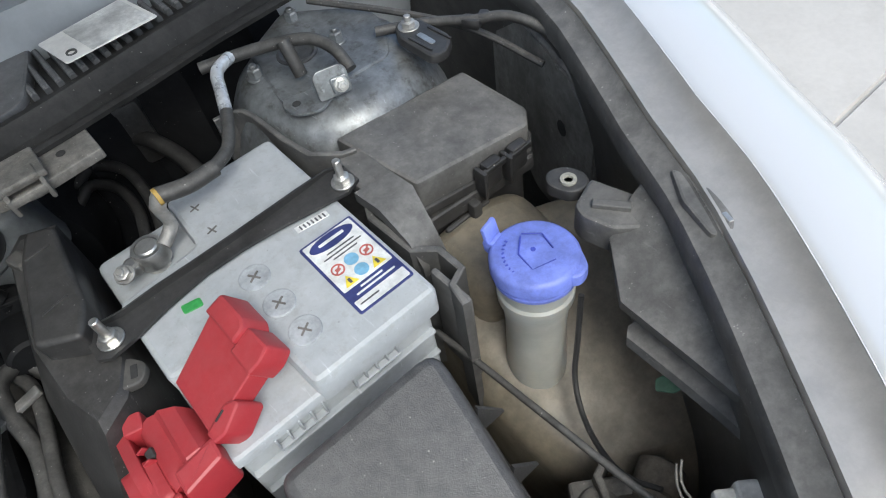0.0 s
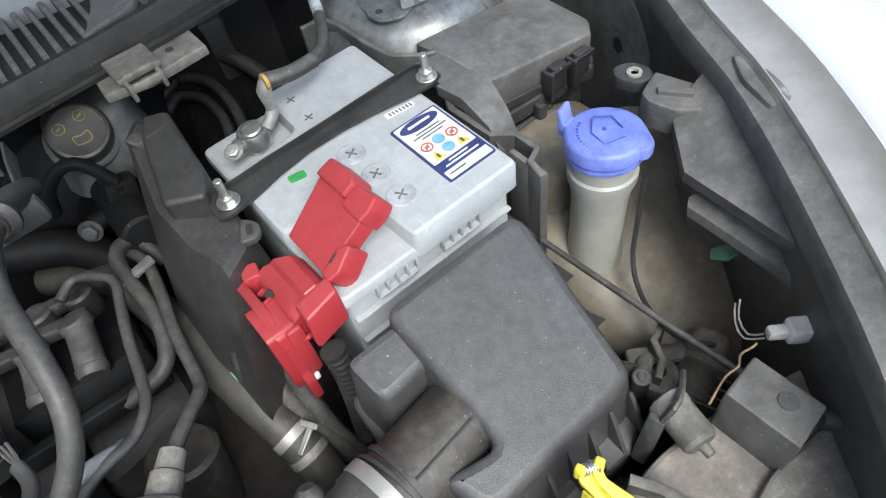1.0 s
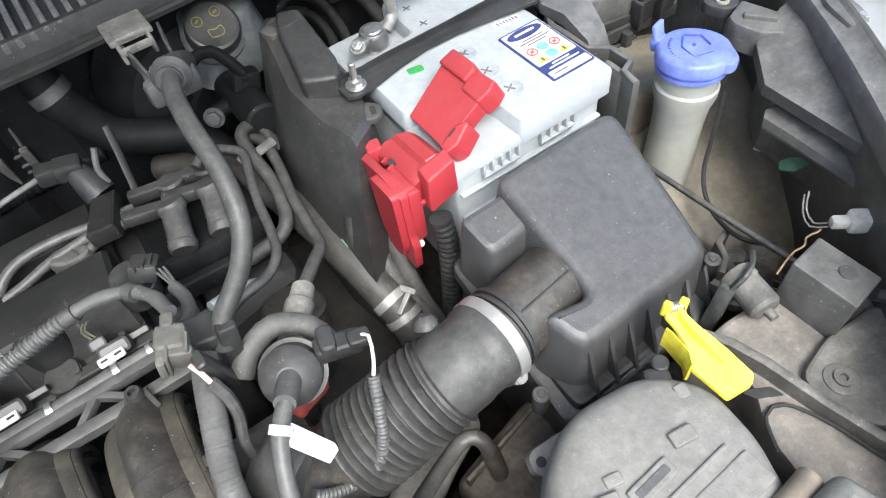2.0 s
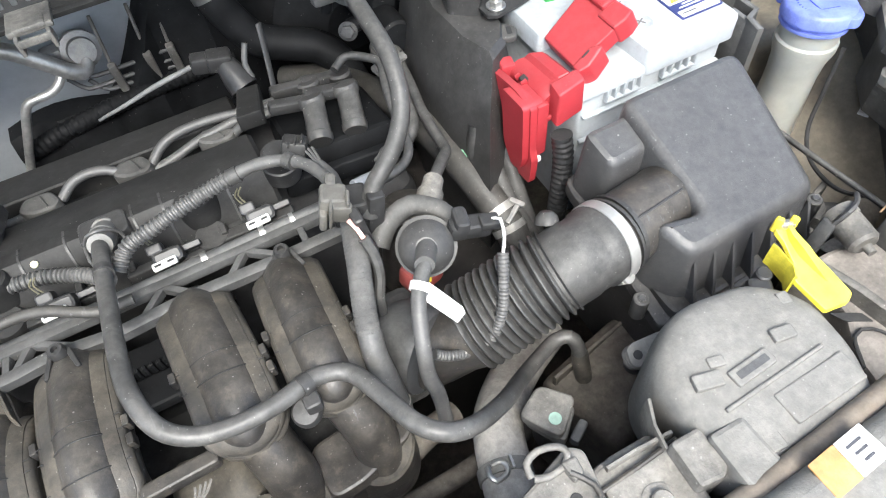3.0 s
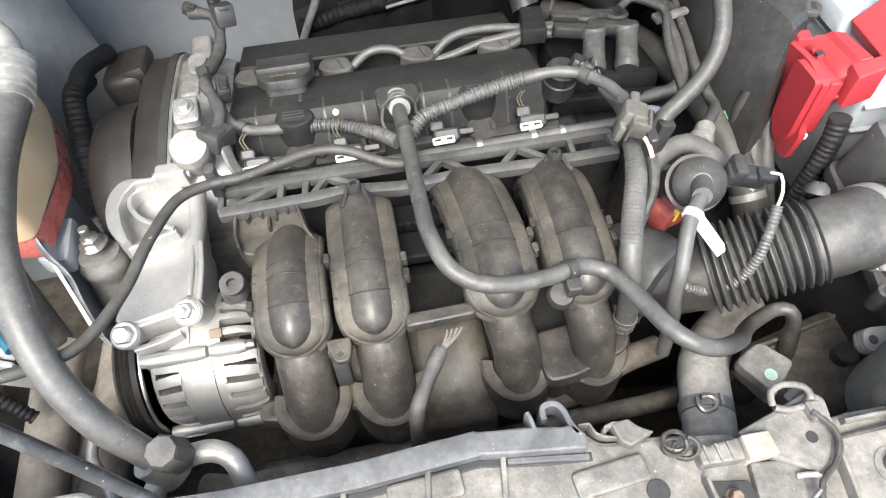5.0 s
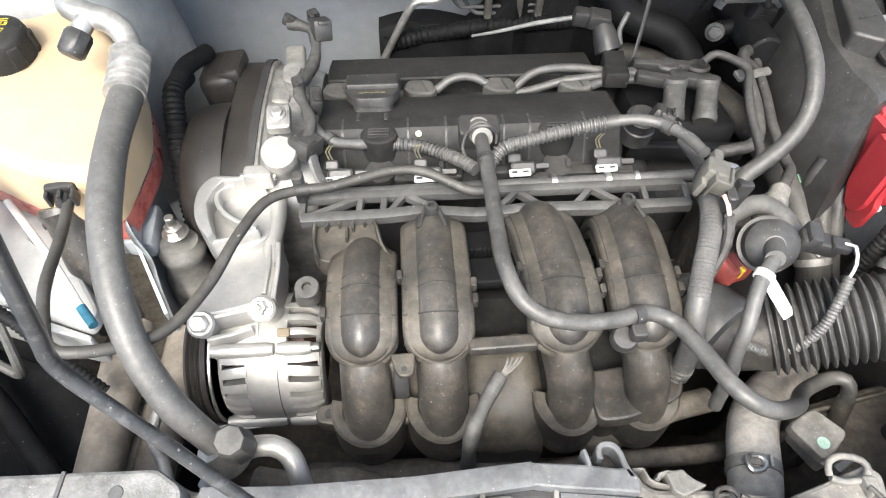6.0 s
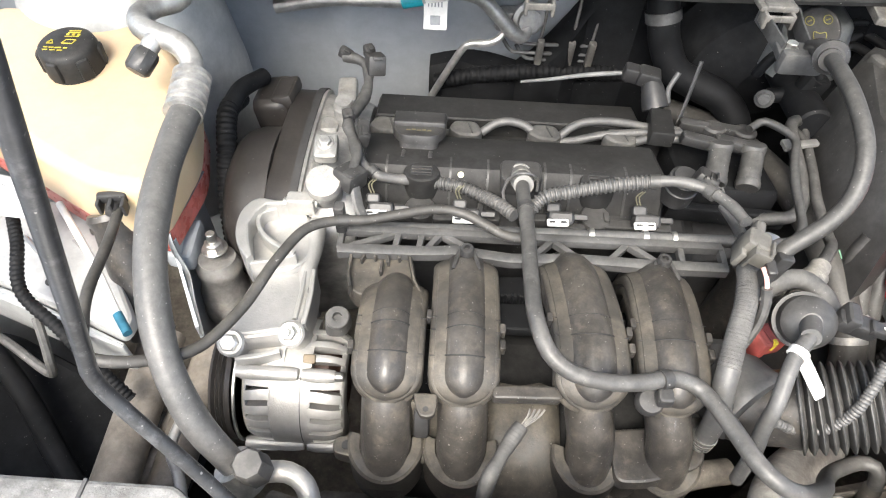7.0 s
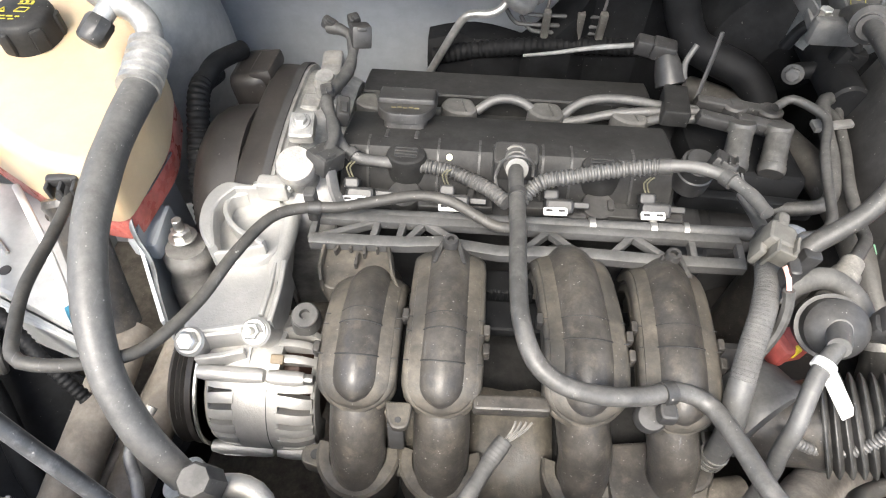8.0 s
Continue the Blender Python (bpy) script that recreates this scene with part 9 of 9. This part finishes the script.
tube(g, [(-0.318, 0.050, 0.79), (-0.324, 0.005, 0.788), (-0.331, -0.022, 0.786), (-0.326, -0.036, 0.772), (-0.314, -0.050, 0.752), (-0.309, -0.068, 0.732), (-0.300, -0.092, 0.705)], 0.0058, n=10, squash=0.35)
part("bright_edge", g, M_STRUT, tb)
g = Geo()
prism(g, rpoly([(-0.350, 0.01), (-0.318, 0.02), (-0.315, -0.035), (-0.345, -0.03)], 0.006), 0.735, 0.755, 0.004)
part("foot", g, M_PAINT_BAY, tb)
tw2 = thing("strut_tower", (-0.46, 0.26, 0.60), "bright grey suspension tower behind the coolant tank", "strut tower", kind="structure")
g = Geo()
lathe(g, (-0.455, 0.262, 0.60), (-0.455, 0.262, 0.918), [(0, 0.135), (0.15, 0.125), (0.24, 0.112), (0.285, 0.100), (0.305, 0.088), (0.314, 0.070), (0.316, 0.03), (0.312, 0.01)], 48)
part("dome", g, M_APRON, tw2)
g = Geo()
rbox(g, (-0.415, 0.205, 0.918), (0.07, 0.008, 0.004), 0.001, (0, 6, -16))
part("strip", g, M_DARKSTEEL, tw2)
g = Geo()
cyl(g, (-0.475, 0.215, 0.908), (-0.475, 0.212, 0.922), 0.010, n=16)
part("stud", g, M_STEEL, tw2)
ac = thing("aircon_hose", (-0.28, -0.1, 0.74), "thick grey rubber air-conditioning hose with aluminium fittings", "hose")
g = Geo()
tube(g, [(-0.297, 0.030, 0.893), (-0.295, -0.020, 0.895), (-0.290, -0.070, 0.895), (-0.282, -0.120, 0.889), (-0.271, -0.165, 0.870), (-0.257, -0.200, 0.845), (-0.240, -0.224, 0.810), (-0.221, -0.238, 0.780), (-0.208, -0.246, 0.756)], lambda s, L: 0.0136 - 0.0028 * (s / L) + 0.0003 * math.sin(s * 70), n=22)
part("hose", g, M_RUBBER_GREY, ac)
g = Geo()
tube(g, [(-0.2985, 0.022, 0.8935), (-0.299, 0.035, 0.895), (-0.2995, 0.050, 0.898), (-0.300, 0.066, 0.902)], lambda s, L: (0.0172 if (s / 0.010) % 1 < 0.62 else 0.0148), n=24, step=0.001)
part("crimp", g, M_ALU_BRIGHT, ac, "crimped aluminium sleeve")
g = Geo()
tube(g, [(-0.300, 0.062, 0.902), (-0.303, 0.078, 0.910), (-0.316, 0.090, 0.918), (-0.335, 0.096, 0.922), (-0.352, 0.104, 0.924), (-0.360, 0.122, 0.924), (-0.352, 0.142, 0.922), (-0.338, 0.155, 0.920), (-0.335, 0.172, 0.920), (-0.35, 0.19, 0.92)], 0.0108, n=18)
rbox(g, (-0.372, 0.178, 0.922), (0.05, 0.03, 0.026), 0.006, (0, 0, -20))
bolt(g, (-0.378, 0.160, 0.930), (0, -0.3, 1), 0.007, 0.006, 1.4)
part("pipe", g, M_ALU_BRIGHT, ac)
g = Geo()
cyl(g, (-0.336, 0.092, 0.922), (-0.343, 0.076, 0.914), 0.0085, n=16)
part("port_neck", g, M_ALU_BRIGHT, ac)
g = Geo()
lathe(g, (-0.341, 0.080, 0.916), (-0.350, 0.060, 0.905), [(0, 0.0105), (0.004, 0.012), (0.020, 0.0115), (0.023, 0.009), (0.0235, 0.003)], 8)
part("port_cap", g, M_BLACK2, ac)
g = Geo()
tube(g, [(-0.217, -0.241, 0.772), (-0.205, -0.248, 0.750)], 0.0165, n=22)
part("lower_crimp", g, M_STEEL, ac)
lp = thing("aircon_pipe", (-0.18, -0.25, 0.72), "white-grey aluminium pipe loop with a capped port", "pipe")
g = Geo()
tube(g, [(-0.225, -0.268, 0.748), (-0.213, -0.253, 0.757), (-0.194, -0.243, 0.762), (-0.174, -0.242, 0.763), (-0.160, -0.250, 0.760), (-0.153, -0.266, 0.750), (-0.150, -0.28, 0.72)], 0.0085, n=16)
part("loop", g, M_MOUNT, lp)
g = Geo()
cyl(g, (-0.196, -0.246, 0.762), (-0.196, -0.248, 0.788), 0.009, n=16)
part("port_neck", g, M_ALU, lp)
g = Geo()
lathe(g, (-0.196, -0.246, 0.776), (-0.195, -0.252, 0.808), [(0, 0.0135), (0.012, 0.0135), (0.016, 0.0125), (0.030, 0.0125), (0.033, 0.0105), (0.0335, 0.002)], 8)
part("port_cap", g, M_GREYDUST, lp, "dusty grey port cap")
rod = thing("support_rod", (-0.18, -0.30, 0.83), "dark chipped steel rod that props the bonnet", "support rod")
g = Geo()
tube(g, [(-0.140, -0.320, 0.826), (-0.164, -0.308, 0.867), (-0.193, -0.292, 0.917), (-0.215, -0.281, 0.955), (-0.226, -0.275, 0.976), (-0.227, -0.273, 0.992), (-0.222, -0.272, 1.012), (-0.195, -0.270, 1.12), (-0.155, -0.267, 1.28), (-0.066, -0.260, 1.632)], 0.0042, n=14)
part("rod", g, surf("chipped_black_steel", (0.030, 0.032, 0.036), 0.34, metal=0.2, dust=0.12, specks=0.9, stain=(0.2, 0.2, 0.21), stain_amount=0.3, scale=60, scuff=0.6), rod)
g = Geo()
cyl(g, (-0.150, -0.318, 0.826), (-0.132, -0.322, 0.830), 0.008, n=14)
part("pivot", g, M_STEEL, rod)
ap = thing("apron_panel", (-0.43, -0.06, 0.70), "bright grey inner apron sheet with a round hole", "apron", kind="structure")
g = Geo()
prism(g, rpoly([(-0.56, 0.03), (-0.44, 0.03), (-0.405, -0.02), (-0.345, -0.108), (-0.350, -0.126), (-0.40, -0.106), (-0.48, -0.076), (-0.56, -0.050)], 0.008), 0.742, 0.757, 0.004)
prism(g, rpoly([(-0.56, -0.052), (-0.48, -0.078), (-0.40, -0.108), (-0.350, -0.128), (-0.350, -0.134), (-0.41, -0.116), (-0.56, -0.062)], 0.003), 0.70, 0.748, 0.003)
part("sheet", g, M_APRON, ap)
g = Geo()
cyl(g, (-0.438, -0.072, 0.7565), (-0.438, -0.072, 0.758), 0.0052, n=18, bev=0.0003)
part("round_hole", g, M_DEEP, ap)
g = Geo()
for x, y in ((-0.475, -0.03), (-0.455, -0.045), (-0.425, -0.03)):
    rbox(g, (x, y, 0.758), (0.03, 0.004, 0.004), 0.001, (0, 0, -40))
part("crease", g, M_STEEL, ap)
wp = thing("drain_pipe", (-0.38, -0.07, 0.76), "thin white pipe with a blue sleeve end", "pipe")
g = Geo()
tube(g, [(-0.446, 0.0, 0.788), (-0.392, -0.062, 0.780), (-0.350, -0.116, 0.776)], 0.0036, n=12)
part("pipe", g, M_WHITE, wp)
g = Geo()
tube(g, [(-0.351, -0.115, 0.776), (-0.336, -0.133, 0.7745)], 0.0043, n=12)
part("blue_end", g, surf("teal_blue_sleeve", (0.02, 0.10, 0.15), 0.45), wp)
g = Geo()
lathe(g, (-0.385, -0.016, 0.800), (-0.350, -0.095, 0.69), [(0, 0.021), (0.006, 0.023), (0.014, 0.020), (0.10, 0.021), (0.13, 0.022)], 24)
rbox(g, (-0.392, -0.030, 0.79), (0.020, 0.006, 0.006), 0.001, (0, 0, 30))
whole("filler_pipe", g, M_RUNNER, "dusty grey pipe below the coolant tank", "pipe")
g = Geo()
tube(g, [(-0.492, 0.02, 0.80), (-0.478, -0.02, 0.80), (-0.455, -0.06, 0.80), (-0.436, -0.105, 0.79), (-0.40, -0.13, 0.77), (-0.365, -0.155, 0.75), (-0.34, -0.17, 0.72)], ribbed(0.0056, 0.005, 0.07), n=12, step=0.0012)
whole("conduit", g, M_DIM, "black corrugated conduit on the apron", "conduit")
g = Geo()
tube(g, [(-0.52, -0.10, 0.72), (-0.47, -0.125, 0.73), (-0.42, -0.152, 0.725), (-0.41, -0.15, 0.75), (-0.425, -0.12, 0.77)], 0.0042, n=8)
whole("side_wire", g, M_RUBBER, "thin black wire on the apron side", "wire")
g = Geo()
prism(g, rpoly([(-0.50, -0.005), (-0.436, -0.018), (-0.428, -0.044), (-0.49, -0.04)], 0.004), 0.815, 0.84, 0.003)
whole("plastic_cover", g, surf("clear_grey_plastic", (0.45, 0.46, 0.46), 0.3, dust=0.2), "pale grey plastic cover beside the tank", "cover")
for a, b, r, mt in (((-0.345, -0.085, 0.69), (-0.352, -0.26, 0.67), 0.021, M_PANEL), ((-0.300, -0.08, 0.66), (-0.318, -0.26, 0.64), 0.02, M_PANEL), ((-0.318, -0.12, 0.66), (-0.338, -0.25, 0.655), 0.006, M_STEEL)):
    g = Geo()
    tube(g, [a, b], r, n=16)
    whole("chassis_rail", g, surf("beige_dirty_rail", (0.15, 0.125, 0.098), 0.7, dust=0.45, wiped=0.4), "dusty beige chassis rail low in the bay", "rail", group="chassis rails low in the bay")
g = Geo()
tube(g, [(-0.292, -0.165, 0.70), (-0.300, -0.185, 0.695), (-0.302, -0.205, 0.69), (-0.290, -0.225, 0.685), (-0.28, -0.25, 0.68)], 0.0052, n=12)
whole("thin_pipe", g, M_ALU, "thin aluminium pipe beside the radiator", "pipe")
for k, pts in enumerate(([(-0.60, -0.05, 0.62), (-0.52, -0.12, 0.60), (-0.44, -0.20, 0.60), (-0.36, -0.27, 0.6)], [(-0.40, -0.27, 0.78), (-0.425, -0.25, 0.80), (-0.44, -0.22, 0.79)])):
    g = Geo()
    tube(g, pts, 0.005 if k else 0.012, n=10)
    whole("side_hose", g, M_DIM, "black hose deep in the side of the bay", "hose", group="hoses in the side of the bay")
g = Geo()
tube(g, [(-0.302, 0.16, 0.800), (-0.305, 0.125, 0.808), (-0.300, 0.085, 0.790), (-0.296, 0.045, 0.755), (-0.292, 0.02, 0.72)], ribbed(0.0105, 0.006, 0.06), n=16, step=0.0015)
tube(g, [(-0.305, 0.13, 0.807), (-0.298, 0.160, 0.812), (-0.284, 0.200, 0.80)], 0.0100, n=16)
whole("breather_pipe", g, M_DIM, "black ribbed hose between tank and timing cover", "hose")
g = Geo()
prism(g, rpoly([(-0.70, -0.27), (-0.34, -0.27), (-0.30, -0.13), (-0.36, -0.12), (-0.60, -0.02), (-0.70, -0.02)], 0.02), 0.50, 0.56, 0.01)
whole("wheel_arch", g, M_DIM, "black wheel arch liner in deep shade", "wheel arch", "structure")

# ---- back of the bay ----
acp = thing("aircon_lines", (-0.05, 0.34, 0.69), "bright aluminium air-conditioning lines on the firewall", "pipe")
g = Geo()
tube(g, [(-0.30, 0.345, 0.800), (-0.222, 0.343, 0.816), (-0.134, 0.341, 0.820), (-0.085, 0.340, 0.833), (-0.060, 0.340, 0.836), (-0.034, 0.340, 0.829), (-0.010, 0.340, 0.806), (0.014, 0.340, 0.780), (0.026, 0.346, 0.775), (0.032, 0.36, 0.786), (0.036, 0.38, 0.80)], 0.0092, n=16)
part("large_line", g, M_ALU_BRIGHT, acp)
g = Geo()
tube(g, [(0.004, 0.352, 0.782), (-0.006, 0.342, 0.772), (-0.020, 0.340, 0.765), (-0.044, 0.340, 0.763), (-0.053, 0.340, 0.755), (-0.064, 0.340, 0.735), (-0.086, 0.340, 0.690), (-0.11, 0.34, 0.64)], 0.0052, n=12)
part("small_line", g, M_ALU_BRIGHT, acp)
g = Geo()
tube(g, [(-0.134, 0.341, 0.820), (-0.108, 0.3405, 0.8265)], 0.0105, n=16)
part("teal_band", g, surf("teal_tape", (0.02, 0.33, 0.40), 0.4), acp)
g = Geo()
lm = Matrix.Translation((-0.090, 0.3305, 0.815)) @ Matrix.Rotation(radians(72), 4, "X")
prism(g, rpoly([(-0.016, -0.024), (0.014, -0.024), (0.014, 0.014), (-0.016, 0.014)], 0.002), 0, 0.0006, 0.0002, lm)
tube(g, [(-0.104, 0.3405, 0.8275), (-0.076, 0.340, 0.835)], 0.0100, n=16)
lt = part("label_tag", g, M_WHITE, acp, "white printed label round the line")
g = Geo()
for k in range(5):
    prism(g, rrect(0.0018, 0.007, 0.0002), 0.0007, 0.0010, 0.0001, lm @ Matrix.Translation((-0.010 + k * 0.0042, 0.008, 0)))
prism(g, rrect(0.013, 0.012, 0.001), 0.0007, 0.0010, 0.0001, lm @ Matrix.Translation((-0.001, -0.012, 0)))
part("print_bar", g, surf("grey_print", (0.25, 0.26, 0.27), 0.6), lt)
g = Geo()
lathe(g, (0.030, 0.365, 0.79), (0.034, 0.345, 0.795), [(0, 0.022), (0.008, 0.022), (0.010, 0.016), (0.016, 0.015)], 20)
rbox(g, (0.012, 0.368, 0.785), (0.05, 0.02, 0.03), 0.005)
part("valve_block", g, M_ALU, acp)
g = Geo()
tube(g, [(-0.09, 0.362, 0.682), (-0.03, 0.356, 0.700), (0.05, 0.355, 0.712), (0.12, 0.355, 0.716), (0.19, 0.355, 0.716)], ribbed(0.011, 0.008, 0.07), n=14, step=0.002)
whole("rear_conduit", g, M_DIM, "thick black corrugated conduit along the firewall", "conduit")
for z, x0 in ((0.752, 0.01), (0.738, 0.0), (0.728, 0.02)):
    g = Geo()
    tube(g, [(x0, 0.365, z + 0.02), (x0 + 0.012, 0.362, z + 0.004), (x0 + 0.03, 0.362, z), (0.12, 0.362, z + 0.002), (0.21, 0.362, z + 0.004)], 0.0028, n=8)
    whole("brake_line", g, M_DARKSTEEL, "dark thin brake line along the firewall", "brake line", group="brake lines on the firewall")
for x in (0.052, 0.094, 0.122):
    g = Geo()
    rbox(g, (x, 0.355, 0.745), (0.010, 0.010, 0.042), 0.002, (8, 0, 0))
    tube(g, [(x, 0.36, 0.765), (x + 0.002, 0.362, 0.79), (x + 0.004, 0.37, 0.82)], 0.0022, n=6)
    whole("line_clip", g, M_PANEL, "grey plastic line clip hanging on the firewall", "clip", group="line clips on the firewall")
sv = thing("brake_servo", (0.33, 0.33, 0.60), "large black brake servo drum under the cowl", "brake servo")
g = Geo()
lathe(g, (0.335, 0.405, 0.755), (0.335, 0.275, 0.755), [(0, 0.115), (0.04, 0.118), (0.045, 0.124), (0.055, 0.124), (0.060, 0.115), (0.10, 0.095), (0.115, 0.060), (0.125, 0.035)], 48)
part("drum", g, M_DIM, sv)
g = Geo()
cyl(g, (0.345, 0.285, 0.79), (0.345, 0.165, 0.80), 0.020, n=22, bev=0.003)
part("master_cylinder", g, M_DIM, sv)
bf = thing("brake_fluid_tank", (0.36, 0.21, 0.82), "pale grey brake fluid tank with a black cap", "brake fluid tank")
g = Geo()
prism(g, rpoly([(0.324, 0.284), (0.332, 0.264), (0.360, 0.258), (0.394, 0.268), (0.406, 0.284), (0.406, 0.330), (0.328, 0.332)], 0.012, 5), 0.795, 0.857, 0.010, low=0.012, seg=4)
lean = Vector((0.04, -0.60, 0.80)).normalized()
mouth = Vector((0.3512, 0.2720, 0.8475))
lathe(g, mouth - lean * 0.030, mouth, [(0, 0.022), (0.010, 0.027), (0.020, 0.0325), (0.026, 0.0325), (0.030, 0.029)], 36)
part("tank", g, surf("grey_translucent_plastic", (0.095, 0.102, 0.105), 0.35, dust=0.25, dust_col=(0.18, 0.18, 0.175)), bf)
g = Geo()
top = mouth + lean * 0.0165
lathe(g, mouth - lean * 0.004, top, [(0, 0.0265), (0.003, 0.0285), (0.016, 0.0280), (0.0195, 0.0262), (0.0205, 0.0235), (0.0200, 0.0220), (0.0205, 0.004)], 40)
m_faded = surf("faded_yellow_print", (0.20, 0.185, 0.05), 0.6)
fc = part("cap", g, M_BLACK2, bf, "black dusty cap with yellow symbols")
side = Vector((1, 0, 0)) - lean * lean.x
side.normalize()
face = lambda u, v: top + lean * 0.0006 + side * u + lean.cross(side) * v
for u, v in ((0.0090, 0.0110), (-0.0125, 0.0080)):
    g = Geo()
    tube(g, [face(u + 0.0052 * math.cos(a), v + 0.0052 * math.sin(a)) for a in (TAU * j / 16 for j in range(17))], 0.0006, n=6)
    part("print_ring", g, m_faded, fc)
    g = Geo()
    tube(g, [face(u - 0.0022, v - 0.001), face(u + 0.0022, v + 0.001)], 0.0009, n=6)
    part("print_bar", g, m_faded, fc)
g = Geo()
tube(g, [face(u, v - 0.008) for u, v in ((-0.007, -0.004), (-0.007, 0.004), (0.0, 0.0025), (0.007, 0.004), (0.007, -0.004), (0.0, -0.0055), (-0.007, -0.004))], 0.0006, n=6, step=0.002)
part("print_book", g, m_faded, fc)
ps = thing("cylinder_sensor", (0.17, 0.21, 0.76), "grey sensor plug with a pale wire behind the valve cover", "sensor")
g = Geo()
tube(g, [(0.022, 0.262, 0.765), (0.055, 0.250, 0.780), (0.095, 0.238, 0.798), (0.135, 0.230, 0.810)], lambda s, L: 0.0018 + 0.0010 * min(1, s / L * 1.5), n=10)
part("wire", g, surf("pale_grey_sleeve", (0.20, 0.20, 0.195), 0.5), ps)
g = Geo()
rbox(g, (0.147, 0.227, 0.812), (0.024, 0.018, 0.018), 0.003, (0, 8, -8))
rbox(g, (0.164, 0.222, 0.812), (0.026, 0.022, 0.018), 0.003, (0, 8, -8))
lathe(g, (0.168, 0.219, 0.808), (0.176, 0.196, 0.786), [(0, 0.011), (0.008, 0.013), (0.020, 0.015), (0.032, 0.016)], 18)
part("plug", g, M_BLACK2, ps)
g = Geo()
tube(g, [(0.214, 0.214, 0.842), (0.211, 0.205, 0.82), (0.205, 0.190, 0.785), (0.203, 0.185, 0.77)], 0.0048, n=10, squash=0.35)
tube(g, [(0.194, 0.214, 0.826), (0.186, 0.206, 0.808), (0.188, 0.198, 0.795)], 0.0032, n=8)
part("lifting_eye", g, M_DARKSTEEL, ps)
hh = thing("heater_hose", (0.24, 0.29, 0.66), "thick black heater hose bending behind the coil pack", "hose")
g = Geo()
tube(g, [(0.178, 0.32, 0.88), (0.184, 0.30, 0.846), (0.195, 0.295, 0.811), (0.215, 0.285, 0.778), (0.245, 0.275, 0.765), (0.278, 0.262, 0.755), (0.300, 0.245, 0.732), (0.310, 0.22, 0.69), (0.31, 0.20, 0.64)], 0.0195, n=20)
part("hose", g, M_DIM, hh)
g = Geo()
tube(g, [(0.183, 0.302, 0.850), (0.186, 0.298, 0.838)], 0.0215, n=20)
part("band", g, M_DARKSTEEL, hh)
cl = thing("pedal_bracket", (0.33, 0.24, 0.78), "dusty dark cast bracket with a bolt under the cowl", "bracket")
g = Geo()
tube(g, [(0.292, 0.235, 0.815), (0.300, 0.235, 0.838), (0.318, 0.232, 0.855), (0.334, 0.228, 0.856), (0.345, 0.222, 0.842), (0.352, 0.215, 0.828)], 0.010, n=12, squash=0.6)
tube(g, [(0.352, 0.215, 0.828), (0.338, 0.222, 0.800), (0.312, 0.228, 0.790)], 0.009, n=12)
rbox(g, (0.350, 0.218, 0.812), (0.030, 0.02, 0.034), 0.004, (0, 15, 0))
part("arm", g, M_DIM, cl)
g = Geo()
bolt(g, (0.308, 0.222, 0.790), (-0.4, -0.8, 0.3), 0.008, 0.006, 1.4)
part("bolt", g, M_DARKSTEEL, cl)
br2 = thing("cowl_bracket", (0.25, 0.20, 0.88), "grey forked bracket holding the hose end under the cowl", "bracket")
g = Geo()
for s in (-1, 1):
    wall_along(g, [(0.281 + s * 0.020, 0.232), (0.281 + s * 0.016, 0.205), (0.281 + s * 0.013, 0.165)], 0.885, 0.903, 0.003)
prism(g, rpoly([(0.262, 0.155), (0.300, 0.155), (0.298, 0.180), (0.264, 0.180)], 0.003), 0.888, 0.896, 0.002)
rbox(g, (0.281, 0.146, 0.895), (0.046, 0.014, 0.024), 0.004)
part("fork", g, M_DARKSTEEL, br2)
g = Geo()
bolt(g, (0.276, 0.168, 0.895), (0, 0, 1), 0.006, 0.006, 1.3)
part("bolt", g, M_STEEL, br2)
cd = thing("paper_card", (0.54, 0.33, 0.92), "dirty white card label with an eyelet lying on the grille", "card label")
g = Geo()
cmx = Matrix.Translation((0.5405, 0.329, 0.931)) @ Matrix.Rotation(radians(9), 4, "Z") @ Matrix.Rotation(radians(3), 4, "Y")
prism(g, rpoly([(-0.044, -0.028), (0.044, -0.030), (0.044, 0.030), (-0.044, 0.024)], 0.003), 0, 0.0009, 0.0003, cmx)
part("card", g, M_WHITE, cd)
g = Geo()
prism(g, rpoly([(-0.020, -0.028), (0.040, -0.028), (0.040, 0.027), (-0.020, 0.024)], 0.001), 0.0009, 0.0014, 0.0002, cmx)
part("sleeve", g, surf("grey_card_sleeve", (0.62, 0.62, 0.60), 0.4, stain=(0.4, 0.39, 0.36), stain_amount=0.5), cd)
g = Geo()
lathe(g, cmx @ Vector((-0.033, -0.016, 0.0006)), cmx @ Vector((-0.033, -0.016, 0.0020)), [(0, 0.0048), (0.0012, 0.0048), (0.0012, 0.003), (0, 0.003)], 18)
part("eyelet", g, M_DARKSTEEL, cd)
g = Geo()
prism(g, rpoly([(0.592, 0.352), (0.604, 0.345), (0.625, 0.352), (0.640, 0.37), (0.618, 0.378), (0.600, 0.374)], 0.005), 0.932, 0.938, 0.003)
whole("dry_leaf", g, surf("brown_leaf", (0.22, 0.14, 0.07), 0.8), "curled brown dry leaf on the cowl", "leaf")
